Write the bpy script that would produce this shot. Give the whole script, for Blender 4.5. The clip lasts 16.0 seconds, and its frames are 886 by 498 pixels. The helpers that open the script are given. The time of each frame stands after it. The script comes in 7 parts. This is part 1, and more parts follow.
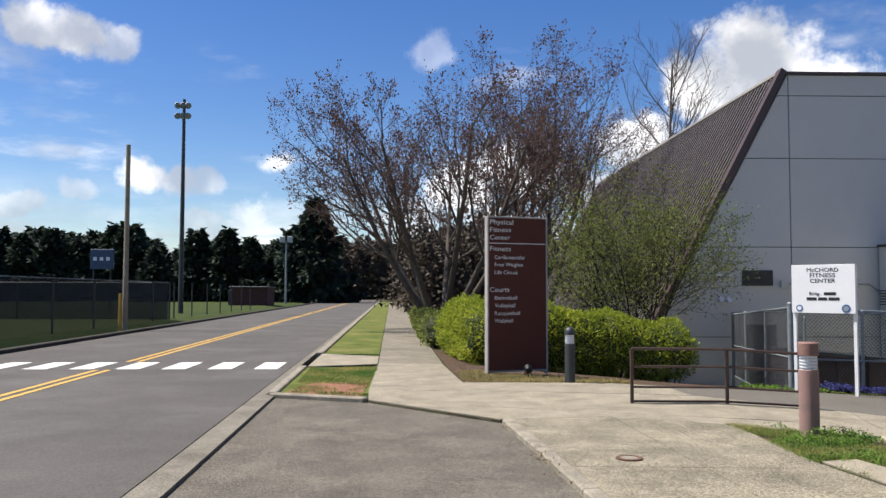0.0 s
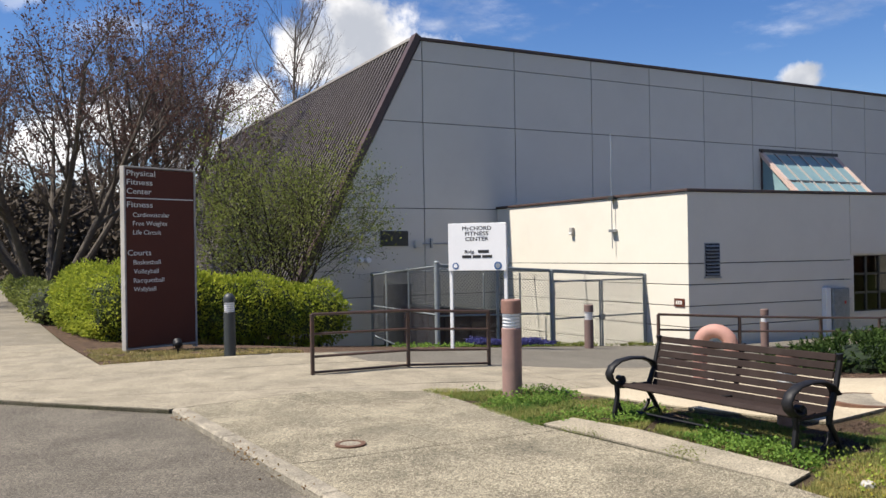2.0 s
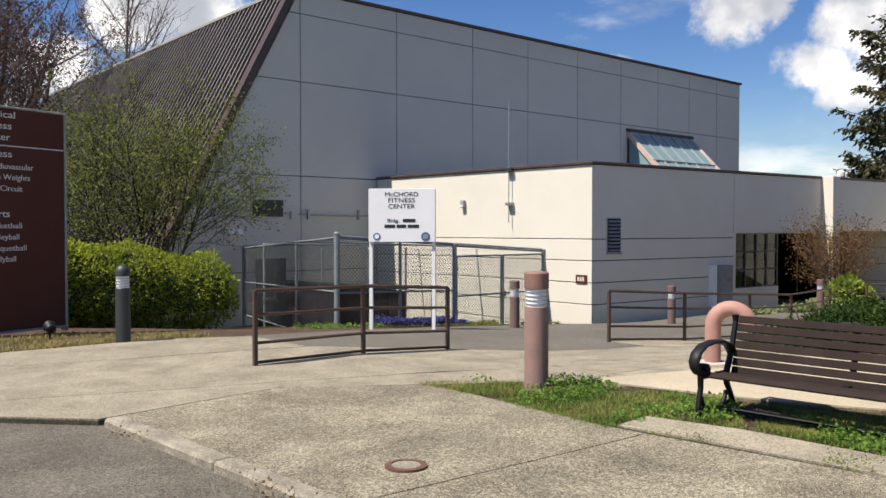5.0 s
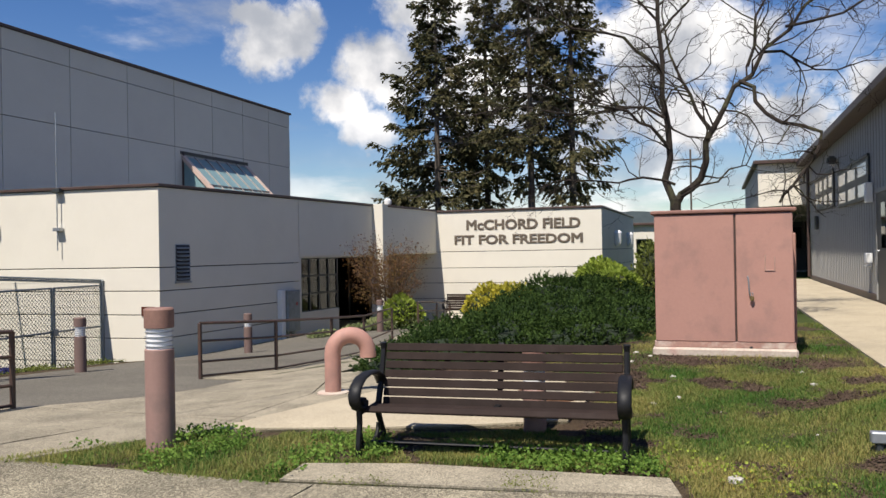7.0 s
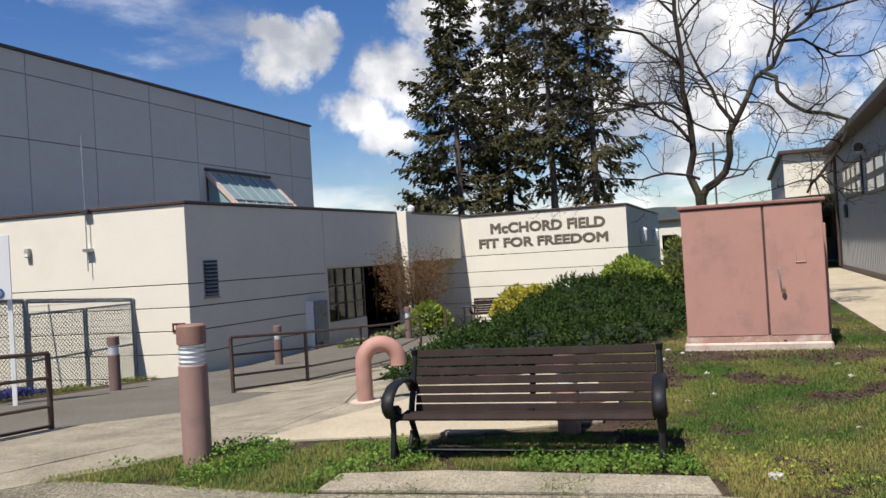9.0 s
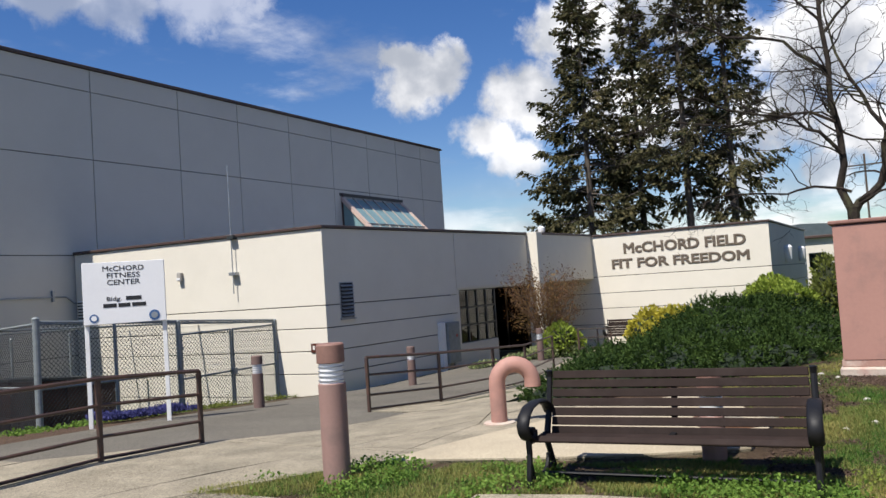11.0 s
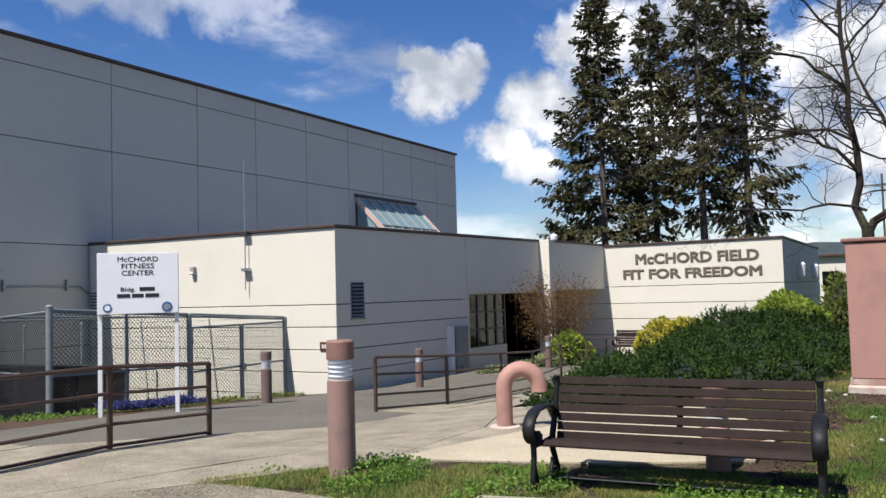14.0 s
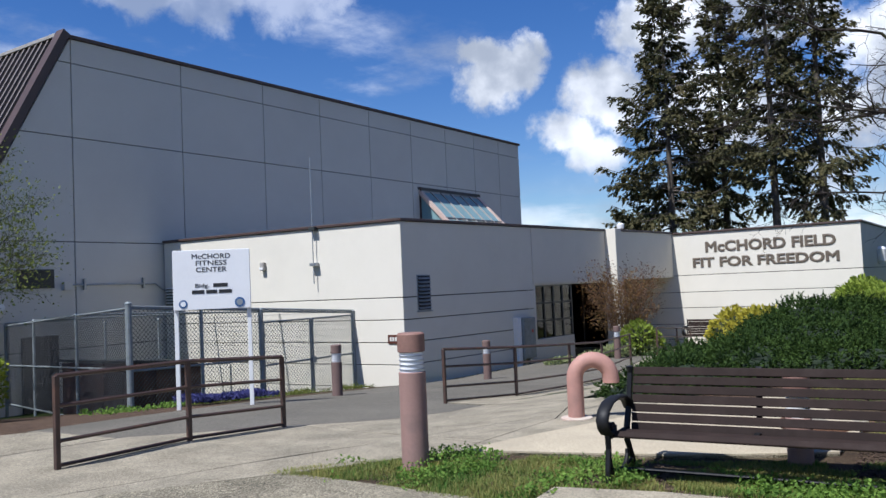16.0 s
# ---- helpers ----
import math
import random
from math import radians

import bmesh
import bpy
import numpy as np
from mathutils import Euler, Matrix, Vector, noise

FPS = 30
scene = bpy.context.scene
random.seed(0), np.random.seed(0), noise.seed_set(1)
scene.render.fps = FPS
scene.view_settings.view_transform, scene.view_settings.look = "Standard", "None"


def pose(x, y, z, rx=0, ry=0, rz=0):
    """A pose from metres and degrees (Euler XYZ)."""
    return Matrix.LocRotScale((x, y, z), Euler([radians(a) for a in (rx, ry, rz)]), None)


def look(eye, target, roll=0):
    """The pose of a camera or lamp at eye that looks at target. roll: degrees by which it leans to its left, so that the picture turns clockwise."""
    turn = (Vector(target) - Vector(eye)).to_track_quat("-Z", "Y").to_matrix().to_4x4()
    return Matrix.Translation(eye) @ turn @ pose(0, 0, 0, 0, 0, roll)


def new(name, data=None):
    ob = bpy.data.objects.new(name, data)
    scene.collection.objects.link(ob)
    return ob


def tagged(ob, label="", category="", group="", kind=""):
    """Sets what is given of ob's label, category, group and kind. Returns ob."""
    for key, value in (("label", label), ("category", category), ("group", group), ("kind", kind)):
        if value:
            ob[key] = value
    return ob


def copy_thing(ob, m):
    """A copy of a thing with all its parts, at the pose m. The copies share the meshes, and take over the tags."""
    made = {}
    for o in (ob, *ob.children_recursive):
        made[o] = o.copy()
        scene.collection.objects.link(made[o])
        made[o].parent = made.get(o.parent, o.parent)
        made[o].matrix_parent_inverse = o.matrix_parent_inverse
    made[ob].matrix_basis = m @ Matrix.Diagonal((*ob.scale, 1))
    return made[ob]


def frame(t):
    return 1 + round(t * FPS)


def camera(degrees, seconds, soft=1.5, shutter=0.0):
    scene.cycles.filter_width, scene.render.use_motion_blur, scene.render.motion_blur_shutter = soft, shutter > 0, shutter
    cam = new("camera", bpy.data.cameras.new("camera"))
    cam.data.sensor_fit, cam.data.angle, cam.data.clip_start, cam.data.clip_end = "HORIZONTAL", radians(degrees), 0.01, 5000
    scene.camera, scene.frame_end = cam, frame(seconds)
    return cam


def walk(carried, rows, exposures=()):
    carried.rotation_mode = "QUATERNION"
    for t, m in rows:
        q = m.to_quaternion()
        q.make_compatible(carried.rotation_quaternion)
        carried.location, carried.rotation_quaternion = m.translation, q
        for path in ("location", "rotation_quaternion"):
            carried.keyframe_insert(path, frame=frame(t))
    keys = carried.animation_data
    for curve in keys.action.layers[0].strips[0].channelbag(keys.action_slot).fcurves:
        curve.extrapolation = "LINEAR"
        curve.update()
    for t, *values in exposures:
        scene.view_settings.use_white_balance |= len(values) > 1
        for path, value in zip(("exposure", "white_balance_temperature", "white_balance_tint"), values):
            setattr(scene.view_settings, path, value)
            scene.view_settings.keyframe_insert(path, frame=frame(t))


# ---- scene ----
cam = camera(56.8, 16.0)
PATH = [
    (0, (0.391, 0.053, 1.6), (0.442, 2.049, 1.703), 0.1),
    (0.5, (0.26, 0.38, 1.602), (0.75, 2.318, 1.668), 0.2),
    (1, (0.201, 0.861, 1.567), (0.941, 2.719, 1.606), -0.4),
    (1.5, (0.105, 1.261, 1.56), (0.952, 3.072, 1.607), 0.0),
    (2, (-0.075, 1.654, 1.555), (0.868, 3.417, 1.564), -0.9),
    (2.5, (-0.237, 2.035, 1.44), (0.689, 3.808, 1.434), 0.4),
    (3, (-0.3, 2.59, 1.43), (0.584, 4.384, 1.43), 0.9),
    (3.2, (-0.349, 2.757, 1.429), (0.549, 4.544, 1.421), 0.2),
    (5.3, (-0.575, 4.202, 1.419), (0.873, 5.581, 1.359), -0.1),
    (5.5, (-0.555, 4.33, 1.416), (1.008, 5.576, 1.36), -0.6),
    (5.6, (-0.541, 4.396, 1.42), (1.071, 5.578, 1.369), -1.0),
    (6, (-0.497, 4.64, 1.424), (1.243, 5.625, 1.384), -1.7),
    (6.5, (-0.427, 4.881, 1.411), (1.385, 5.725, 1.384), -0.6),
    (7, (-0.404, 5.02, 1.429), (1.494, 5.651, 1.435), -1.0),
    (7.5, (-0.433, 5.018, 1.419), (1.483, 5.588, 1.446), -1.8),
    (8, (-0.417, 5.009, 1.43), (1.506, 5.56, 1.462), -3.7),
    (8.5, (-0.414, 5.023, 1.432), (1.493, 5.623, 1.46), -3.6),
    (9, (-0.408, 5.032, 1.437), (1.47, 5.719, 1.457), -3.4),
    (9.5, (-0.395, 5.068, 1.425), (1.466, 5.801, 1.407), -2.8),
    (10, (-0.35, 5.081, 1.418), (1.475, 5.898, 1.405), -2.6),
    (10.2, (-0.37, 5.062, 1.424), (1.429, 5.934, 1.447), -2.9),
    (12.5, (-0.406, 5.09, 1.411), (1.314, 6.102, 1.541), -3.9),
    (13, (-0.439, 5.05, 1.411), (1.281, 6.061, 1.541), -2.4),
    (13.5, (-0.408, 5.083, 1.406), (1.322, 6.081, 1.518), -1.4),
    (14, (-0.439, 5.049, 1.399), (1.293, 6.043, 1.504), -1.6),
    (14.5, (-0.43, 5.076, 1.393), (1.307, 6.061, 1.499), -1.7),
    (15, (-0.464, 5.044, 1.406), (1.285, 6.008, 1.511), -1.7),
    (15.5, (-0.47, 5.027, 1.409), (1.292, 5.968, 1.514), -1.3),
    (16, (-0.451, 5.084, 1.399), (1.199, 6.211, 1.49), -2.5),
]
walk(cam, [(t, look(eye, target, roll)) for t, eye, target, roll in PATH], [(0, 0.82, 6550, 11), (1.0, 0.90, 6700, 11), (1.5, 0.86, 6750, 11), (2.5, 0.84, 6700, 11), (3.2, 0.76, 6750, 11), (5.5, 0.71, 6750, 11), (6.1, 0.60, 6750, 11), (8, 0.56, 6600, 11), (10.2, 0.56, 6500, 11), (12.3, 0.66, 6400, 11), (14.5, 0.64, 6350, 11), (15.5, 0.60, 6200, 11), (16, 0.55, 5800, 11)])

# ---- world and sun ----
SUN_TO = Vector((-0.50, 0.11, 0.86)).normalized()
sun = new("sun", bpy.data.lights.new("sun", "SUN"))
sun.data.energy, sun.data.angle, sun.data.color = 4.7, radians(0.55), (1.0, 0.955, 0.88)
sun.matrix_world = look(SUN_TO * 60, (0, 0, 0))

world = bpy.data.worlds.new("sky")
scene.world = world
world.use_nodes = True


def build_sky():
    nt = world.node_tree
    nt.nodes.clear()
    N = nt.nodes.new

    def link(a, b):
        nt.links.new(a, b)

    def val(op, a, b=None, c=None, clamp=False):
        n = N("ShaderNodeMath")
        n.operation, n.use_clamp = op, clamp
        for k, v in enumerate((a, b, c)):
            if v is None:
                continue
            if isinstance(v, (int, float)):
                n.inputs[k].default_value = v
            else:
                link(v, n.inputs[k])
        return n.outputs[0]

    def vec(op, a, b):
        n = N("ShaderNodeVectorMath")
        n.operation = op
        for k, v in enumerate((a, b)):
            if isinstance(v, (tuple, list, Vector)):
                n.inputs[k].default_value = v
            else:
                link(v, n.inputs[k])
        return n

    def smooth(v, lo, hi):
        n = N("ShaderNodeMapRange")
        n.interpolation_type = "SMOOTHSTEP"
        link(v, n.inputs[0])
        n.inputs[1].default_value, n.inputs[2].default_value = lo, hi
        return n.outputs[0]

    sky = N("ShaderNodeTexSky")
    sky.sky_type, sky.sun_disc = "NISHITA", False
    sky.sun_elevation = math.asin(SUN_TO.z)
    sky.sun_rotation = math.atan2(SUN_TO.x, SUN_TO.y)
    sky.air_density, sky.dust_density, sky.ozone_density = 1.0, 0.2, 3.0

    way = N("ShaderNodeTexCoord").outputs["Generated"]
    sep = N("ShaderNodeSeparateXYZ")
    link(way, sep.inputs[0])
    z = sep.outputs[2]
    billow = N("ShaderNodeTexNoise")
    billow.inputs["Scale"].default_value, billow.inputs["Detail"].default_value, billow.inputs["Roughness"].default_value = 14.0, 9.0, 0.6
    link(way, billow.inputs["Vector"])
    off = vec("SUBTRACT", billow.outputs["Color"], (0.5, 0.5, 0.5))
    warp = vec("SCALE", off.outputs[0], (0, 0, 0))
    warp.inputs[3].default_value = 0.045
    moved = vec("ADD", way, warp.outputs[0]).outputs[0]

    # cumulus heads: azimuth from +Y towards +X, elevation, radius in degrees, thickness
    over_entrance = [(60, 14.4, 2.9, 1), (58.6, 15.8, 1.8, 1), (61.6, 15.4, 2.0, 1), (59.6, 13.4, 2.4, 1), (67.5, 12.6, 3.4, 1), (64.5, 10.2, 2.2, 1),
                     (71.5, 16.5, 3.8, 1), (75, 11, 5.0, 1), (66.5, 8.6, 2.2, .9), (79, 17, 4.5, 1), (87, 13.5, 5.0, 1), (94, 8.2, 3.2, 1), (100, 9.8, 2.6, 1), (91, 19, 4.0, .8),
                     (83.5, 9.5, 3.4, 1), (88.5, 8.2, 3.0, 1), (81, 6.6, 2.4, .8), (86, 5.6, 2.0, .8), (91, 13.4, 3.4, 1), (97.5, 6.2, 2.2, .9), (104, 7.4, 3.0, 1)]
    over_roof = [(40, 19.5, 3.0, .5), (36, 20.5, 3.5, .6), (46, 20, 3.5, .4), (22.5, 15.0, 4.2, 1), (25.5, 12.5, 3.8, 1), (19.5, 13.5, 3.0, 1), (52, 10.6, 1.5, 1)]
    over_road = [(-25.5, 16.4, 2.0, .9), (-23, 16.2, 1.9, .9), (-21, 15.9, 1.5, .7), (0.5, 16.4, 1.8, .28), (-18.8, 7.7, 1.7, .85), (-16.8, 7.2, 1.6, .75),
                 (-14.6, 7.4, 1.3, .6), (-26, 5.4, 1.7, .6), (-23, 6.6, 1.2, .5), (-10, 8.7, 1.2, .65), (-12, 5.2, 1.6, .55), (-15.5, 4.4, 1.5, .5), (-8, 4.2, 2.0, .55), (-1, 5, 2.6, .6), (2.5, 7.2, 2.8, .85), (7, 8.6, 3.0, .9), (11.5, 6.8, 2.6, .9), (5.5, 4.2, 2.4, .8), (15, 9.8, 3.0, .9)]
    behind = [(-60, 12, 8, 1), (-110, 16, 9, 1), (150, 14, 9, 1), (-160, 20, 8, 1)]
    heads = over_entrance + over_roof + over_road + behind
    ragged = N("ShaderNodeTexNoise")
    ragged.inputs["Scale"].default_value, ragged.inputs["Detail"].default_value, ragged.inputs["Roughness"].default_value = 26.0, 10.0, 0.62
    link(way, ragged.inputs["Vector"])
    squat = vec("MULTIPLY", moved, (1, 1, 1.35)).outputs[0]
    mask = None
    for az, el, r, k in heads:
        a, e, r = radians(az), radians(el), radians(r)
        c = (math.sin(a) * math.cos(e), math.cos(a) * math.cos(e), math.sin(e))
        c = (c[0], c[1], c[2] * 1.35)
        d = vec("DISTANCE", squat, c).outputs["Value"]
        m = val("MULTIPLY", smooth(val("MULTIPLY_ADD", ragged.outputs["Fac"], r * 1.5, d), r * (1.2 + .72), r * (0.62 + .72)), k)
        mask = m if mask is None else val("MAXIMUM", mask, m)
    # thin high streaks and the broken layer near the horizon
    low = val("ADD", val("MAXIMUM", z, 0.0), 0.12)
    comb = N("ShaderNodeCombineXYZ")
    link(val("DIVIDE", sep.outputs[0], low), comb.inputs[0])
    link(val("DIVIDE", sep.outputs[1], low), comb.inputs[1])
    layer = N("ShaderNodeTexNoise")
    layer.inputs["Scale"].default_value, layer.inputs["Detail"].default_value, layer.inputs["Roughness"].default_value = 1.1, 8.0, 0.6
    link(comb.outputs[0], layer.inputs["Vector"])
    thin = val("MULTIPLY", smooth(layer.outputs["Fac"], 0.53, 0.78), 0.75)
    band = val("MULTIPLY", smooth(z, 0.15, 0.0), smooth(layer.outputs["Fac"], 0.36, 0.6))
    mask = val("MAXIMUM", mask, val("MAXIMUM", thin, band))
    mask = val("MINIMUM", mask, smooth(z, -0.02, 0.02))

    # shaded undersides
    fine = N("ShaderNodeTexNoise")
    fine.inputs["Scale"].default_value, fine.inputs["Detail"].default_value = 9.0, 6.0
    up = vec("ADD", way, (0.02, -0.01, 0.035)).outputs[0]
    link(up, fine.inputs["Vector"])
    shade = smooth(fine.outputs["Fac"], 0.38, 0.64)
    tone = N("ShaderNodeMix")
    tone.data_type = "RGBA"
    link(shade, tone.inputs[0])
    tone.inputs[6].default_value, tone.inputs[7].default_value = (4.3, 4.65, 5.3, 1), (11.2, 11.1, 11.0, 1)
    deep = N("ShaderNodeHueSaturation")
    deep.inputs["Hue"].default_value = 0.513
    deep.inputs["Saturation"].default_value, deep.inputs["Value"].default_value = 1.30, 1.0
    link(sky.outputs[0], deep.inputs["Color"])
    mix = N("ShaderNodeMix")
    mix.data_type = "RGBA"
    link(mask, mix.inputs[0])
    link(deep.outputs[0], mix.inputs[6])
    link(tone.outputs[2], mix.inputs[7])
    back = N("ShaderNodeBackground")
    back.inputs["Strength"].default_value = 0.072
    link(mix.outputs[2], back.inputs[0])
    link(back.outputs[0], N("ShaderNodeOutputWorld").inputs[0])


build_sky()


# ---- materials ----
def surface(name, base, other=None, rough=0.8, metal=0.0, scale=6.0, fine=60.0, spread=0.5, bump=0.15, stain=None, stain_scale=0.7, stain_amount=0.5, vary=0.0, dist=0.01, grit=0.0, spec=0.5, stones=0.0, stone_scale=90.0):
    """A procedural surface: two scales of colour change, fine relief, stains, and a change from piece to piece."""
    m = bpy.data.materials.new(name)
    m.use_nodes = True
    nt = m.node_tree
    N, link = nt.nodes.new, nt.links.new
    b = nt.nodes["Principled BSDF"]
    geo = N("ShaderNodeNewGeometry")
    big, small = N("ShaderNodeTexNoise"), N("ShaderNodeTexNoise")
    for n, s, d in ((big, scale, 5.0), (small, fine, 4.0)):
        n.inputs["Scale"].default_value, n.inputs["Detail"].default_value, n.inputs["Roughness"].default_value = s, d, 0.62
        link(geo.outputs["Position"], n.inputs["Vector"])
    other = other or tuple(c * 0.72 for c in base)
    add = N("ShaderNodeMath")
    add.operation = "MULTIPLY_ADD"
    link(small.outputs["Fac"], add.inputs[0])
    add.inputs[1].default_value = 0.6 + grit
    link(big.outputs["Fac"], add.inputs[2])
    ramp = N("ShaderNodeMapRange")
    mid = 0.8 + 0.5 * grit
    ramp.inputs[1].default_value, ramp.inputs[2].default_value = mid - 0.4 * spread, mid + 0.4 * spread
    link(add.outputs[0], ramp.inputs[0])
    mix = N("ShaderNodeMix")
    mix.data_type = "RGBA"
    mix.inputs[6].default_value, mix.inputs[7].default_value = (*other, 1), (*base, 1)
    link(ramp.outputs[0], mix.inputs[0])
    colour = mix.outputs[2]
    if stain:
        blot = N("ShaderNodeTexNoise")
        blot.inputs["Scale"].default_value, blot.inputs["Detail"].default_value, blot.inputs["Roughness"].default_value = stain_scale, 6.0, 0.65
        link(geo.outputs["Position"], blot.inputs["Vector"])
        cut = N("ShaderNodeMapRange")
        cut.inputs[1].default_value, cut.inputs[2].default_value, cut.inputs[4].default_value = 0.5, 0.68, stain_amount
        link(blot.outputs["Fac"], cut.inputs[0])
        over = N("ShaderNodeMix")
        over.data_type = "RGBA"
        over.inputs[7].default_value = (*stain, 1)
        link(cut.outputs[0], over.inputs[0])
        link(colour, over.inputs[6])
        colour = over.outputs[2]
    if stones:
        cell = N("ShaderNodeTexVoronoi")
        cell.inputs["Scale"].default_value = stone_scale
        link(geo.outputs["Position"], cell.inputs["Vector"])
        tone = N("ShaderNodeMapRange")
        tone.inputs[3].default_value, tone.inputs[4].default_value = 1 - stones, 1 + stones
        parts = N("ShaderNodeSeparateColor")
        link(cell.outputs["Color"], parts.inputs[0])
        link(parts.outputs[0], tone.inputs[0])
        speck = N("ShaderNodeHueSaturation")
        link(tone.outputs[0], speck.inputs["Value"])
        link(colour, speck.inputs["Color"])
        colour = speck.outputs[0]
    if vary:
        info, island = N("ShaderNodeObjectInfo"), N("ShaderNodeNewGeometry")
        sum_ = N("ShaderNodeMath")
        sum_.operation = "ADD"
        link(info.outputs["Random"], sum_.inputs[0])
        link(island.outputs["Random Per Island"], sum_.inputs[1])
        to = N("ShaderNodeMapRange")
        to.inputs[2].default_value, to.inputs[3].default_value, to.inputs[4].default_value = 2.0, 1 - vary, 1 + vary
        link(sum_.outputs[0], to.inputs[0])
        hsv = N("ShaderNodeHueSaturation")
        link(to.outputs[0], hsv.inputs["Value"])
        link(colour, hsv.inputs["Color"])
        colour = hsv.outputs[0]
    link(colour, b.inputs["Base Color"])
    b.inputs["Roughness"].default_value, b.inputs["Metallic"].default_value = rough, metal
    b.inputs["Specular IOR Level"].default_value = spec
    if bump:
        bm_ = N("ShaderNodeBump")
        bm_.inputs["Strength"].default_value, bm_.inputs["Distance"].default_value = bump, dist
        link(small.outputs["Fac"], bm_.inputs["Height"])
        link(bm_.outputs[0], b.inputs["Normal"])
    return m


def leaf_surface(name, a, b_, translucent=0.35, patches=1.6, shift_=-0.45, gain=1.4):
    m = bpy.data.materials.new(name)
    m.use_nodes = True
    nt = m.node_tree
    N, link = nt.nodes.new, nt.links.new
    p = nt.nodes["Principled BSDF"]
    geo = N("ShaderNodeNewGeometry")
    ramp = N("ShaderNodeMix")
    ramp.data_type = "RGBA"
    ramp.inputs[6].default_value, ramp.inputs[7].default_value = (*a, 1), (*b_, 1)
    patch = N("ShaderNodeTexNoise")
    patch.inputs["Scale"].default_value, patch.inputs["Detail"].default_value = patches, 3.0
    link(geo.outputs["Position"], patch.inputs["Vector"])
    both = N("ShaderNodeMath")
    both.operation = "MULTIPLY_ADD"
    link(geo.outputs["Random Per Island"], both.inputs[0])
    both.inputs[1].default_value = 0.55
    shift = N("ShaderNodeMath")
    shift.operation = "MULTIPLY_ADD"
    link(patch.outputs["Fac"], shift.inputs[0])
    shift.inputs[1].default_value, shift.inputs[2].default_value = gain, shift_
    link(shift.outputs[0], both.inputs[2])
    both.use_clamp = True
    link(both.outputs[0], ramp.inputs[0])
    link(ramp.outputs[2], p.inputs["Base Color"])
    p.inputs["Roughness"].default_value, p.inputs["Specular IOR Level"].default_value = 0.7, 0.15
    tr = N("ShaderNodeBsdfTranslucent")
    link(ramp.outputs[2], tr.inputs[0])
    mx = N("ShaderNodeMixShader")
    mx.inputs[0].default_value = translucent
    link(p.outputs[0], mx.inputs[1])
    link(tr.outputs[0], mx.inputs[2])
    link(mx.outputs[0], nt.nodes["Material Output"].inputs[0])
    return m


def glass(name, tint=(0.75, 0.85, 0.85), rough=0.02, alpha=0.5):
    """Pane glass: a glossy coat over a see-through tint."""
    m = bpy.data.materials.new(name)
    m.use_nodes = True
    nt = m.node_tree
    N, link = nt.nodes.new, nt.links.new
    nt.nodes.remove(nt.nodes["Principled BSDF"])
    tr, gl, mx, fr = N("ShaderNodeBsdfTransparent"), N("ShaderNodeBsdfGlossy"), N("ShaderNodeMixShader"), N("ShaderNodeFresnel")
    tr.inputs[0].default_value = (*tint, 1)
    gl.inputs[1].default_value = rough
    fr.inputs[0].default_value = 1.6
    link(fr.outputs[0], mx.inputs[0])
    link(tr.outputs[0], mx.inputs[1])
    link(gl.outputs[0], mx.inputs[2])
    link(mx.outputs[0], nt.nodes["Material Output"].inputs[0])
    return m


STUCCO = surface("painted_stucco", (0.70, 0.655, 0.56), (0.64, 0.60, 0.51), 0.9, scale=0.9, fine=45, spread=0.9, bump=0.35, stain=(0.56, 0.52, 0.44), stain_scale=0.5, stain_amount=0.25, vary=0.025)
GYM = surface("grey_stucco", (0.60, 0.57, 0.515), (0.548, 0.52, 0.47), 0.9, scale=0.8, fine=40, spread=0.9, bump=0.3, stain=(0.50, 0.465, 0.43), stain_scale=0.35, stain_amount=0.3, vary=0.03)
JOINT = surface("dark_joint", (0.10, 0.095, 0.09), rough=0.95, bump=0)
BROWN = surface("brown_metal_trim", (0.075, 0.045, 0.036), (0.055, 0.034, 0.028), 0.5, scale=2, fine=30, bump=0.05)
# paler than the roofing so that rib tops look lit against the valleys
RIBTOP = surface("lightened_roof_rib", (0.20, 0.170, 0.152), (0.15, 0.125, 0.112), 0.5, scale=0.8, fine=20, bump=0.03)
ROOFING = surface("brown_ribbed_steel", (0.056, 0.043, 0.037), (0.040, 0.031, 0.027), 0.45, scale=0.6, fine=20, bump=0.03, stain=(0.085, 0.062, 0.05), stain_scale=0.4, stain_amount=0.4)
CONCRETE = surface("old_concrete", (0.395, 0.346, 0.256), (0.135, 0.118, 0.086), 0.92, scale=2.2, fine=110, spread=1.0, grit=1.1, bump=0.6, stain=(0.17, 0.155, 0.12), stain_scale=0.9, stain_amount=0.45, vary=0.06, spec=0.2, stones=0.3, stone_scale=100)
EXPOSED = surface("exposed_aggregate", (0.46, 0.405, 0.29), (0.05, 0.044, 0.031), 0.95, scale=1.2, fine=150, spread=0.95, grit=1.9, bump=1.0, stain=(0.17, 0.155, 0.115), stain_scale=0.9, stain_amount=0.5, vary=0.04, spec=0.2, stones=0.5, stone_scale=85)
WORNWALK = surface("worn_sidewalk_concrete", (0.275, 0.243, 0.185), (0.10, 0.088, 0.066), 0.92, scale=1.6, fine=90, spread=1.0, grit=0.9, bump=0.5, stain=(0.12, 0.108, 0.085), stain_scale=0.7, stain_amount=0.55, vary=0.08, spec=0.2, stones=0.22, stone_scale=95)
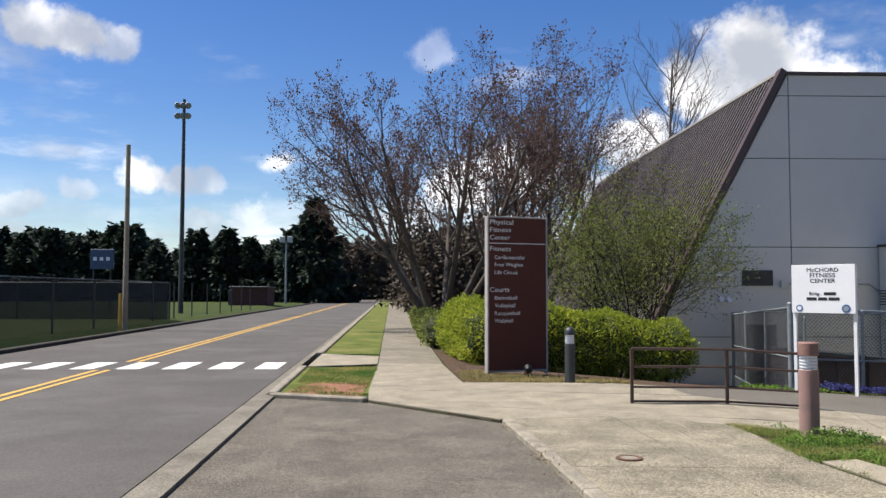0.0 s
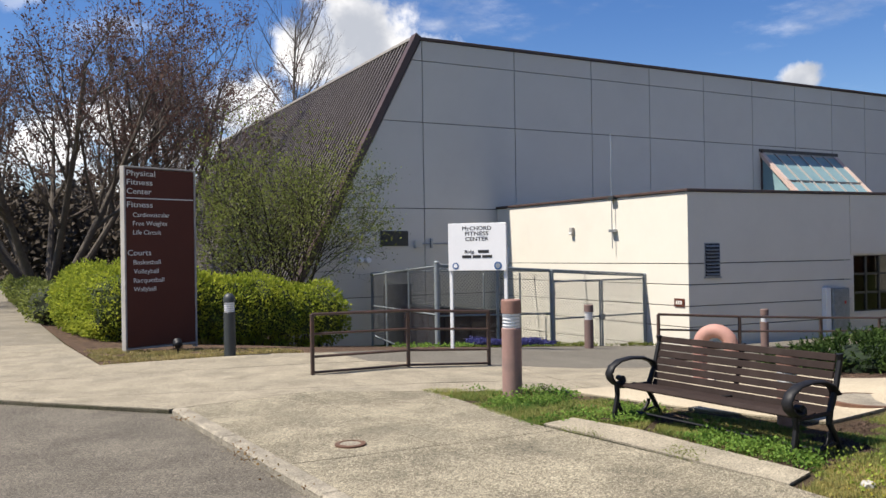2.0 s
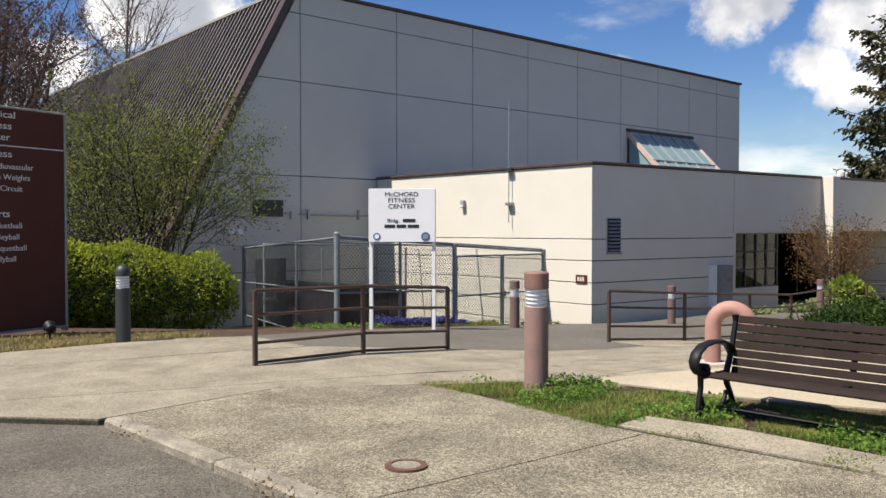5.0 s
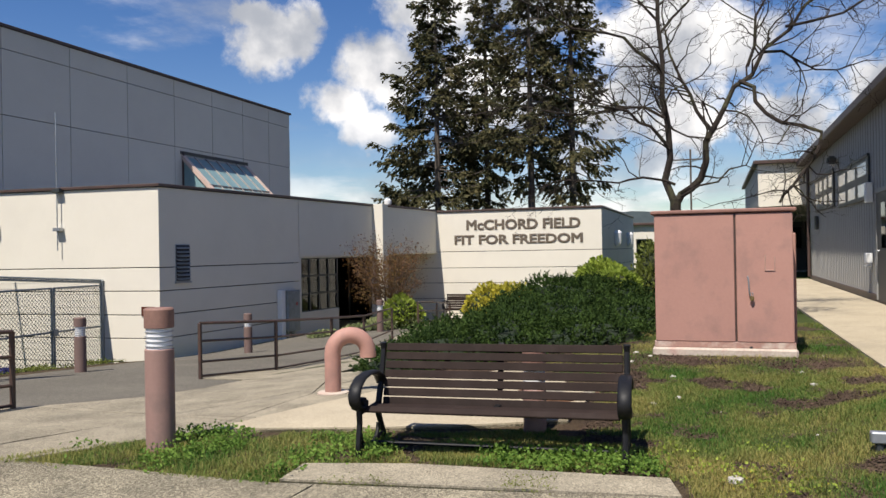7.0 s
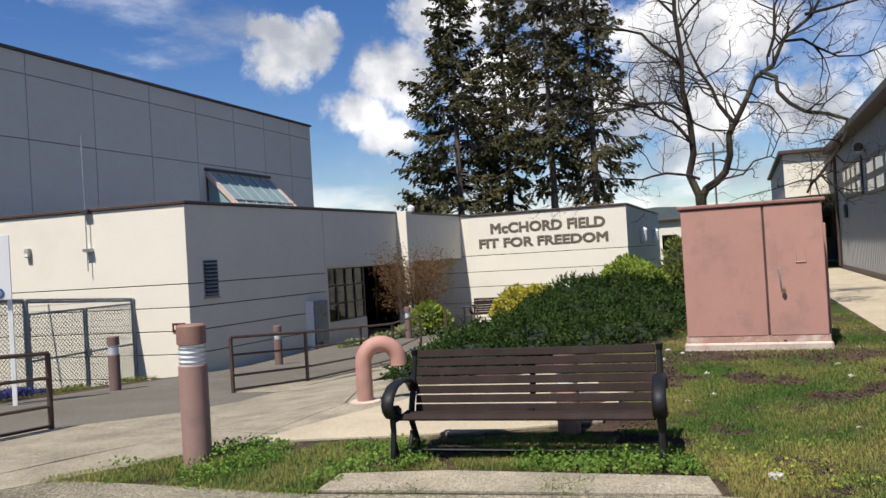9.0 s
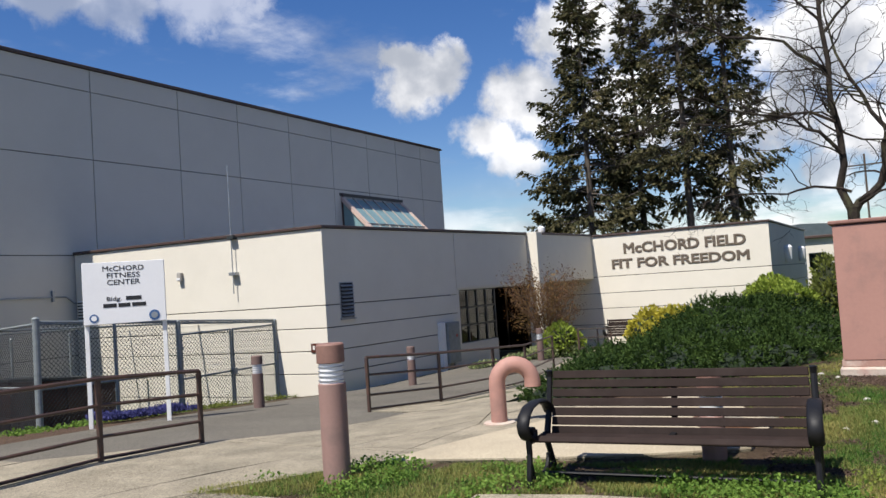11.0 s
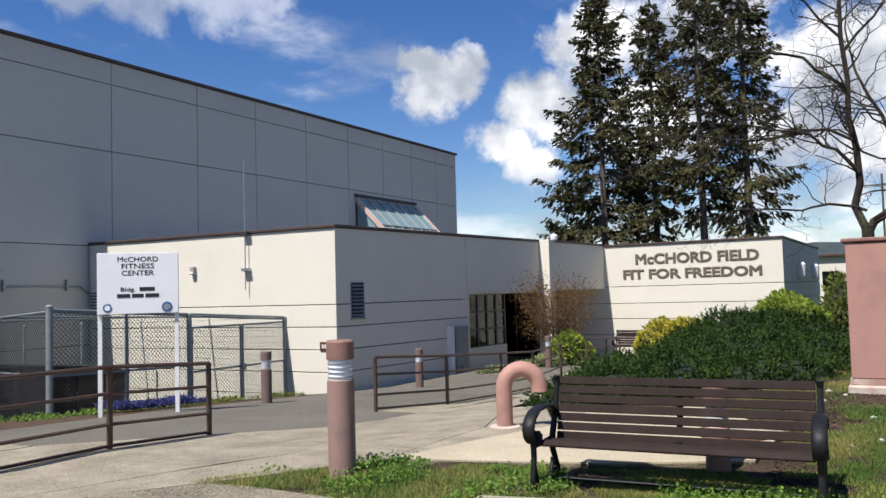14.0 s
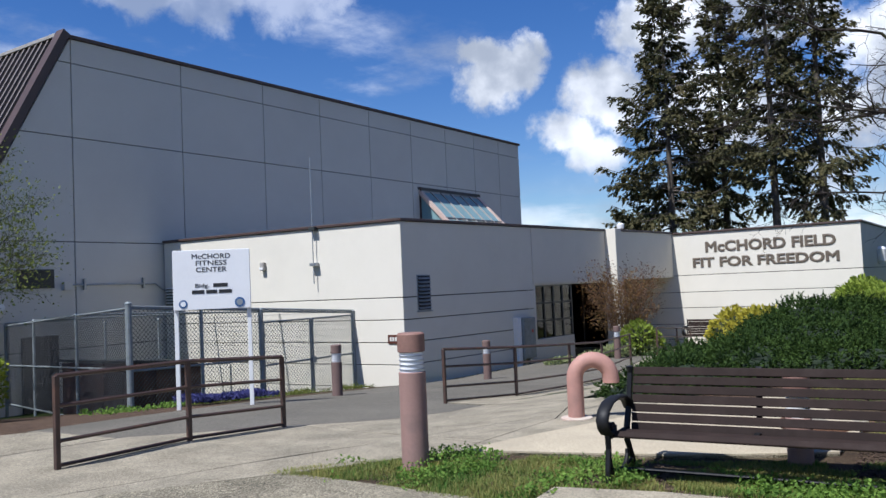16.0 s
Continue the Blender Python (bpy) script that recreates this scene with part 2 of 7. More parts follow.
PALE = surface("new_concrete", (0.46, 0.395, 0.285), (0.33, 0.28, 0.20), 0.9, scale=1.2, fine=55, spread=0.9, grit=0.7, bump=0.4, stain=(0.27, 0.235, 0.175), stain_scale=0.9, stain_amount=0.55, spec=0.2, stones=0.14, stone_scale=110)
KERB = surface("kerb_concrete", (0.34, 0.302, 0.232), (0.15, 0.134, 0.105), 0.92, scale=4, fine=80, spread=0.6, grit=.4, bump=0.5, stain=(0.15, 0.135, 0.11), stain_scale=2.2, stain_amount=0.6, vary=0.08, spec=0.2, stones=0.2, stone_scale=90)
ASPHALT = surface("asphalt", (0.165, 0.150, 0.122), (0.085, 0.077, 0.063), 0.9, scale=0.8, fine=120, spread=0.9, grit=0.9, bump=0.5, stain=(0.13, 0.122, 0.105), stain_scale=0.6, stain_amount=0.4, spec=0.2, stones=0.3, stone_scale=95)
GUTTER = surface("grimy_gutter", (0.24, 0.215, 0.17), (0.10, 0.09, 0.07), 0.92, scale=2, fine=50, spread=0.9, grit=0.8, bump=0.5, stain=(0.085, 0.077, 0.06), stain_scale=1.4, stain_amount=0.6, spec=0.2, stones=0.25, stone_scale=90)
ROADTOP = surface("road_asphalt", (0.112, 0.102, 0.090), (0.066, 0.060, 0.053), 0.85, scale=0.5, fine=55, spread=0.8, grit=0.6, bump=0.3, stain=(0.135, 0.128, 0.118), stain_scale=0.25, stain_amount=0.4, spec=0.2, stones=0.2, stone_scale=80)
APRON = surface("worn_asphalt", (0.215, 0.190, 0.150), (0.050, 0.044, 0.036), 0.92, scale=1.3, fine=130, spread=1.0, grit=1.9, bump=0.9, stain=(0.10, 0.09, 0.072), stain_scale=0.6, stain_amount=0.55, spec=0.2, stones=0.42, stone_scale=95)
LAWN = surface("lawn_soil", (0.13, 0.095, 0.055), (0.022, 0.016, 0.011), 1.0, scale=5, fine=60, spread=0.8, grit=1.2, bump=1.0, stain=(0.055, 0.032, 0.021), stain_scale=0.9, stain_amount=0.6, dist=0.03, spec=0.2)
VERGE = surface("roadside_grass", (0.16, 0.175, 0.045), (0.06, 0.085, 0.022), 1.0, scale=1.2, fine=45, spread=0.8, grit=0.8, bump=0.8, stain=(0.25, 0.20, 0.085), stain_scale=0.6, stain_amount=0.5, dist=0.03, spec=0.1)
# kerb concrete darkened to carry the black shadow along the verge
DARKKERB = surface("shadow_dark_kerb", (0.075, 0.068, 0.056), (0.035, 0.032, 0.027), 0.95, scale=3, fine=60, spread=0.8, bump=0.5, spec=0.2)
FIELD = surface("mown_grass", (0.058, 0.078, 0.022), (0.028, 0.042, 0.013), 1.0, scale=1.2, fine=45, spread=0.8, grit=0.8, bump=0.8, stain=(0.09, 0.085, 0.035), stain_scale=0.4, stain_amount=0.4, dist=0.03, spec=0.1)
MULCH = surface("bark_mulch", (0.17, 0.11, 0.072), (0.026, 0.017, 0.012), 1.0, scale=6, fine=60, spread=0.85, grit=1.2, bump=1.0, dist=0.03, spec=0.2)
CHIP = surface("bark_chip", (0.085, 0.056, 0.040), (0.028, 0.019, 0.014), 0.95, scale=8, fine=60, bump=0.3, vary=0.6, spec=0.2)
REDSOIL = surface("red_cinder", (0.33, 0.13, 0.07), (0.13, 0.07, 0.04), 1.0, scale=5, fine=70, spread=0.9, grit=1.0, bump=1.0, stain=(0.12, 0.11, 0.04), stain_scale=2.5, stain_amount=0.6, stones=0.3)
YELLOW = surface("yellow_road_paint", (0.62, 0.36, 0.045), (0.48, 0.28, 0.05), 0.7, scale=3, fine=60, bump=0.2, stain=(0.2, 0.16, 0.08), stain_scale=3, stain_amount=0.5)
WHITELINE = surface("white_road_paint", (0.75, 0.74, 0.70), (0.55, 0.54, 0.5), 0.7, scale=3, fine=60, bump=0.2, stain=(0.25, 0.245, 0.24), stain_scale=3, stain_amount=0.6)
PINK = surface("faded_terracotta_paint", (0.40, 0.215, 0.17), (0.345, 0.18, 0.143), 0.7, scale=2.5, fine=30, spread=0.9, bump=0.12, stain=(0.22, 0.135, 0.115), stain_scale=2.6, stain_amount=0.6, vary=0.04)
BOLLARD = surface("faded_bollard_paint", (0.30, 0.185, 0.155), (0.235, 0.14, 0.118), 0.75, scale=3, fine=35, spread=0.9, bump=0.15, stain=(0.17, 0.115, 0.10), stain_scale=3, stain_amount=0.6, vary=0.05)
BOLLDARK = surface("dull_bollard_paint", (0.17, 0.11, 0.095), (0.12, 0.078, 0.068), 0.8, scale=3, fine=35, spread=0.9, bump=0.15)
PINKRUST = surface("worn_terracotta_paint", (0.40, 0.22, 0.17), (0.27, 0.16, 0.13), 0.8, scale=5, fine=40, spread=0.8, bump=0.2, stain=(0.62, 0.55, 0.46), stain_scale=4, stain_amount=0.6)
BOLLCAP = surface("bollard_cap_paint", (0.24, 0.13, 0.10), (0.18, 0.098, 0.076), 0.7, scale=6, fine=50, bump=0.1)
LENS = surface("frosted_bollard_lens", (0.80, 0.80, 0.80), (0.68, 0.68, 0.68), 0.2, scale=10, fine=60, bump=0)
FENCEWIRE = surface("dull_galvanised_wire", (0.085, 0.088, 0.092), (0.055, 0.057, 0.060), 0.6, 0.3, scale=8, fine=60, bump=0)
GREYMETAL = surface("galvanised_steel", (0.40, 0.42, 0.44), (0.30, 0.32, 0.34), 0.45, 0.7, scale=8, fine=60, bump=0.05)
FENCEPOST = surface("weathered_fence_pipe", (0.27, 0.30, 0.31), (0.19, 0.215, 0.22), 0.55, 0.3, scale=8, fine=60, bump=0.05)
DARKPOST = surface("dark_painted_post", (0.035, 0.04, 0.04), (0.025, 0.03, 0.03), 0.5, scale=6, fine=40, bump=0.05)
RAIL = surface("dark_brown_rail", (0.065, 0.038, 0.030), (0.045, 0.028, 0.022), 0.5, scale=6, fine=60, bump=0.1, stain=(0.13, 0.06, 0.035), stain_scale=7, stain_amount=0.5)
SIGNBROWN = surface("brown_sign_face", (0.092, 0.028, 0.017), (0.076, 0.023, 0.014), 0.65, spec=0.25, scale=1.2, fine=30, spread=0.9, bump=0.03)
SIGNWHITE = surface("white_sign_face", (0.82, 0.82, 0.82), (0.78, 0.78, 0.78), 0.4, scale=2, fine=30, bump=0)
WHITEPAINT = surface("white_paint", (0.80, 0.80, 0.79), (0.72, 0.72, 0.70), 0.5, scale=5, fine=40, bump=0.04)
CREAMTEXT = surface("cream_lettering", (0.70, 0.68, 0.62), (0.62, 0.60, 0.55), 0.6, bump=0)
BLACKTEXT = surface("black_lettering", (0.02, 0.02, 0.022), (0.015, 0.015, 0.017), 0.5, bump=0)
LETTER = surface("bronze_letter", (0.15, 0.118, 0.085), (0.105, 0.082, 0.06), 0.45, scale=6, fine=40, bump=0.05)
STRAWBLADE = leaf_surface("straw_grass_blade", (0.12, 0.14, 0.035), (0.40, 0.32, 0.14), 0.4, 1.4, -0.3, 1.4)
BRASS = surface("worn_brass", (0.36, 0.25, 0.10), (0.24, 0.17, 0.08), 0.4, 0.8, scale=20, fine=90, bump=0.05)
CABLID = surface("dull_red_brown_lid", (0.26, 0.13, 0.10), (0.19, 0.095, 0.075), 0.7, scale=5, fine=40, bump=0.1)
IRON = surface("black_cast_iron", (0.010, 0.010, 0.011), (0.006, 0.006, 0.007), 0.55, spec=0.3, scale=12, fine=90, bump=0.12)
SLAT = surface("brown_composite_slat", (0.029, 0.018, 0.0145), (0.017, 0.011, 0.009), 0.8, spec=0.2, scale=5, fine=70, spread=0.8, bump=0.12, stain=(0.042, 0.030, 0.026), stain_scale=4, stain_amount=0.4, vary=0.18)
BARK = surface("grey_brown_bark", (0.125, 0.103, 0.082), (0.055, 0.045, 0.036), 0.95, scale=6, fine=40, spread=0.8, bump=0.8, dist=0.02)
MOSSBARK = surface("mossy_bark", (0.048, 0.038, 0.032), (0.018, 0.014, 0.012), 0.95, spec=0.15, scale=5, fine=35, spread=0.8, bump=0.8, stain=(0.12, 0.125, 0.06), stain_scale=3, stain_amount=0.5, dist=0.02)
TWIG = surface("reddish_twig", (0.13, 0.102, 0.088), (0.07, 0.055, 0.048), 0.9, scale=1, fine=10, bump=0)
SIDING = surface("grey_ribbed_siding", (0.33, 0.325, 0.31), (0.27, 0.265, 0.25), 0.6, scale=1.2, fine=25, spread=0.9, bump=0.04, stain=(0.22, 0.215, 0.2), stain_scale=1.2, stain_amount=0.4)
DARKDOOR = surface("dark_grey_door", (0.060, 0.056, 0.052), (0.045, 0.042, 0.04), 0.55, scale=2, fine=40, bump=0.03)
# near-black colour standing in for shade in rooms, the entry and small hollows
SHADEBLACK = surface("shade_black", (0.03, 0.03, 0.032), rough=0.9, bump=0)
RUST = surface("rusty_brown_dumpster", (0.085, 0.036, 0.026), (0.05, 0.024, 0.018), 0.7, scale=2, fine=30, bump=0.2)
PLINTH = surface("pale_worn_plinth", (0.52, 0.45, 0.37), (0.38, 0.30, 0.25), 0.9, scale=5, fine=40, spread=0.6, bump=0.4, stain=(0.40, 0.21, 0.17), stain_scale=3, stain_amount=0.6)
SIGNFRAME = surface("dull_sign_frame", (0.36, 0.34, 0.31), (0.28, 0.26, 0.235), 0.7, scale=5, fine=40, bump=0.05)
COVER = surface("dull_rusty_cover", (0.15, 0.075, 0.042), (0.08, 0.04, 0.025), 0.85, scale=8, fine=60, bump=0.4)
MOSS = surface("mossy_joint", (0.10, 0.10, 0.05), (0.05, 0.05, 0.03), 1.0, scale=4, fine=60, spread=0.6, bump=0.6)
ROCKS = surface("pale_pebble", (0.45, 0.42, 0.37), (0.28, 0.26, 0.23), 0.9, scale=9, fine=60, bump=0.3, vary=0.2)
PALEFRAME = surface("pale_pink_frame", (0.58, 0.44, 0.37), (0.46, 0.34, 0.29), 0.7, scale=3, fine=40, bump=0.05)
TEALGLASS = surface("greenish_glazing", (0.24, 0.36, 0.37), (0.16, 0.26, 0.28), 0.2, spec=0.3, scale=0.5, fine=3, spread=0.9, bump=0)
WINDOWGLASS = glass("window_glazing", (0.45, 0.5, 0.5))
HEDGELEAF = leaf_surface("yellow_green_leaf", (0.115, 0.180, 0.022), (0.44, 0.47, 0.058), 0.5, 2.2)
LIMELEAF = leaf_surface("lime_leaf", (0.14, 0.21, 0.03), (0.36, 0.43, 0.075), 0.4)
GOLDLEAF = leaf_surface("golden_leaf", (0.24, 0.24, 0.03), (0.62, 0.52, 0.07), 0.4)
SPARSELEAF = leaf_surface("olive_new_leaf", (0.080, 0.105, 0.026), (0.25, 0.28, 0.07), 0.4)
BUDS = leaf_surface("red_brown_bud", (0.066, 0.036, 0.033), (0.17, 0.10, 0.078), 0.3)
NEEDLE = leaf_surface("fir_needle", (0.018, 0.031, 0.015), (0.16, 0.135, 0.062), 0.25, 0.9, -0.5)
FARNEEDLE = leaf_surface("dark_conifer", (0.014, 0.025, 0.02), (0.034, 0.05, 0.032), 0.15)
JUNIPER = leaf_surface("juniper_needle", (0.006, 0.020, 0.005), (0.062, 0.106, 0.022), 0.2, 3.4, -0.85, 2.2)
GRASSBLADE = leaf_surface("grass_blade", (0.060, 0.165, 0.028), (0.44, 0.36, 0.13), 0.45, 1.1, -0.95, 2.2)
WEEDLEAF = leaf_surface("weed_leaf", (0.05, 0.125, 0.020), (0.25, 0.38, 0.075), 0.45, 3.0)
RUSSET = leaf_surface("russet_twig_leaf", (0.13, 0.050, 0.030), (0.22, 0.15, 0.05), 0.35)
REDTWIG = surface("russet_stem", (0.15, 0.088, 0.055), (0.09, 0.054, 0.034), 0.9, scale=2, fine=20, bump=0)
BLUEFLOWER = leaf_surface("blue_flower", (0.03, 0.035, 0.10), (0.09, 0.09, 0.27), 0.3)
IVY = leaf_surface("ivy_leaf", (0.06, 0.11, 0.03), (0.42, 0.44, 0.22), 0.3)


# ---- building tools ----
def part(name, bm, material, parent=None, label="", smooth=False):
    """Links a bmesh as one mesh object under a thing or a part."""
    me = bpy.data.meshes.new(name)
    bmesh.ops.recalc_face_normals(bm, faces=bm.faces)
    bm.to_mesh(me)
    bm.free()
    me.materials.append(material)
    if smooth:
        for p in me.polygons:
            p.use_smooth = True
        me.set_sharp_from_angle(angle=radians(35))
    ob = new(name, me)
    ob.parent = parent
    if label:
        tagged(ob, label)
    return ob


def raw(name, verts, faces, material, parent=None, label=""):
    me = bpy.data.meshes.new(name)
    me.from_pydata(verts, [], faces)
    me.materials.append(material)
    ob = new(name, me)
    ob.parent = parent
    if label:
        tagged(ob, label)
    return ob


def shared(name, mesh, parent, m):
    ob = new(name, mesh)
    ob.parent = parent
    ob.matrix_basis = m
    return ob


def thing(name, m, label, category, group="", kind=""):
    ob = new(name)
    ob.matrix_basis = m
    return tagged(ob, label, category, group, kind)


def box(x0, x1, y0, y1, z0, z1, bevel=0.0, bm=None, seg=1):
    own = bmesh.new()
    bmesh.ops.create_cube(own, size=1.0)
    for v in own.verts:
        v.co = ((x0 + x1) / 2 + v.co.x * (x1 - x0), (y0 + y1) / 2 + v.co.y * (y1 - y0), (z0 + z1) / 2 + v.co.z * (z1 - z0))
    if bevel:
        bmesh.ops.bevel(own, geom=own.edges[:], offset=bevel, segments=seg, affect="EDGES")
    return merge(bm, own)


def merge(bm, own):
    if bm is None:
        return own
    me = bpy.data.meshes.new("tmp")
    own.to_mesh(me)
    own.free()
    bm.from_mesh(me)
    bpy.data.meshes.remove(me)
    return bm


def tube(pts, radii, seg=8, bm=None, caps=True):
    """A round bar along points; radii one number or one per point."""
    bm = bm or bmesh.new()
    pts = [Vector(p) for p in pts]
    if isinstance(radii, (int, float)):
        radii = [radii] * len(pts)
    rings, side = [], None
    for k, p in enumerate(pts):
        d = (pts[min(k + 1, len(pts) - 1)] - pts[max(k - 1, 0)]).normalized()
        if side is None:
            side = d.orthogonal().normalized()
        side = (side - d * side.dot(d)).normalized()
        up = d.cross(side)
        rings.append([bm.verts.new(p + (side * math.cos(a) + up * math.sin(a)) * radii[k]) for a in (2 * math.pi * j / seg for j in range(seg))])
    for a, b in zip(rings, rings[1:]):
        for j in range(seg):
            bm.faces.new((a[j], a[(j + 1) % seg], b[(j + 1) % seg], b[j]))
    if caps:
        bm.faces.new(rings[0][::-1])
        bm.faces.new(rings[-1])
    return bm


def turned(profile, seg=24, bm=None):
    """A lathe body about z from (radius, height) pairs."""
    bm = bm or bmesh.new()
    rings = [[bm.verts.new((r * math.cos(2 * math.pi * j / seg), r * math.sin(2 * math.pi * j / seg), z)) for j in range(seg)] for r, z in profile]
    for a, b in zip(rings, rings[1:]):
        for j in range(seg):
            bm.faces.new((a[j], a[(j + 1) % seg], b[(j + 1) % seg], b[j]))
    bm.faces.new(rings[0][::-1])
    bm.faces.new(rings[-1])
    return bm


def prism(poly, d0, d1, axis="z", bm=None, bevel=0.0):
    """A flat polygon given thickness along an axis. poly is (a, b) pairs in the other two axes, in x, y, z order."""
    own = bmesh.new()

    def at(a, b, d):
        return {"z": (a, b, d), "y": (a, d, b), "x": (d, a, b)}[axis]
    lo = [own.verts.new(at(a, b, d0)) for a, b in poly]
    hi = [own.verts.new(at(a, b, d1)) for a, b in poly]
    n = len(poly)
    own.faces.new(lo)
    own.faces.new(hi[::-1])
    for k in range(n):
        own.faces.new((lo[k], hi[k], hi[(k + 1) % n], lo[(k + 1) % n]))
    bmesh.ops.recalc_face_normals(own, faces=own.faces)
    if bevel:
        bmesh.ops.bevel(own, geom=own.edges[:], offset=bevel, segments=1, affect="EDGES")
    return merge(bm, own)


def clip(poly, a, b, c):
    """The part of a convex polygon where a*x + b*y >= c."""
    out = []
    for k, p in enumerate(poly):
        q = poly[(k + 1) % len(poly)]
        dp, dq = a * p[0] + b * p[1] - c, a * q[0] + b * q[1] - c
        if dp >= 0:
            out.append(p)
        if dp * dq < 0:
            s = dp / (dp - dq)
            out.append((p[0] + (q[0] - p[0]) * s, p[1] + (q[1] - p[1]) * s))
    return out


def lettering(name, text, height, width, depth, material, parent, m, label="", fat=0.004):
    """Built-in font lettering, capitals height tall and the line width long, standing in the local xz plane."""
    cu = bpy.data.curves.new("tmp", "FONT")
    cu.body, cu.size, cu.extrude, cu.offset, cu.resolution_u = text, 1.0, 0.02, 0.0, 3
    cu.bevel_depth, cu.bevel_resolution = fat, 0
    ob = new("tmp", cu)
    me = bpy.data.meshes.new_from_object(ob.evaluated_get(bpy.context.evaluated_depsgraph_get()))
    bpy.data.objects.remove(ob)
    co = np.empty(len(me.vertices) * 3)
    me.vertices.foreach_get("co", co)
    co = co.reshape(-1, 3)
    x0, x1 = co[:, 0].min(), co[:, 0].max()
    cap = 0.729
    out = np.stack([(co[:, 0] - x0) / (x1 - x0) * width, -(co[:, 2] - co[:, 2].min()) / np.ptp(co[:, 2]) * depth, co[:, 1] / cap * height], 1)
    me.vertices.foreach_set("co", out.ravel())
    me.materials.clear()
    me.materials.append(material)
    me.name = name
    ob = new(name, me)
    ob.parent = parent
    ob.matrix_basis = m
    if label:
        tagged(ob, label)
    return ob


# ---- ground ----
def ease(a, b, v):
    k = min(1.0, max(0.0, (v - a) / (b - a)))
    return k * k * (3 - 2 * k)


def gz(x, y):
    """Height of the ground: level by the road, falling to the fitness center, rising to the lawn bank."""
    far = y - 14.5
    fall = 0.063 * max(0.0, min(x, 16.0) - 4.5) * ease(8, 11.5, y) + 0.045 * (far + math.sqrt(far * far + 0.8)) * ease(0, 6, x)
    bank = ease(5, 8.5, x) + (ease(3.6, 5.8, x) - ease(5, 8.5, x)) * (1 - ease(3.6, 4.7, y))
    fall += 0.40 * ease(20, 27, x) * ease(9, 12, y)
    z = -min(1.3, fall) + 0.29 * bank * (1 - ease(5.6, 8.2, y)) + 0.04 * ease(3.8, 4.8, x) * (1 - ease(8.5, 10.5, y)) * (1 - ease(5.5, 8, x))
    return z


def skew(x, y):
    """The road's own direction leans a little from the building's axes."""
    return (x - 0.037 * (y - 15), y)


def drape(name, poly, dz, material, step=0.8, skirt=0.12, parent=None, wander=0.0):
    """A thin slab over the ground: the convex polygon cut into strips, lifted by dz, with a skirt down its sides."""
    bm = bmesh.new()
    bm.faces.new([bm.verts.new((x, y, 0)) for x, y in poly])
    for axis in (0, 1):
        lo, hi = min(p[axis] for p in poly), max(p[axis] for p in poly)
        n = int((hi - lo) / step)
        for k in range(1, n + 1):
            at = lo + (hi - lo) * k / (n + 1)
            bmesh.ops.bisect_plane(bm, geom=bm.faces[:] + bm.edges[:] + bm.verts[:], plane_co=(at, at, 0), plane_no=(1, 0, 0) if axis == 0 else (0, 1, 0))
    rim = [e for e in bm.edges if len(e.link_faces) == 1]
    for v in bm.verts:
        v.co.z = gz(v.co.x, v.co.y) + dz
    if skirt:
        made = bmesh.ops.extrude_edge_only(bm, edges=rim)
        for v in made["geom"]:
            if isinstance(v, bmesh.types.BMVert):
                v.co.z -= skirt
    ob = part(name, bm, material, parent)
    return ob


def ground_sheet():
    """One sheet to the horizon: fine near the path, coarse far away."""
    xs = sorted(set([-900, -400, -200, -120, -80, -60, -45, -34, -26, -20, -16, -13] + [-12 + 0.6 * k for k in range(75)] + [34, 38, 44, 55, 70, 100, 160, 300, 600, 1100]))
    ys = sorted(set([-900, -300, -120, -60, -35, -22, -14] + [-10 + 0.6 * k for k in range(66)] + [31, 34, 38, 44, 52, 64, 80, 100, 130, 180, 300, 600, 1100]))
    def sheet(x, y):
        r = x + 0.037 * (y - 15)
        under = -10.9 < r < 4 and y < 11.6 or -10.9 < r < -1.0
        return gz(x, y) - 0.015 * (0.5 + noise.noise((x * 0.7, y * 0.7, 0))) - (0.2 if under else 0) + (0.1 if r < -11 else 0)
    verts = [(x, y, sheet(x, y)) for y in ys for x in xs]
    w = len(xs)
    faces = [(j * w + i, j * w + i + 1, (j + 1) * w + i + 1, (j + 1) * w + i) for j in range(len(ys) - 1) for i in range(w - 1)]
    ob = raw("ground", verts, faces, FIELD)
    for p in ob.data.polygons:
        p.use_smooth = True
    tagged(ob, "mown grass ground with dry yellowish patches", "ground", kind="structure")


def strip(name, x0, x1, y0, y1, dz, material, skirt=0.12, step=3.0):
    return drape(name, [skew(x0, y0), skew(x1, y0), skew(x1, y1), skew(x0, y1)], dz, material, step, skirt)


ground_sheet()

# road, paint, kerbs
road = strip("road", -9.85, -2.24, -60, 150, 0.012, ROADTOP, 0.0, 12)
tagged(road, "grey two-lane asphalt road with worn surface", "road", kind="structure")
apron = drape("driveway", [skew(-1.94, -12), (2.5, -12), (2.1, 2.5), (1.72, 6.6), (1.45, 10.2), (-0.38, 12.05), skew(-1.94, 12.7)], -0.02, APRON, 2.0)
tagged(apron, "worn grey asphalt driveway mouth beside the road", "driveway", kind="structure")
for k, x in enumerate((-6.04, -5.80)):
    for y0, y1 in ((-60, 16.7), (18.6, 150)):
        line = strip("centre_line", x - 0.055, x + 0.055, y0, y1, 0.018, YELLOW, 0, 12)
        tagged(line, "solid yellow painted line of the road centre", "road marking", "double centre line", "structure")
for k in range(7):
    x = -2.95 - k * 0.93
    bar = strip("crosswalk_bar", x, x + 0.48, 16.85, 18.45, 0.018, WHITELINE, 0, 4)
    tagged(bar, "worn white painted crosswalk bar on asphalt", "road marking", "crosswalk bars", "structure")

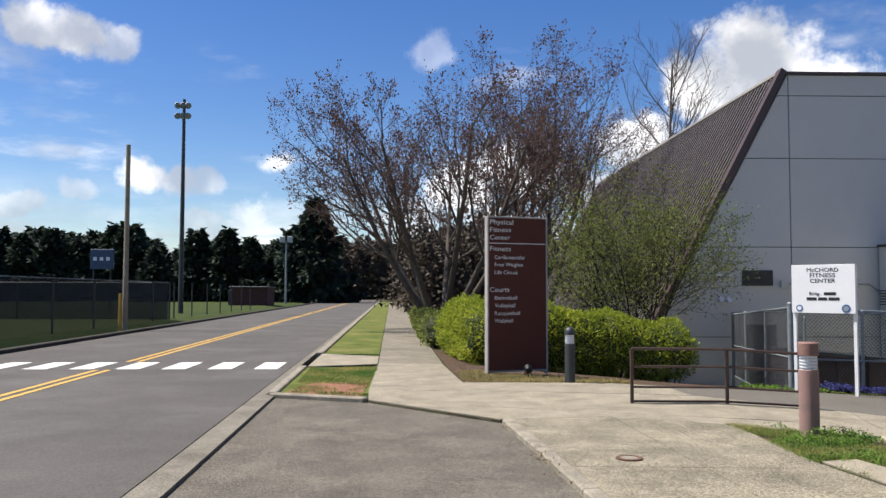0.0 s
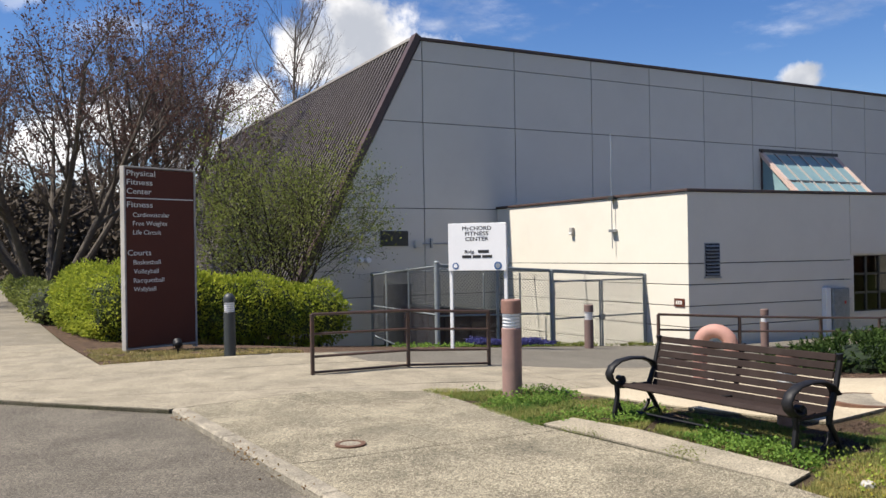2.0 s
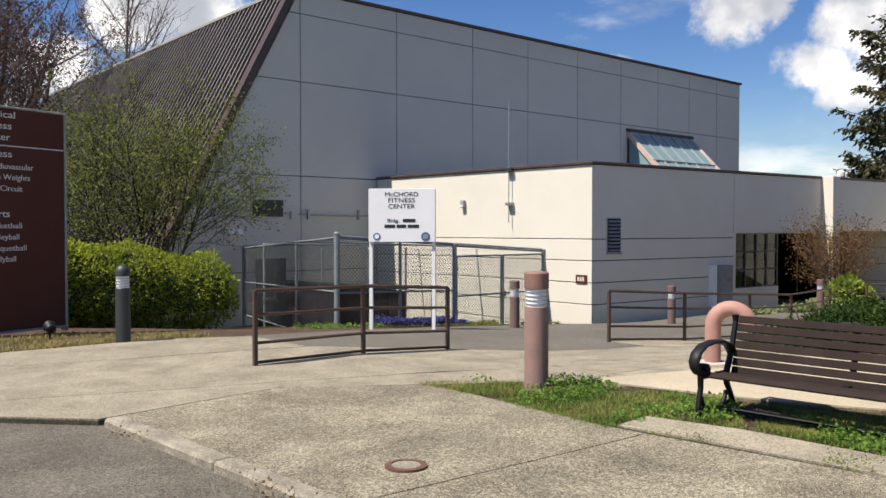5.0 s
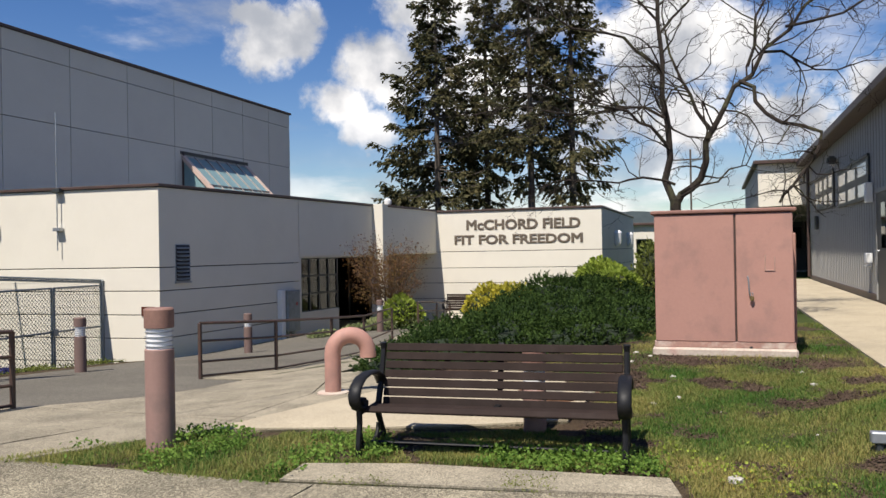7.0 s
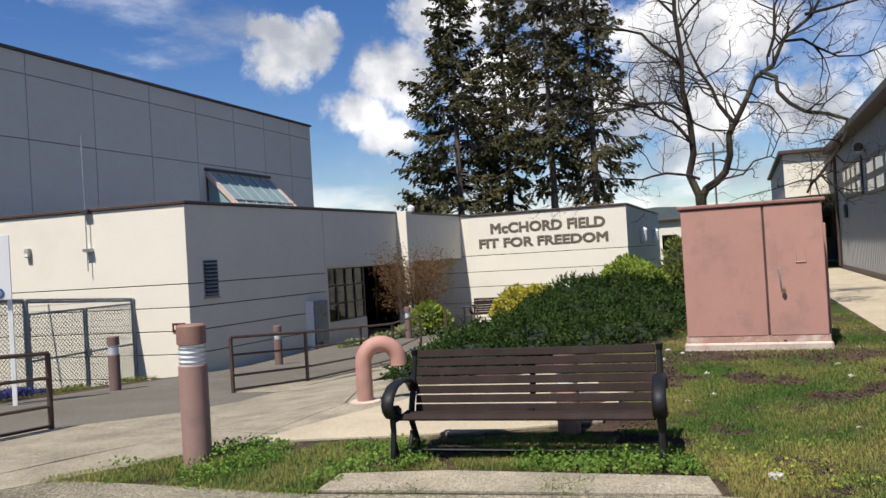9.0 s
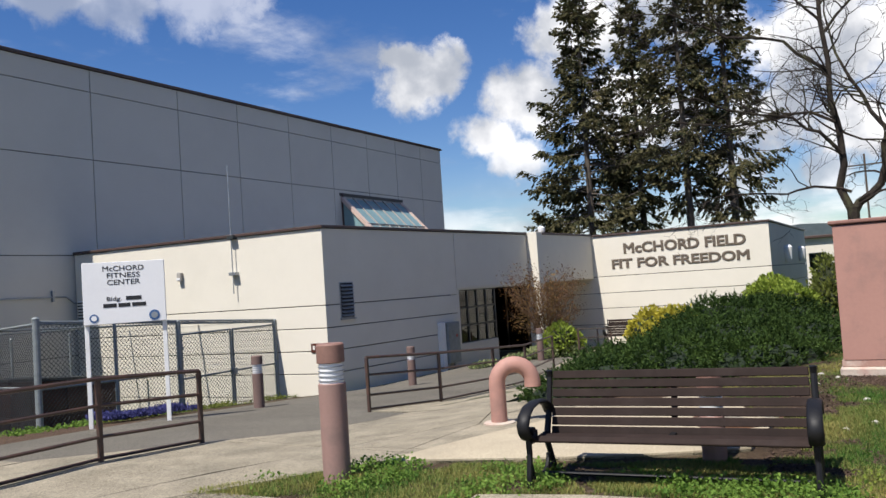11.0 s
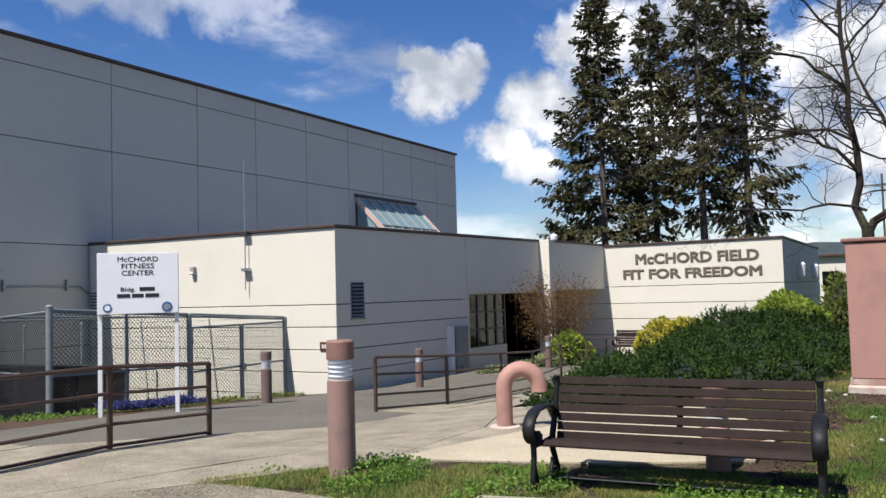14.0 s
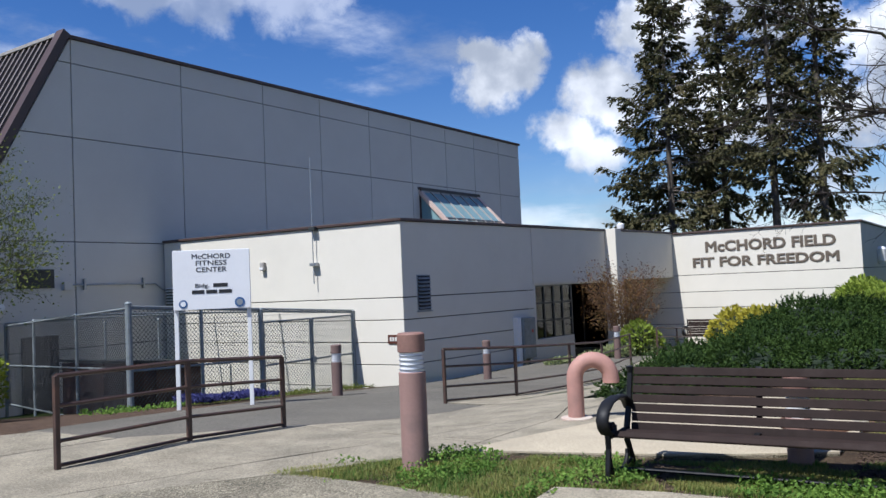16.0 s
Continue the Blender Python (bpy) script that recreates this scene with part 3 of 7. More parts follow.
for x0, x1, y0, y1 in ((-2.22, -1.93, -40, 12.75), (-2.22, -2.08, 12.75, 150)):
    gutter = strip("gutter", x0, x1, y0, y1, 0.016, GUTTER, 0.15, 0.6 if y1 < 20 else 6)
    tagged(gutter, "grimy concrete gutter strip along the road edge", "gutter", kind="structure")


def kerb_run(name, pts, width, height, label, group, material=None):
    """A kerb of butted stones following a line of points; each stone is a piece of it."""
    top = thing(name, Matrix.Identity(4), label, "kerb", group, "structure")
    side = width / 2
    run = []
    for (ax, ay), (bx, by) in zip(pts, pts[1:]):
        d = math.hypot(bx - ax, by - ay)
        n = max(1, round(d / 1.5))
        run += [((ax + (bx - ax) * k / n, ay + (by - ay) * k / n), (ax + (bx - ax) * (k + 1) / n, ay + (by - ay) * (k + 1) / n)) for k in range(n)]
    for (ax, ay), (bx, by) in run:
        d = math.hypot(bx - ax, by - ay)
        ux, uy = (bx - ax) / d, (by - ay) / d
        za, zb = gz(ax, ay), gz(bx, by)
        bm = box(0.003, d - 0.003, -side, side, -0.2, height, 0.018)
        for v in bm.verts:
            k = v.co.x / d
            wob = 0.006 * noise.noise((ax + v.co.x * 3, ay, v.co.z * 4))
            v.co = (ax + ux * v.co.x - uy * (v.co.y + wob), ay + uy * v.co.x + ux * (v.co.y + wob), v.co.z + za + (zb - za) * k)
        part("kerb_stone", bm, material or KERB, top)
    return top


kerb_run("kerb", [skew(-1.99, 12.8), skew(-1.99, 17.3)], 0.15, 0.05, "pale concrete roadside kerb with worn edge", "road kerbs")
kerb_run("kerb", [skew(-1.97, 20.9), skew(-1.97, 120)], 0.2, 0.06, "pale concrete roadside kerb with worn edge", "road kerbs")
# far kerb: its shadow is in the dark colour of the stones
kerb_run("kerb", [skew(-9.98, -20), skew(-9.98, 130)], 0.24, 0.12, "weathered kerb along the grass verge, coloured dark for its shadow", "road kerbs", DARKKERB)
kerb_run("kerb", [(-1.9, 12.72), (-0.42, 12.14)], 0.17, 0.05, "pale concrete kerb closing the grass verge", "road kerbs")
kerb_run("kerb", [(1.45, 10.16), (1.58, 8.6), (1.74, 6.6), (2.12, 2.6), (2.5, -4)], 0.15, 0.045, "chipped concrete kerb between driveway and plaza", "road kerbs")


# pavements: slabs with open joints
def slabs(name, label, polys, lines, dz, material, gap=0.006, fine=0.9):
    """Paving: convex polygons cut by joint lines (a, b, c: a*x + b*y = c); each slab is a piece of it."""
    top = thing(name, Matrix.Identity(4), label, "pavement", kind="structure")
    for poly in polys:
        drape("joint_fill", poly, dz - 0.014, MOSS, min(1.2, fine * 1.3), 0.08, top)
        pieces = [poly]
        for a, b, c in lines:
            h = math.hypot(a, b)
            cut = []
            for p in pieces:
                for s in (1, -1):
                    q = clip(p, s * a / h, s * b / h, s * c / h + gap)
                    if len(q) > 2:
                        xs, ys = [v[0] for v in q], [v[1] for v in q]
                        if (max(xs) - min(xs)) * (max(ys) - min(ys)) > 0.02:
                            cut.append(q)
            pieces = cut
        for p in pieces:
            drape("slab", p, dz, material, fine, 0.1, top)
    return top


slabs("plaza_pavement", "exposed aggregate concrete plaza with grassy joints",
      [[(1.42, 10.20), (1.66, 8.6), (1.82, 6.6), (2.2, 2.6), (4.1, 1.8), (4.28, 5.22), (4.1, 6.9), (4.02, 7.6), (4.06, 9.67), (3.02, 10.43)]],
      [(0.05, 1, 7.55), (0.0, 1, 4.6), (1, 0.05, 3.3)], 0.032, EXPOSED, fine=0.35)
slabs("walk_pavement", "old grey concrete walkway slabs with cracked joints",
      [[(-0.38, 12.05), (1.36, 10.22), (3.0, 10.45), (4.06, 9.7), (5.1, 8.86), (7.1, 8.95), (9.2, 9.7), (9.3, 11.12), (8.2, 11.0), (7.2, 11.18), (6.0, 11.83), (4.6, 12.5), (1.4, 13.2), (-0.45, 13.2)],
       [(5.1, 8.85), (6.1, 8.57), (7.2, 8.29), (7.1, 8.94)], [(7.11, 8.94), (7.21, 8.29), (8.3, 8.3), (9.1, 9.0), (9.2, 9.68)],
       [(-0.45, 13.21), (1.4, 13.21), (4.5, 12.54), (4.45, 13.9), (3.5, 14.4), (1.1, 14.3), (0.84, 18.1), (-0.55, 18.1)],
       [(9.22, 9.7), (12.5, 9.9), (24, 12.2), (24.2, 13.6), (12.6, 11.7), (9.42, 11.88)]],
      [(0.35, 1, 11.75), (0.12, 1, 13.2), (0, 1, 16.0), (1, -0.2, 3.9), (1, -0.35, 2.4), (1, 0, 9.9), (1, 0, 12.6), (1, 0, 15.6), (1, 0, 18.6), (1, 0, 21.4)], 0.03, CONCRETE)
slabs("sidewalk", "long straight concrete sidewalk beside the grass verge",
      [[skew(-0.44, 18.12), skew(0.96, 18.12), skew(0.96, 120), skew(-0.44, 120)]],
      [(0, 1, 18 + 2.4 * k) for k in range(1, 30)], 0.03, WORNWALK)
slabs("kerb_ramp", "short concrete crossing slab through the verge", [[skew(-1.9, 17.35), skew(-0.46, 17.9), skew(-0.46, 20.0), skew(-1.9, 20.85)]], [], 0.028, CONCRETE)
slabs("bench_pad", "pale newer concrete pad behind the bench",
      [[(5.12, 8.8), (5.43, 7.6), (5.70, 6.7), (5.90, 6.12), (6.6, 6.05), (8.3, 7.0), (8.3, 8.27), (7.2, 8.27), (6.1, 8.55)]], [], 0.04, PALE, fine=0.25)
slabs("edging_strip", "narrow cracked concrete strip at the grass edge",
      [[(4.08, 7.6), (4.16, 6.9), (4.30, 5.22), (4.60, 5.3), (4.54, 6.9), (4.4, 7.6)]], [], 0.036, CONCRETE)
slabs("side_walkway", "sunlit concrete walkway along the ribbed building",
      [[(4.24, 2.1), (29.2, 2.1), (29.2, 3.74), (4.24, 3.56)]], [(1, 0, 4.24 + 1.9 * k) for k in range(1, 14)], 0.03, PALE)
path = drape("asphalt_path", [(4.5, 12.62), (6.0, 11.86), (7.2, 11.21), (8.2, 11.03), (9.32, 11.15), (9.42, 11.92), (12.6, 11.73), (24, 13.65), (24.4, 15.6), (15.2, 16.4), (9.2, 15.6), (4.45, 14.1)], 0.018, ASPHALT, 1.0)
tagged(path, "grey asphalt path sloping down to the entrance", "path", kind="structure")
court = drape("entrance_court", [(24.02, 12.6), (30.6, 11.8), (30.6, 20.4), (24.4, 20.4)], 0.016, CONCRETE, 1.5)
tagged(court, "shaded concrete paving in the entrance court", "pavement", kind="structure")
for nm, poly, mt, lb in (("mulch_bed", [(0.9, 18.3), (1.15, 14.4), (3.5, 14.5), (4.45, 14.15), (8.8, 15.6), (8.6, 25.1), (-0.2, 45)], MULCH, "bark mulch planting bed below the hedge"),
                         ("mulch_bed", [(8.85, 15.6), (14.9, 16.45), (14.9, 18.3), (9.1, 18.3)], LAWN, "weedy soil strip in front of the fence"),
                         ("mulch_bed", [(8.4, 7.0), (12, 5.6), (24, 6.5), (24, 12.4), (11.5, 9.45), (8.3, 8.6)], MULCH, "bark mulch bed under the juniper"),
                         ("lawn_bank", [(4.25, 5.32), (4.05, 3.40), (8.9, 3.5), (12.5, 3.55), (12, 5.5), (8.4, 6.9), (6.6, 6.3), (5.95, 6.25), (5.7, 6.8), (5.5, 7.5), (4.56, 7.4), (4.56, 5.34)], LAWN, "patchy lawn with bare mulch and weeds"),
                         ("weed_strip", [(4.1, 9.68), (4.06, 7.64), (4.42, 7.6), (4.56, 6.9), (5.55, 7.35), (5.15, 8.8)], LAWN, "weedy strip between plaza and pad"),
                         ("cabinet_soil", [(7.55, 4.0), (8.45, 3.85), (8.45, 6.3), (7.7, 5.75)], MULCH, "bare mulch strip in front of the cabinet"),
                         ("cinder_patch", [(-1.75, 12.95), (-0.52, 12.5), (-0.52, 14.2), (-1.0, 14.5), (-1.5, 14.2)], REDSOIL, "patch of red cinder in the verge")):
    tagged(drape(nm, poly, {"cinder_patch": 0.022, "cabinet_soil": 0.012}.get(nm, 0.006), mt, 0.28 if nm == "lawn_bank" else 0.7, 0.04), lb, "planting bed", kind="structure")


for y0, y1 in ((12.9, 17.3), (20.9, 120)):
    tagged(strip("verge", -1.9, -0.46, y0, y1, 0.012, VERGE, 0.1, 1.2), "mown grass verge between kerb and sidewalk", "verge", kind="structure")


# ---- gymnasium ----
def gymnasium():
    g = thing("gymnasium", Matrix.Identity(4), "large windowless grey stucco gymnasium with steep brown ribbed roof", "building")
    Y, Z0, Z1 = 25.24, -1.45, 8.42
    edge = ((11.74, 8.5), (6.5, -1.45))
    # core behind the panels
    part("core_wall", prism([(6.5, Z0), (36.22, Z0), (36.22, Z1 - .05), (11.78, Z1 - .05)], Y + 0.05, 52, "y"), JOINT, g)
    cols = (4, 11.88, 15.42, 18.74, 21.5, 24.3, 27.02, 29.6, 31.97, 34.24, 36.28)
    rows = (Z0, 0.2, 2.99, 5.77, 7.76, Z1)
    sx, sz = edge[0][0] - edge[1][0], edge[0][1] - edge[1][1]
    for i in range(len(cols) - 1):
        for j in range(len(rows) - 1):
            x0, x1, z0, z1 = cols[i] + .014, cols[i + 1] - .014, rows[j] + .012, rows[j + 1] - .012
            p = clip([(x0, z0), (x1, z0), (x1, z1), (x0, z1)], sz, -sx, sz * (edge[1][0] + .16) - sx * edge[1][1])
            if len(p) > 2:
                part("wall_panel", prism(p, Y, Y + 0.06, "y", bevel=0.006), GYM, g)
    # east face
    for j in range(len(rows) - 1):
        for k in range(6):
            part("wall_panel", box(36.22, 36.28, Y + .02 + 4.2 * k, Y + 4.19 + 4.2 * k, rows[j] + .012, rows[j + 1] - .012), GYM, g)
    part("parapet_cap", box(11.62, 36.38, Y - 0.06, Y + 0.3, Z1, Z1 + 0.1, 0.012), BROWN, g, "dark brown metal parapet cap")
    part("parapet_cap", box(36.12, 36.38, Y + 0.3, 52, Z1, Z1 + 0.1, 0.012), BROWN, g)
    part("flat_roof", box(11.7, 36.2, Y + 0.1, 51.9, Z1 - .04, Z1 + 0.02), JOINT, g)
    # ribbed slope facing the road
    L = math.hypot(sx, sz)
    nx, nz = -sz / L, sx / L
    bm = bmesh.new()
    ring = []
    y = Y + 0.25
    while y < 52:
        for dy, h in ((0, 0), (0.025, 0.08), (0.085, 0.08), (0.11, 0)):
            ring.append((y + dy, h))
        y += 0.3
    # strips on the rib tops, light-and-dark contrast painted by a paler colour
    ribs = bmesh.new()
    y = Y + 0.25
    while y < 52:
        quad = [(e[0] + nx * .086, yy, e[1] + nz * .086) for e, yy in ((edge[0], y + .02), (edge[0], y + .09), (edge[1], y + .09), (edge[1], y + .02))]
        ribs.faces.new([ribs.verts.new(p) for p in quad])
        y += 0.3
    part("roof_rib", ribs, RIBTOP, g, "standing ribs of the roof with light painted on their tops")
    va = [bm.verts.new((edge[0][0] + nx * h, yy, edge[0][1] + nz * h)) for yy, h in ring]
    vb = [bm.verts.new((edge[1][0] + nx * h, yy, edge[1][1] + nz * h)) for yy, h in ring]
    for k in range(len(ring) - 1):
        bm.faces.new((va[k], va[k + 1], vb[k + 1], vb[k]))
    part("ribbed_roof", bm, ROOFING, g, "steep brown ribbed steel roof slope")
    # rake trim down the slope and ridge flashing
    trim = bmesh.new()
    for a in (0,):
        w = 0.10
        q = [(edge[0][0] + nx * .1, edge[0][1] + nz * .1 + .08), (edge[1][0] + nx * .1, edge[1][1] + nz * .1), (edge[1][0] - nx * w, edge[1][1] - nz * w), (edge[0][0] - nx * w, edge[0][1] - nz * w + .06)]
        prism(q, Y - 0.09, Y + 0.26, "y", trim)
    part("rake_trim", trim, BROWN, g, "dark brown rake trim along the roof edge")
    part("ridge_flashing", box(11.6, 11.9, Y + 0.27, 52, Z1 + .05, Z1 + 0.15, 0.01), SIGNFRAME, g)

    def louver(x0, x1, z0, z1, n, dark, y=Y, name="louver"):
        f = part(name, box(x0, x1, y - 0.03, y + 0.02, z0, z1, 0.004), dark, g, "dark metal wall louver")
        for k in range(n):
            zz = z0 + (z1 - z0) * (k + .5) / n
            bm = box(x0 + .04, x1 - .04, y - 0.065, y - 0.032, zz - .02, zz + .014)
            part("blade", bm, dark, f)
    louver(10.31, 11.28, 1.79, 2.27, 8, DARKPOST)
    d = part("door", box(10.40, 11.36, Y - 0.03, Y + 0.03, -1.3, 0.58, 0.005), DARKDOOR, g, "dark grey steel service door")
    part("door_handle", tube([(11.24, Y - .03, -.4), (11.24, Y - .09, -.4), (11.12, Y - .09, -.4)], .012), GREYMETAL, d)
    for x, z in ((9.55, 2.1), (9.9, 2.1), (9.6, 1.35), (9.85, 1.33)):
        part("flood_light", turned([(0.03, 0), (0.075, 0.02), (0.09, 0.14), (0.075, 0.16)], 14), WHITEPAINT, g, "small white wall flood light").matrix_basis = pose(x, Y - .02, z, 80, 0, 0)
    part("junction_box", box(11.5, 11.72, Y - .12, Y, 1.72, 1.95, .008), GYM, g)
    part("conduit", tube([(11.72, Y - .05, 1.86), (14.3, Y - .05, 1.84), (14.55, Y - .05, 1.66), (14.98, Y - .05, 1.58)], .025), GREYMETAL, g, "grey conduit along the wall")
    for x in (12.1, 13.9):
        part("conduit_clamp", box(x - .03, x + .03, Y - .09, Y, 1.72, 2.02, .004), GREYMETAL, g)
    # skylight greenhouse
    s = part("skylight", box(27.36, 32.31, Y - .03, Y + .02, 5.5, 5.63), JOINT, g, "lean-to glazed skylight with pale sloping frame")
    ya, za, yb, zb = Y - .02, 5.5, Y - 2.45, 3.02
    for k in range(7):
        x = 27.52 + (32.14 - 27.52) * k / 6
        w = 0.11 if k in (0, 6) else 0.04
        part("rafter", prism([(ya, za), (ya, za - .2), (yb, zb - .2), (yb, zb)], x - w, x + w, "x"), PALEFRAME if k in (0, 6) else SIGNFRAME, s)
        if k < 6:
            x2 = 27.52 + (32.14 - 27.52) * (k + 1) / 6
            for m in range(2):
                f0, f1 = 0.02 + m * .5, 0.48 + m * .5
                p = raw("pane", [(x + .05, ya + (yb - ya) * f, za + (zb - za) * f - .05) for f in (f0,)] + [(x2 - .05, ya + (yb - ya) * f0, za + (zb - za) * f0 - .05), (x2 - .05, ya + (yb - ya) * f1, za + (zb - za) * f1 - .05), (x + .05, ya + (yb - ya) * f1, za + (zb - za) * f1 - .05)], [(0, 1, 2, 3)], TEALGLASS, s)
                p.visible_shadow = False
    for f in (0.5, 0.72, 0.98):
        yy, zz = ya + (yb - ya) * f, za + (zb - za) * f
        part("glazing_bar", box(27.52, 32.14, yy - .03, yy + .03, zz - .06, zz + .0), SIGNFRAME, s)
    p = raw("side_pane", [(27.49, ya, za - .05), (27.49, yb, zb - .05), (27.49, ya, zb - .05)], [(0, 1, 2)], TEALGLASS, s)
    part("corner_post", box(27.46, 27.54, ya - .06, ya + .02, 3.0, 5.6), BROWN, s)
    part("skylight_back", raw_bm([(27.56, ya + .015, 3), (32.11, ya + .015, 3), (32.11, ya + .015, 5.5), (27.56, ya + .015, 5.5)]), GREYMETAL, s)


def raw_bm(pts):
    bm = bmesh.new()
    bm.faces.new([bm.verts.new(p) for p in pts])
    return bm


gymnasium()


# ---- low annex ----
def annex():
    g = thing("annex", Matrix.Identity(4), "low cream stucco annex with brown parapet cap", "building")
    top, base = 3.0, -1.45
    rows = (base, -0.96, -0.42, 0.11, 0.65, 1.18, top)
    part("core_wall", prism([(15.07, 16.93), (20.5, 16.5), (20.5, 17.6), (23.0, 17.6), (23.0, 19.6), (25.2, 19.6), (25.2, 25.2), (14.68, 25.2)], base, top - .02, "z"), JOINT, g)
    side = new("annex_side")
    side.matrix_basis, side.parent = Matrix.Translation((15.01, 16.86, 0)) @ Matrix.Rotation(radians(2.8), 4, "Z") @ Matrix.Translation((-15.01, -16.86, 0)), g
    for j in range(6):
        part("wall_panel", box(15.01, 15.07, 16.86, 25.18, rows[j] + .011, rows[j + 1] - .011, .005), STUCCO, side)
    part("parapet_cap", box(14.96, 15.25, 16.8, 25.2, top, top + .07, .01), BROWN, side, "dark brown metal parapet cap")
    part("flat_roof", prism([(15.2, 17.1), (25.1, 16.3), (29.4, 15.8), (29.4, 25.2), (15.2, 25.2)], top - .06, top + .01), JOINT, g)
    # long face toward the path, in its own frame
    face = thing("annex_face", pose(15.01, 16.85, 0, 0, 0, -5.0), "cream stucco", "")
    face.parent = g
    for key in ("label", "category"):
        if key in face:
            del face[key]
    W0, W1, W2 = 5.62, 5.8, 7.9
    for j in range(6):
        part("wall_panel", box(0.0, W0 - .012, 0, 0.06, rows[j] + .011, rows[j + 1] - .011, .005), STUCCO, face)
    part("fascia", box(W0 + .012, 10.05, 0, .35, 1.34, top - .01, .005), STUCCO, face)
    part("parapet_cap", box(-.05, 10.05, -.05, .3, top, top + .07, .01), BROWN, face)
    part("soffit", box(W0, 10.05, .05, 2.6, 1.30, 1.36), STUCCO, face)
    part("sill_wall", box(W0 + .01, W2, 0.06, .2, base, -.27, .005), STUCCO, face)
    part("window_jamb", box(W0 + .002, W1 - .05, 0.02, .3, -.27, 1.3, .005), STUCCO, face)
    w = part("window", box(W1 - .05, W2, .16, .2, -.27, -.2), DARKPOST, face, "dark framed window with small panes")
    for k in range(5):
        x = W1 + (W2 - W1) * k / 4
        part("mullion", box(x - .03, x + .03, .1, .17, -.27, 1.3), DARKPOST, w)
    for k in range(4):
        z = -.27 + 1.57 * k / 3
        part("muntin", box(W1, W2, .11, .165, z - .03, z + .03), DARKPOST, w)
    for k in range(4):
        for m in range(3):
            x0, x1 = W1 + (W2 - W1) * k / 4 + .03, W1 + (W2 - W1) * (k + 1) / 4 - .03
            z0, z1 = -.27 + 1.57 * m / 3 + .03, -.27 + 1.57 * (m + 1) / 3 - .03
            part("pane", box(x0, x1, .135, .14, z0, z1), WINDOWGLASS, w)
    part("room_back", box(W1, W2, .7, .75, base, 1.3), SHADEBLACK, w)
    # entry beyond the window, its deep shade put into the near-black wall colour
    part("entry_wall", box(W2, 10.05, 2.5, 2.6, base, 1.34), SHADEBLACK, face)
    d = part("door", box(W2 + .3, W2 + 1.2, 2.44, 2.5, base + .3, 1.0), DARKDOOR, face, "dark glazed entrance door")
    part("door_pane", box(W2 + .42, W2 + 1.08, 2.42, 2.43, base + .5, .85), WINDOWGLASS, d)
    # vent
    v = part("louver", box(.51, 1.0, -.02, .03, .84, 1.70, .004), GREYMETAL, face, "grey louvered wall vent")
    for k in range(9):
        z = .88 + k * .089
        bl = box(.54, .97, -.06, -.02, z, z + .012)
        for q in bl.verts:
            q.co.z += (q.co.y + .06) * 0.9
        part("blade", bl, GREYMETAL, v)
    part("vent_sill", box(.49, 1.02, -.05, .02, .80, .84), GREYMETAL, v)
    part("vent_dark", box(.53, .98, -.022, -.018, .86, 1.68), SHADEBLACK, v)
    # meter cabinet
    c = part("meter_cabinet", box(4.7, 5.3, -.22, 0, -.72, .42, .012), FENCEPOST, face, "grey electrical meter cabinet on conduit legs")
    part("cabinet_door", box(4.74, 5.26, -.235, -.22, -.66, .36, .004), FENCEPOST, c)
    part("side_trough", box(4.5, 4.68, -.16, 0, -1.2, .44, .01), WHITEPAINT, c)
    part("conduit", tube([(4.85, -.1, -1.3), (4.85, -.1, -.7)], .04), GREYMETAL, c)
    part("conduit", tube([(5.12, -.1, -1.3), (5.12, -.1, -.7)], .04), GREYMETAL, c)
    part("red_tag", box(5.08, 5.14, -.245, -.236, .0, .08), surface("red_tag_plastic", (0.5, 0.03, 0.02), rough=0.4, bump=0), c)
    # left face fittings
    l = part("louver", box(14.98, 15.03, 24.55, 25.1, 1.15, 1.7, .004), WHITEPAINT, side, "white louvered wall vent")
    for k in range(6):
        part("blade", box(14.94, 14.978, 24.58, 25.07, 1.2 + k * .085, 1.235 + k * .085), DARKPOST, l)
    wl = part("wall_light", box(14.9, 15.01, 21.19, 21.33, 2.02, 2.24, .015), SIGNFRAME, side, "small dull metal wall light")
    part("light_lens", box(14.885, 14.9, 21.2, 21.32, 2.04, 2.1, .004), LENS, wl)
    mast = part("mast", tube([(14.9, 19.47, 1.6), (14.9, 19.47, 4.8)], .014, 8), GREYMETAL, side, "thin grey antenna mast on the wall")
    part("mast_bracket", box(14.86, 15.0, 19.37, 19.57, 2.05, 2.13, .004), GREYMETAL, mast)
    part("mast_bracket", box(14.86, 15.1, 19.37, 19.57, 2.95, 3.04, .004), DARKPOST, mast)
    n = part("number_plate", box(14.985, 15.01, 16.98, 17.32, .09, .30, .003), SIGNBROWN, side, "small brown plate with pale marks")
    for k in range(3):
        part("mark", box(14.98, 14.986, 17.06 + k * .075, 17.11 + k * .075, .15, .245), CREAMTEXT, n)
    # pillar and canopy
    port = new("canopy_run")
    port.matrix_basis, port.parent = pose(25.0, 15.58, 0, 0, 0, -4.9), g
    p = part("pillar", box(0, .42, 0, .46, base, top + .06, .01), STUCCO, port, "cream stucco pillar end")
    part("canopy_fascia", box(.42, 4.48, .02, .3, 1.36, top - .03, .006), STUCCO, port)
    part("canopy_soffit", box(.2, 4.48, .3, 5.4, 1.36, 1.42), STUCCO, port)
    part("parapet_cap", box(.43, 4.44, -.02, .4, top - .03, top + .04, .01), BROWN, port)
    # wall coloured near-black to give the shade under the canopy
    part("back_wall", box(24, 29.4, 20.9, 21, base, 1.4), SHADEBLACK, g)
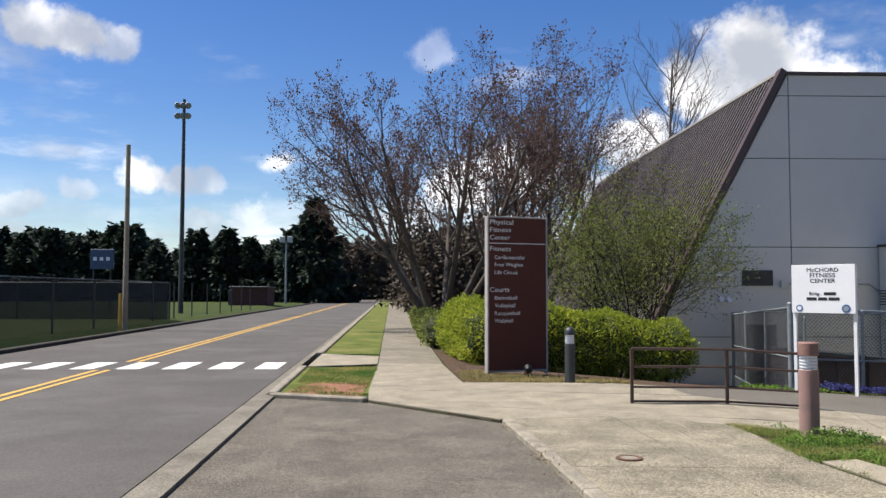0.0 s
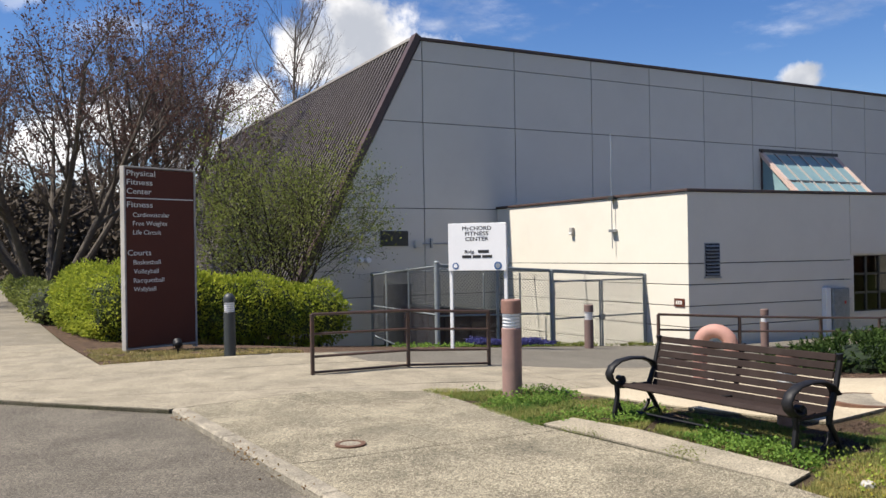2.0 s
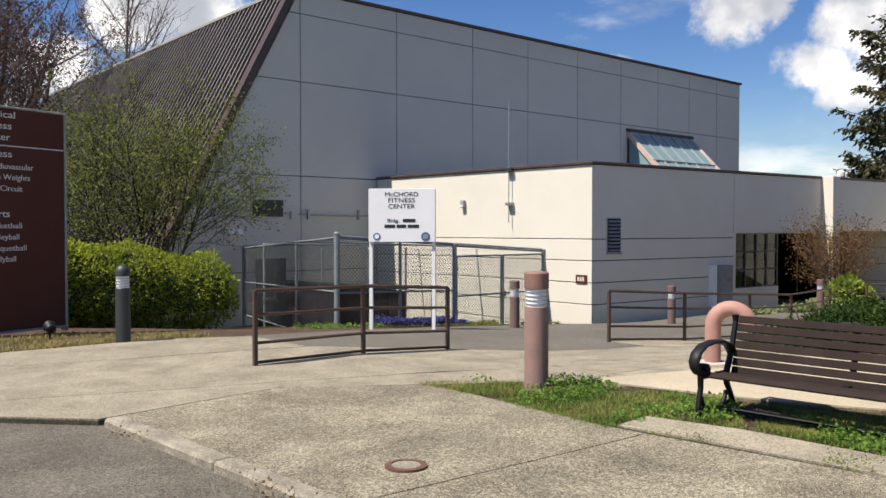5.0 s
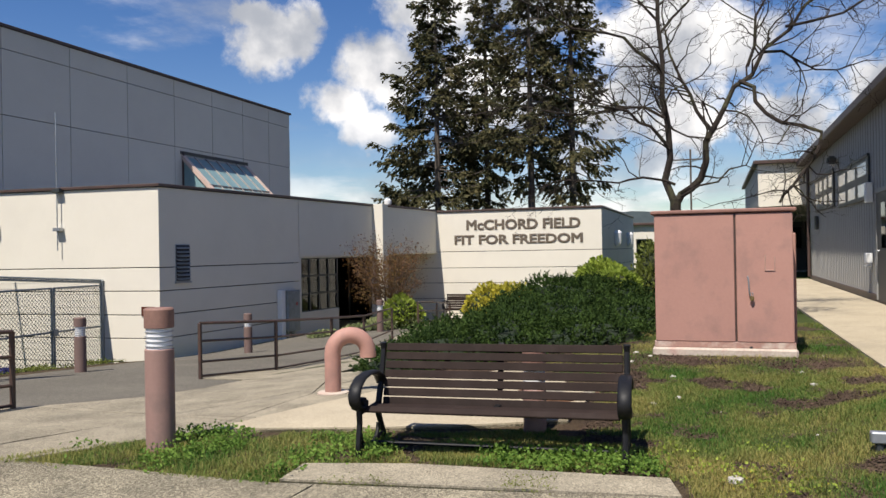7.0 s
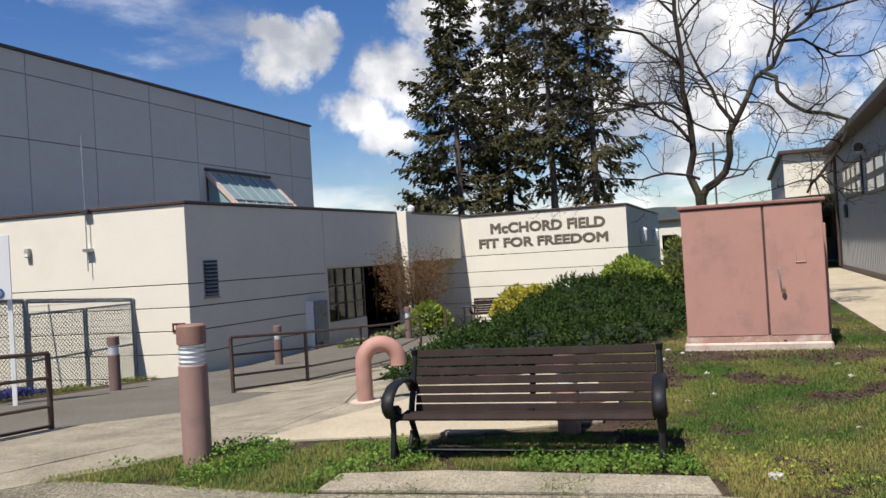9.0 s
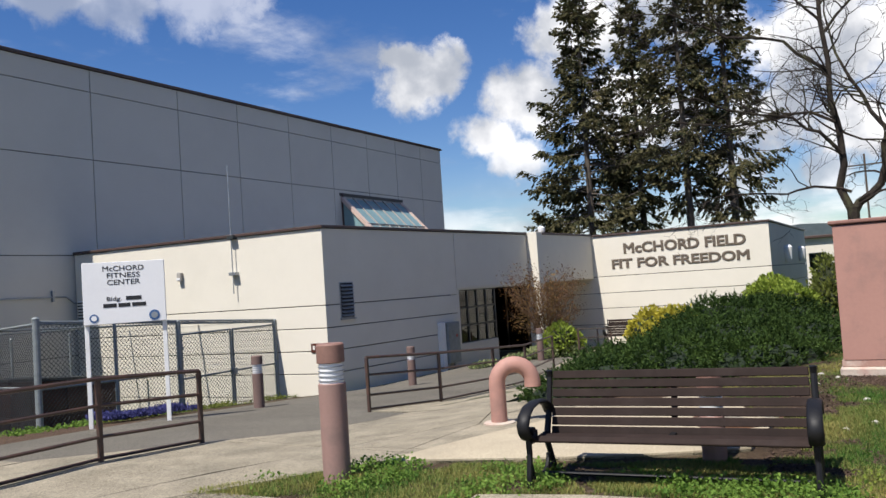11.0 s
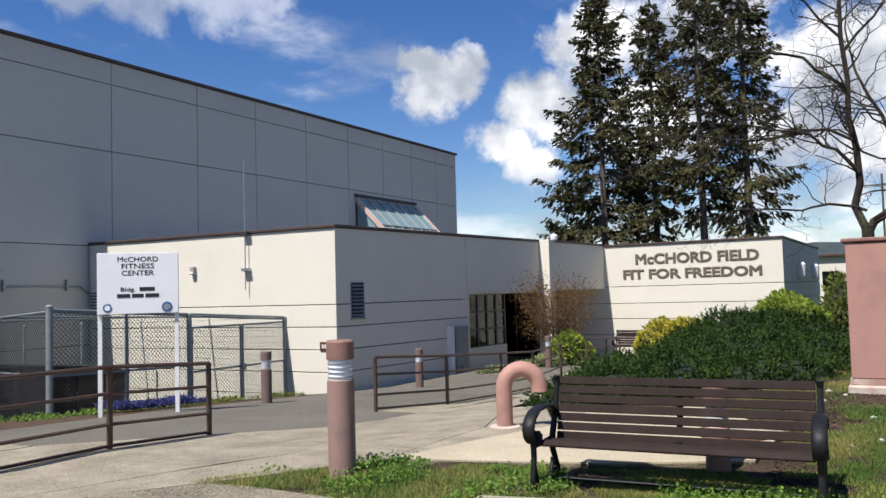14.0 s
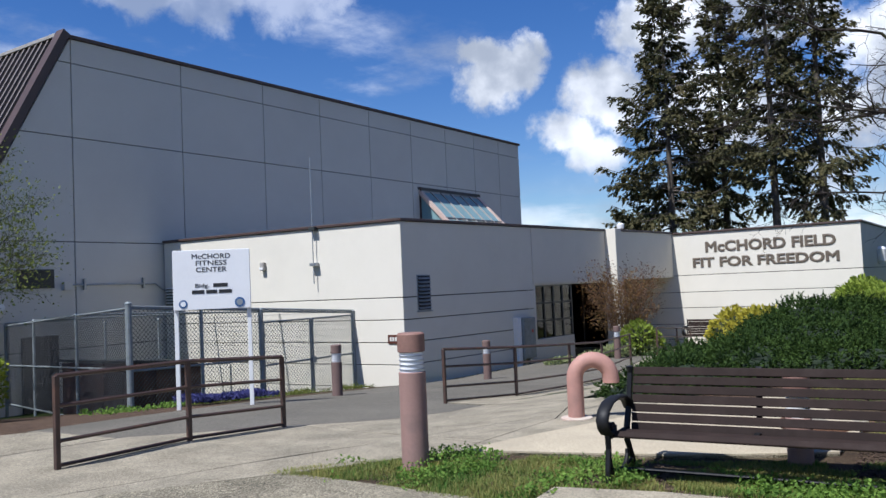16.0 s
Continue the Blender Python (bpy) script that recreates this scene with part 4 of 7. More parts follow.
    cam_ = part("security_camera", turned([(.06, 0), (.12, .05), (.13, .18), (.05, .24)], 12), WHITEPAINT, g, "small dome camera on the parapet")
    cam_.matrix_basis = pose(25.9, 15.75, top + .05)


annex()


# ---- lettered wall ----
def lettered_building():
    g = thing("lettered_building", Matrix.Identity(4), "cream stucco entrance building with bronze wall lettering", "building")
    top, base = 2.93, -1.45
    X, Y0, Y1 = 29.48, 8.9, 20.9
    rows = (base, -0.95, -0.38, 0.22, 0.79, 1.41, top)
    part("core_wall", box(X + .06, 41.5, Y0 + .06, 25, base, top - .02), JOINT, g)
    for j in range(6):
        part("wall_panel", box(X, X + .06, Y0, Y1, rows[j] + .011, rows[j + 1] - .011, .005), STUCCO, g)
        part("wall_panel", box(X + .06, 41.5, Y0, Y0 + .06, rows[j] + .011, rows[j + 1] - .011, .005), STUCCO, g)
    part("parapet_cap", box(X - .05, X + .3, Y0 - .05, 15.17, top, top + .07, .01), BROWN, g, "brown metal parapet cap")
    part("parapet_cap", box(X + .3, 41.55, Y0 - .05, Y0 + .3, top, top + .07, .01), BROWN, g)
    part("flat_roof", box(X + .1, 41.5, Y0 + .1, 25, top - .03, top + .02), JOINT, g)
    for text, y0, y1, z, h in (("McCHORD FIELD", 14.0, 9.66, 2.24, .37), ("FIT FOR FREEDOM", 14.48, 9.58, 1.70, .34)):
        line = lettering("letters", text, h, y0 - y1, .022, LETTER, None, Matrix.Identity(4), fat=0.038)
        bm = bmesh.new()
        bm.from_mesh(line.data)
        bpy.data.objects.remove(line)
        bmesh.ops.remove_doubles(bm, verts=bm.verts, dist=0.0005)
        seen, groups = set(), []
        for v in bm.verts:
            if v in seen:
                continue
            stack, isl = [v], []
            seen.add(v)
            while stack:
                q = stack.pop()
                isl.append(q)
                for e in q.link_edges:
                    o = e.other_vert(q)
                    if o not in seen:
                        seen.add(o)
                        stack.append(o)
            groups.append(isl)
        for isl in groups:
            index = {v: k for k, v in enumerate(isl)}
            faces = [tuple(index[v] for v in f.verts) for f in bm.faces if f.verts[0] in index]
            ob = raw("letter", [v.co[:] for v in isl], faces, LETTER, g)
            ob.matrix_basis = pose(X - .005, y0, z, 0, 0, -90)
        bm.free()
    # near-black backing paints the unlit inside behind the door panes
    d = part("entrance_door", box(X - .03, X - .004, 17.1, 20.7, base + .2, 1.25), SHADEBLACK, g, "dark glazed entrance doors under the canopy")
    for k in range(5):
        y = 17.1 + .9 * k
        part("mullion", box(X - .09, X - .031, y - .03, y + .03, base + .2, 1.25), DARKPOST, d)
        if k < 4:
            part("pane", box(X - .06, X - .05, y + .03, y + .87, base + .25, 1.2), WINDOWGLASS, d)
    part("door_head", box(X - .09, X - .031, 17.07, 20.73, 1.25, 1.31), DARKPOST, d)
    for x in (33.4, 38.3):
        l = part("wall_light", turned([(.09, -.1), (.15, .0), (.18, .45), (.09, .55)], 12), LENS, g, "white wall sconce light")
        l.matrix_basis = pose(x, Y0 - .12, 1.62)


lettered_building()


# ---- ribbed building along the walkway ----
def ribbed_building():
    g = thing("ribbed_building", Matrix.Identity(4), "long grey building with ribbed siding and dark eave", "building")
    Y, z0, z1 = 2.05, 0.2, 4.08
    X0, X1 = 8.0, 29.2
    part("core_wall", box(X0, X1, -9, Y - .05, z0, z1), SIDING, g)
    bm = bmesh.new()
    ring, x = [], X0
    while x < X1 - .3:
        ring += [(x, 0), (x + .02, .014), (x + .06, .014), (x + .08, 0)]
        x += .3
    ring.append((X1, 0))
    a = [bm.verts.new((xx, Y - .03 + h, .42)) for xx, h in ring]
    b = [bm.verts.new((xx, Y - .03 + h, z1)) for xx, h in ring]
    for k in range(len(ring) - 1):
        bm.faces.new((a[k], a[k + 1], b[k + 1], b[k]))
    part("ribbed_siding", bm, SIDING, g, "grey ribbed metal siding with pale streaks")
    part("base_trim", box(X0, X1, Y - .06, Y + .015, .2, .44, .005), RAIL, g)
    part("eave", box(X0, X1 + .3, Y - .2, Y + .35, z1, z1 + .16, .02), BROWN, g, "dark brown eave and gutter")
    part("roof", prism([(Y + .3, z1 + .14), (Y - 11, z1 + 2.2), (Y - 11, z1 + 2.3), (Y + .3, z1 + .22)], X0, X1 + .3, "x"), ROOFING, g)
    part("downpipe", tube([(28.9, Y + .06, .4), (28.9, Y + .06, z1)], .05, 8), BROWN, g)

    def window(x0, x1, za, zb, nx):
        w = part("window", box(x0, x1, Y - .02, Y + .03, za, zb, .004), DARKPOST, g, "dark framed window with pale panes")
        for i in range(nx):
            for j in range(2):
                a0, a1 = x0 + (x1 - x0) * i / nx + .19, x0 + (x1 - x0) * (i + 1) / nx - .19
                b0, b1 = za + (zb - za) * j / 2 + .085, za + (zb - za) * (j + 1) / 2 - .085
                part("pane", box(a0, a1, Y + .031, Y + .036, b0, b1), BLIND, w)
        part("sash_frame", box(x0 - .04, x1 + .04, Y, Y + .05, zb, zb + .06), DARKPOST, w)
    window(17.95, 22.2, 2.34, 3.2, 3)
    window(23.1, 27.2, 2.42, 3.36, 4)
    for x0, x1, lb in ((15.45, 17.2, "grey steel door with narrow pane"), (13.05, 14.4, "dark grey steel door")):
        d = part("door", box(x0 + .06, x1 - .06, Y - .04, Y + .02, .36, 2.4, .004), DARKDOOR, g, lb)
        for q in ((x0, x0 + .07), (x1 - .07, x1)):
            part("door_jamb", box(*q, Y - .03, Y + .04, .36, 2.46), SIDING, d)
        part("door_head", box(x0, x1, Y - .03, Y + .04, 2.4, 2.48), SIDING, d)
        part("door_handle", tube([(x1 - .25, Y + .02, 1.3), (x1 - .25, Y + .09, 1.3), (x1 - .4, Y + .09, 1.3)], .015), GREYMETAL, d)
    part("door_pane", box(16.3, 16.7, Y + .021, Y + .026, 1.35, 2.2), WINDOWGLASS, g)
    v = part("louver", box(13.9, 14.5, Y - .02, Y + .03, 2.52, 3.2, .004), DARKPOST, g, "dark wall louver above the door")
    for k in range(7):
        part("blade", box(13.95, 14.45, Y + .03, Y + .06, 2.56 + k * .09, 2.6 + k * .09), SIDING, v)
    for x, z in ((22.5, 3.56), (12.5, 3.42)):
        l = part("wall_light", box(x - .16, x + .16, Y + .03, Y + .24, z - .1, z + .11, .04, seg=2), DARKPOST, g, "dark bronze wall pack light")
        part("light_lens", box(x - .12, x + .12, Y + .06, Y + .2, z - .12, z - .1), LENS, l)
    for x, z0_, z1_ in ((17.75, 2.25, 2.65), (17.9, 1.05, 1.25), (17.95, .98, 1.0)):
        part("wall_box", box(x - .12, x + .12, Y, Y + .12, z0_, z1_, .01), WHITEPAINT, g, "white wall box beside the door")
    part("wall_box", box(26.7, 26.95, Y, Y + .1, 1.9, 2.3, .01), DARKPOST, g)


BLIND = surface("pale_blind_pane", (0.50, 0.51, 0.50), (0.38, 0.40, 0.40), 0.12, scale=0.8, fine=4, spread=0.8, bump=0)
ribbed_building()


def canopy_block():
    g = thing("canopy_block", Matrix.Identity(4), "cream gabled block with covered entry", "building")
    part("gable_wall", prism([(3.6, 2.75), (2.1, 2.8), (2.1, 4.3), (3.6, 4.2)], 29.5, 29.6, "x"), STUCCO, g)
    part("block_wall", box(29.6, 42, -6, 3.6, 2.75, 4.2), SIDING, g)
    part("block_roof", box(29.3, 42.2, -6, 3.75, 4.2, 4.33, .02), BROWN, g)
    part("entry_back", box(38, 38.1, -6, 3.6, .2, 2.8), SIDING, g)
    part("entry_side", box(29.6, 42, -2.2, -2.1, .2, 2.9), SIDING, g)
    d = part("door", box(37.94, 37.99, 1.2, 2.2, .36, 2.45), DARKDOOR, g, "dark door under the covered entry")
    part("door_pane", box(37.92, 37.935, 1.5, 1.9, 1.3, 2.2), WINDOWGLASS, d)
    for y in (3.45,):
        part("entry_post", box(29.6, 29.8, y - .1, y + .1, .2, 2.75), SIDING, g)


canopy_block()


# ---- planting tools ----
def branch_cloud(rng, start, way, length, radius, level, levels, out, tips, bend=0.25, lift=0.12, kids=(5, 5, 5), ratio=0.55, spread=(25, 60), first=0.35):
    """Grows one limb and its children. out takes (points, radii, level)."""
    n = max(3, 7 - level * 1)
    pts, radii, d, p = [start.copy()], [radius], way.normalized(), start.copy()
    end = radius * (0.35 if level < levels else 0.3)
    for k in range(1, n + 1):
        j = Vector((rng.gauss(0, 1), rng.gauss(0, 1), rng.gauss(0, 0.7))) * bend / n * (1.6 if level else .5)
        d = (d + j + Vector((0, 0, lift / n))).normalized()
        p = p + d * (length / n)
        pts.append(p.copy())
        radii.append(radius + (end - radius) * k / n)
    out.append((pts, radii, level))
    if level >= levels:
        tips.append((pts[-1], d))
        tips.append((pts[-2], d))
        return
    count = kids[min(level, len(kids) - 1)]
    for k in range(count):
        f = first + (1 - first) * (k + rng.random()) / count
        i = min(n - 1, int(f * n))
        q = pts[i].lerp(pts[i + 1], f * n - i)
        axis = (pts[i + 1] - pts[i]).normalized()
        side = axis.orthogonal().normalized()
        side.rotate(Matrix.Rotation(rng.uniform(0, 2 * math.pi), 3, axis))
        a = radians(rng.uniform(*spread))
        nd = (axis * math.cos(a) + side * math.sin(a)).normalized()
        r = max(.0035, radii[i] * rng.uniform(0.45, 0.62))
        branch_cloud(rng, q, nd, length * ratio * rng.uniform(0.75, 1.2) * (1.15 - 0.4 * f), r, level + 1, levels, out, tips, bend, lift, kids, ratio, spread, 0.2)


def limbs_mesh(limbs, sides=(9, 7, 5, 4, 3, 3)):
    verts, faces = [], []
    for pts, radii, level in limbs:
        s = sides[min(level, len(sides) - 1)]
        side, base = None, len(verts)
        for k, p in enumerate(pts):
            d = (pts[min(k + 1, len(pts) - 1)] - pts[max(k - 1, 0)]).normalized()
            if side is None:
                side = d.orthogonal().normalized()
            side = (side - d * side.dot(d)).normalized()
            up = d.cross(side)
            for j in range(s):
                a = 2 * math.pi * j / s
                verts.append(tuple(p + (side * math.cos(a) + up * math.sin(a)) * radii[k]))
        for k in range(len(pts) - 1):
            for j in range(s):
                faces.append((base + k * s + j, base + k * s + (j + 1) % s, base + (k + 1) * s + (j + 1) % s, base + (k + 1) * s + j))
    return verts, faces


def leaf_mesh(rng, places, size, droop=0.0, long=1.7, out_bias=None):
    """Small folded leaves, each an island of its own, at the given places."""
    verts, faces = [], []
    for p, d in places:
        s = size * rng.uniform(0.6, 1.35)
        a = Vector((rng.gauss(0, 1), rng.gauss(0, 1), rng.gauss(0, 1)))
        if d is not None:
            a = a * 0.6 + d
        a.z -= droop
        a.normalize()
        b = a.orthogonal().normalized()
        b.rotate(Matrix.Rotation(rng.uniform(0, 6.28), 3, a))
        c = a.cross(b)
        k = len(verts)
        verts += [tuple(p), tuple(p + a * s * long * .5 + b * s * .5 + c * s * .12), tuple(p + a * s * long), tuple(p + a * s * long * .5 - b * s * .5 + c * s * .12)]
        faces += [(k, k + 1, k + 2), (k, k + 2, k + 3)]
    return verts, faces


def bare_tree(name, m, label, seed, height, stems, trunk_r, levels=4, kids=(6, 6, 5, 4), bark=BARK, twig=TWIG, bud=None, bud_size=0.05, bud_n=1, ratio=0.55, spread=(20, 52), lean=0.25, trunk_h=0.0, bend=0.25, lift=0.2, leaf_out=0.0, first=0.35):
    """A leafless or budding tree of one or more stems."""
    rng = random.Random(seed)
    top = thing(name, m, label, "tree")
    limbs, tips = [], []
    if trunk_h:
        limbs.append(([Vector((0, 0, -0.3)), Vector((0, 0, trunk_h * .5)), Vector((0, 0, trunk_h))], [trunk_r * 1.3, trunk_r * 1.05, trunk_r], 0))
    for k in range(stems):
        a = 2 * math.pi * (k + rng.uniform(-.25, .25)) / max(1, stems)
        w = Vector((math.cos(a) * lean, math.sin(a) * lean, 1)) if stems > 1 else Vector((lean * .3, 0, 1))
        s = Vector((math.cos(a), math.sin(a), 0)) * trunk_r * (0.5 if stems > 1 else 0)
        s.z = trunk_h - 0.2
        branch_cloud(rng, s, w, height * rng.uniform(.72, .9), trunk_r * (0.75 if stems > 1 else 1), 0, levels, limbs, tips, bend, lift, kids, ratio, spread, first)
    thick = [q for q in limbs if q[2] <= 1]
    thin = [q for q in limbs if q[2] > 1]
    raw("trunk", *limbs_mesh(thick), bark, top)
    if thin:
        raw("branchwork", *limbs_mesh(thin), twig, top)
    if bud:
        pl = [(p + Vector((rng.gauss(0, .06), rng.gauss(0, .06), rng.gauss(0, .06))) * (1 + leaf_out), d) for p, d in tips for _ in range(bud_n)]
        raw("crown", *leaf_mesh(rng, pl, bud_size), bud, top)
    return top


def conifer(name, m, label, seed, height, radius, clear, needle=NEEDLE, dense=2.6, spray=0.36, group="", ragged=0.45, trunk_r=0.26, step=1.0, power=0.8, twigs=1.0):
    """A fir or spruce: straight trunk, uneven boughs that droop and lift at the tips, each with sprays of needles."""
    rng = random.Random(seed)
    top = thing(name, m, label, "tree", group)
    limbs = [([Vector((0, 0, -.4)), Vector((0, 0, height * .5)), Vector((0, 0, height * .97))], [trunk_r, trunk_r * .6, .02], 0)]
    verts, faces = [], []
    z = clear
    while z < height * .99:
        f = (z - clear) / (height - clear)
        reach = radius * min(1.0, (1 - f) * 1.35) ** power * (0.8 + 0.35 * noise.noise((seed * 3.7, z * .55, 0))) * min(1, .55 + f * 3) + .15
        for k in range(rng.randint(3, 5)):
            a = rng.uniform(0, 2 * math.pi)
            L = reach * rng.uniform(1 - ragged, 1.0) * (1.3 if rng.random() < .12 else 1)
            d = Vector((math.cos(a), math.sin(a), rng.uniform(-.35, .15) + .75 * f))
            p, pts = Vector((0, 0, z + rng.uniform(-.25, .25))), []
            n = 6
            for i in range(n + 1):
                pts.append(p.copy())
                d.z -= 0.10 if i < 3 else -.15
                p = p + d.normalized() * L / n
            limbs.append((pts, [.04 * (1 - i / (n + 1)) + .006 for i in range(n + 1)], 3))
            side = Vector((-math.sin(a), math.cos(a), 0))
            # side twigs, each hung with needle sprays
            for _ in range(int((2 + L * 2.6) * twigs)):
                t = rng.uniform(.15, 1.0) ** .75
                u = t * n
                j = min(n - 1, int(u))
                q = pts[j].lerp(pts[j + 1], u - j)
                out = (pts[j + 1] - pts[j]).normalized()
                e = (out * rng.uniform(.4, 1.2) + side * rng.uniform(-1.1, 1.1) + Vector((0, 0, rng.uniform(-.75, .1)))).normalized()
                R = (.30 + .34 * (1.15 - t) * min(L, 3.5)) * rng.uniform(.6, 1.15)
                for i in range(int(2 + dense * R * 3.4)):
                    w = rng.uniform(.05, 1.0)
                    b0 = q + e * R * w + Vector((0, 0, -.22 * R * w * w + rng.uniform(-.06, .03)))
                    ax = (e * .9 + side * rng.uniform(-.6, .6) + Vector((0, 0, rng.uniform(-.9, .15)))).normalized()
                    s = spray * rng.uniform(.5, 1.2)
                    b = ax.cross(Vector((rng.gauss(0, .8), rng.gauss(0, .8), 1))).normalized() * s * .25
                    h = len(verts)
                    verts += [tuple(b0), tuple(b0 + ax * s * .55 + b), tuple(b0 + ax * s), tuple(b0 + ax * s * .55 - b)]
                    faces.append((h, h + 1, h + 2, h + 3))
        z += (0.20 + 0.16 * (1 - f)) * step
    raw("trunk", *limbs_mesh(limbs, (8, 6, 5, 3)), BARK, top)
    raw("crown", verts, faces, needle, top)
    return top


def shrub(name, label, blobs, leaf, count, size, seed, core=None, spike=False, category="shrub", m=None, twigs=True):
    """A leafy mass over ellipsoids (x, y, z, rx, ry, rz): leaves on the uneven surface, twigs inside, and a lumpy heart
    coloured dark for the inner shade.
    """
    rng = random.Random(seed)
    x0, y0 = blobs[0][0], blobs[0][1]
    top = thing(name, pose(x0, y0, gz(x0, y0)), label, category)
    base = gz(x0, y0)
    total = sum(b[3] * b[4] + b[3] * b[5] + b[4] * b[5] for b in blobs)
    places = []
    for bx, by, bz, rx, ry, rz in blobs:
        for _ in range(int(count * (rx * ry + rx * rz + ry * rz) / total)):
            v = Vector((rng.gauss(0, 1), rng.gauss(0, 1), rng.gauss(0, 1))).normalized()
            lump = 1 + 0.20 * noise.noise((bx + v.x * 2.2, by + v.y * 2.2, bz + v.z * 2.2)) + 0.10 * noise.noise((bx + v.x * 6, by + v.y * 6, v.z * 6))
            k = lump * (1 - abs(rng.gauss(0, 0.13)))
            p = Vector((bx + v.x * rx * k, by + v.y * ry * k, bz + v.z * rz * k))
            if p.z < gz(p.x, p.y) + .02:
                continue
            inside = any(((p.x - o[0]) / o[3]) ** 2 + ((p.y - o[1]) / o[4]) ** 2 + ((p.z - o[2]) / o[5]) ** 2 < .55 for o in blobs)
            if inside:
                continue
            places.append((p - Vector((x0, y0, base)), Vector((v.x, v.y, v.z + (.5 if spike else .2)))))
    if spike:
        verts, faces = [], []
        for p, d in places:
            # a feathery plume: an arching shoot set with short needles on all sides
            d = (d.normalized() * .8 + Vector((rng.gauss(0, .45), rng.gauss(0, .45), rng.gauss(.15, .3)))).normalized()
            L = rng.uniform(.10, .30)
            for i in range(22):
                t = rng.random()
                q = p + d * L * t - Vector((0, 0, .22 * L * t * t))
                e = (d * .9 + Vector((rng.gauss(0, .6), rng.gauss(0, .6), rng.gauss(0, .6)))).normalized()
                s = size * rng.uniform(.6, 1.3) * (1.15 - .5 * t)
                b = e.orthogonal().normalized() * s * .14
                b.rotate(Matrix.Rotation(rng.uniform(0, 6.28), 3, e))
                h = len(verts)
                verts += [tuple(q - b), tuple(q + b), tuple(q + e * s * .6 + b * .9), tuple(q + e * s), tuple(q + e * s * .6 - b * .9)]
                faces.append((h, h + 1, h + 2, h + 3, h + 4))
        raw("foliage", verts, faces, leaf, top)
    else:
        raw("foliage", *leaf_mesh(rng, places, size), leaf, top)
    # solid lumps whose dark colour stands in for shade deep in the foliage
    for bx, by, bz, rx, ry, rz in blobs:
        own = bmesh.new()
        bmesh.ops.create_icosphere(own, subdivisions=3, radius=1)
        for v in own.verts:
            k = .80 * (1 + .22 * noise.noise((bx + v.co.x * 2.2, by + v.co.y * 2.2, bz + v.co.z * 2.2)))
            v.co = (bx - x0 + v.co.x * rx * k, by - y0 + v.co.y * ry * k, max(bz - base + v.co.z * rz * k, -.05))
        part("shade_heart", own, core or HEART, top)
    if twigs:
        limbs = []
        for bx, by, bz, rx, ry, rz in blobs:
            for _ in range(int(10 + rx * ry * 6)):
                a, r = rng.uniform(0, 6.28), rng.uniform(.1, .9)
                s = Vector((bx - x0 + math.cos(a) * rx * r * .5, by - y0 + math.sin(a) * ry * r * .5, 0))
                s.z = gz(s.x + x0, s.y + y0) - base - .03
                e = Vector((bx - x0 + math.cos(a) * rx * r, by - y0 + math.sin(a) * ry * r, bz - base + rz * .4))
                limbs.append(([s, s.lerp(e, .5) + Vector((rng.gauss(0, .04), rng.gauss(0, .04), 0)), e], [.013, .01, .005], 4))
        raw("stem_mass", *limbs_mesh(limbs), BARK, top)
    return top


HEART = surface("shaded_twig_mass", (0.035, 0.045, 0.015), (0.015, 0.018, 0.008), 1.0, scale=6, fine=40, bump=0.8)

# hedge along the sidewalk and behind the brown sign
HEDGE = []
for k in range(6):
    f = k / 5
    HEDGE.append((1.45 + 0.5 * f, 21.6 - 2.4 * f, 0.62 + .05 * math.sin(k * 2.1), .72, .85, .80 + .05 * math.sin(k * 1.7)))
for k in range(8):
    f = k / 7
    x, y = 2.6 + 3.5 * f, 18.9 + .4 * f
    HEDGE.append((x, y, gz(x, y) + .72 + .06 * math.sin(k * 1.9), .75, .7, .82 - .06 * f))
shrub("hedge", "clipped yellow-green hedge with new spring leaves", HEDGE, HEDGELEAF, 80000, 0.036, 3, core=surface("hedge_shade_heart", (0.055, 0.075, 0.018), (0.022, 0.030, 0.009), 1.0, scale=6, fine=40, bump=0.8), category="hedge")
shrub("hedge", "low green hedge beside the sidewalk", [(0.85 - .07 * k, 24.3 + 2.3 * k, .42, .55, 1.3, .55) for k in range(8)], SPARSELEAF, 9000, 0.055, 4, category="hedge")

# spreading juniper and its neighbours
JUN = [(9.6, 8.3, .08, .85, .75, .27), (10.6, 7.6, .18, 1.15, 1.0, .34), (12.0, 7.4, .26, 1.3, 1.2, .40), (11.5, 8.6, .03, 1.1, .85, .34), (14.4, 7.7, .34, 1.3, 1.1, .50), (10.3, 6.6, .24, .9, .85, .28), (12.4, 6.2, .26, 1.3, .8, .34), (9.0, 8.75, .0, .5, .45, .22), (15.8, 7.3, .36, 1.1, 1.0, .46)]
shrub("juniper", "dense dark green spreading juniper", JUN, JUNIPER, 11000, 0.052, 5, spike=True, core=surface("juniper_shade_heart", (0.012, 0.025, 0.008), (0.006, 0.012, 0.004), 1.0, fine=40, bump=0.8))
shrub("golden_shrub", "golden yellow leafed low shrub behind the juniper", [(17.9, 9.95, .1, .65, .6, .52), (17.3, 9.3, .2, .6, .6, .45)], GOLDLEAF, 4500, .06, 6)
shrub("lime_shrub", "bright lime green rounded shrub", [(20.5, 7.75, .55, .8, .65, .55), (19.8, 7.35, .45, .6, .6, .45)], LIMELEAF, 6000, .07, 7)
shrub("tall_shrub", "tall loose green shrub beside the cabinet", [(20.8, 6.5, .75, .5, .45, .85), (20.6, 6.7, .4, .5, .45, .6)], SPARSELEAF, 2600, .07, 8)
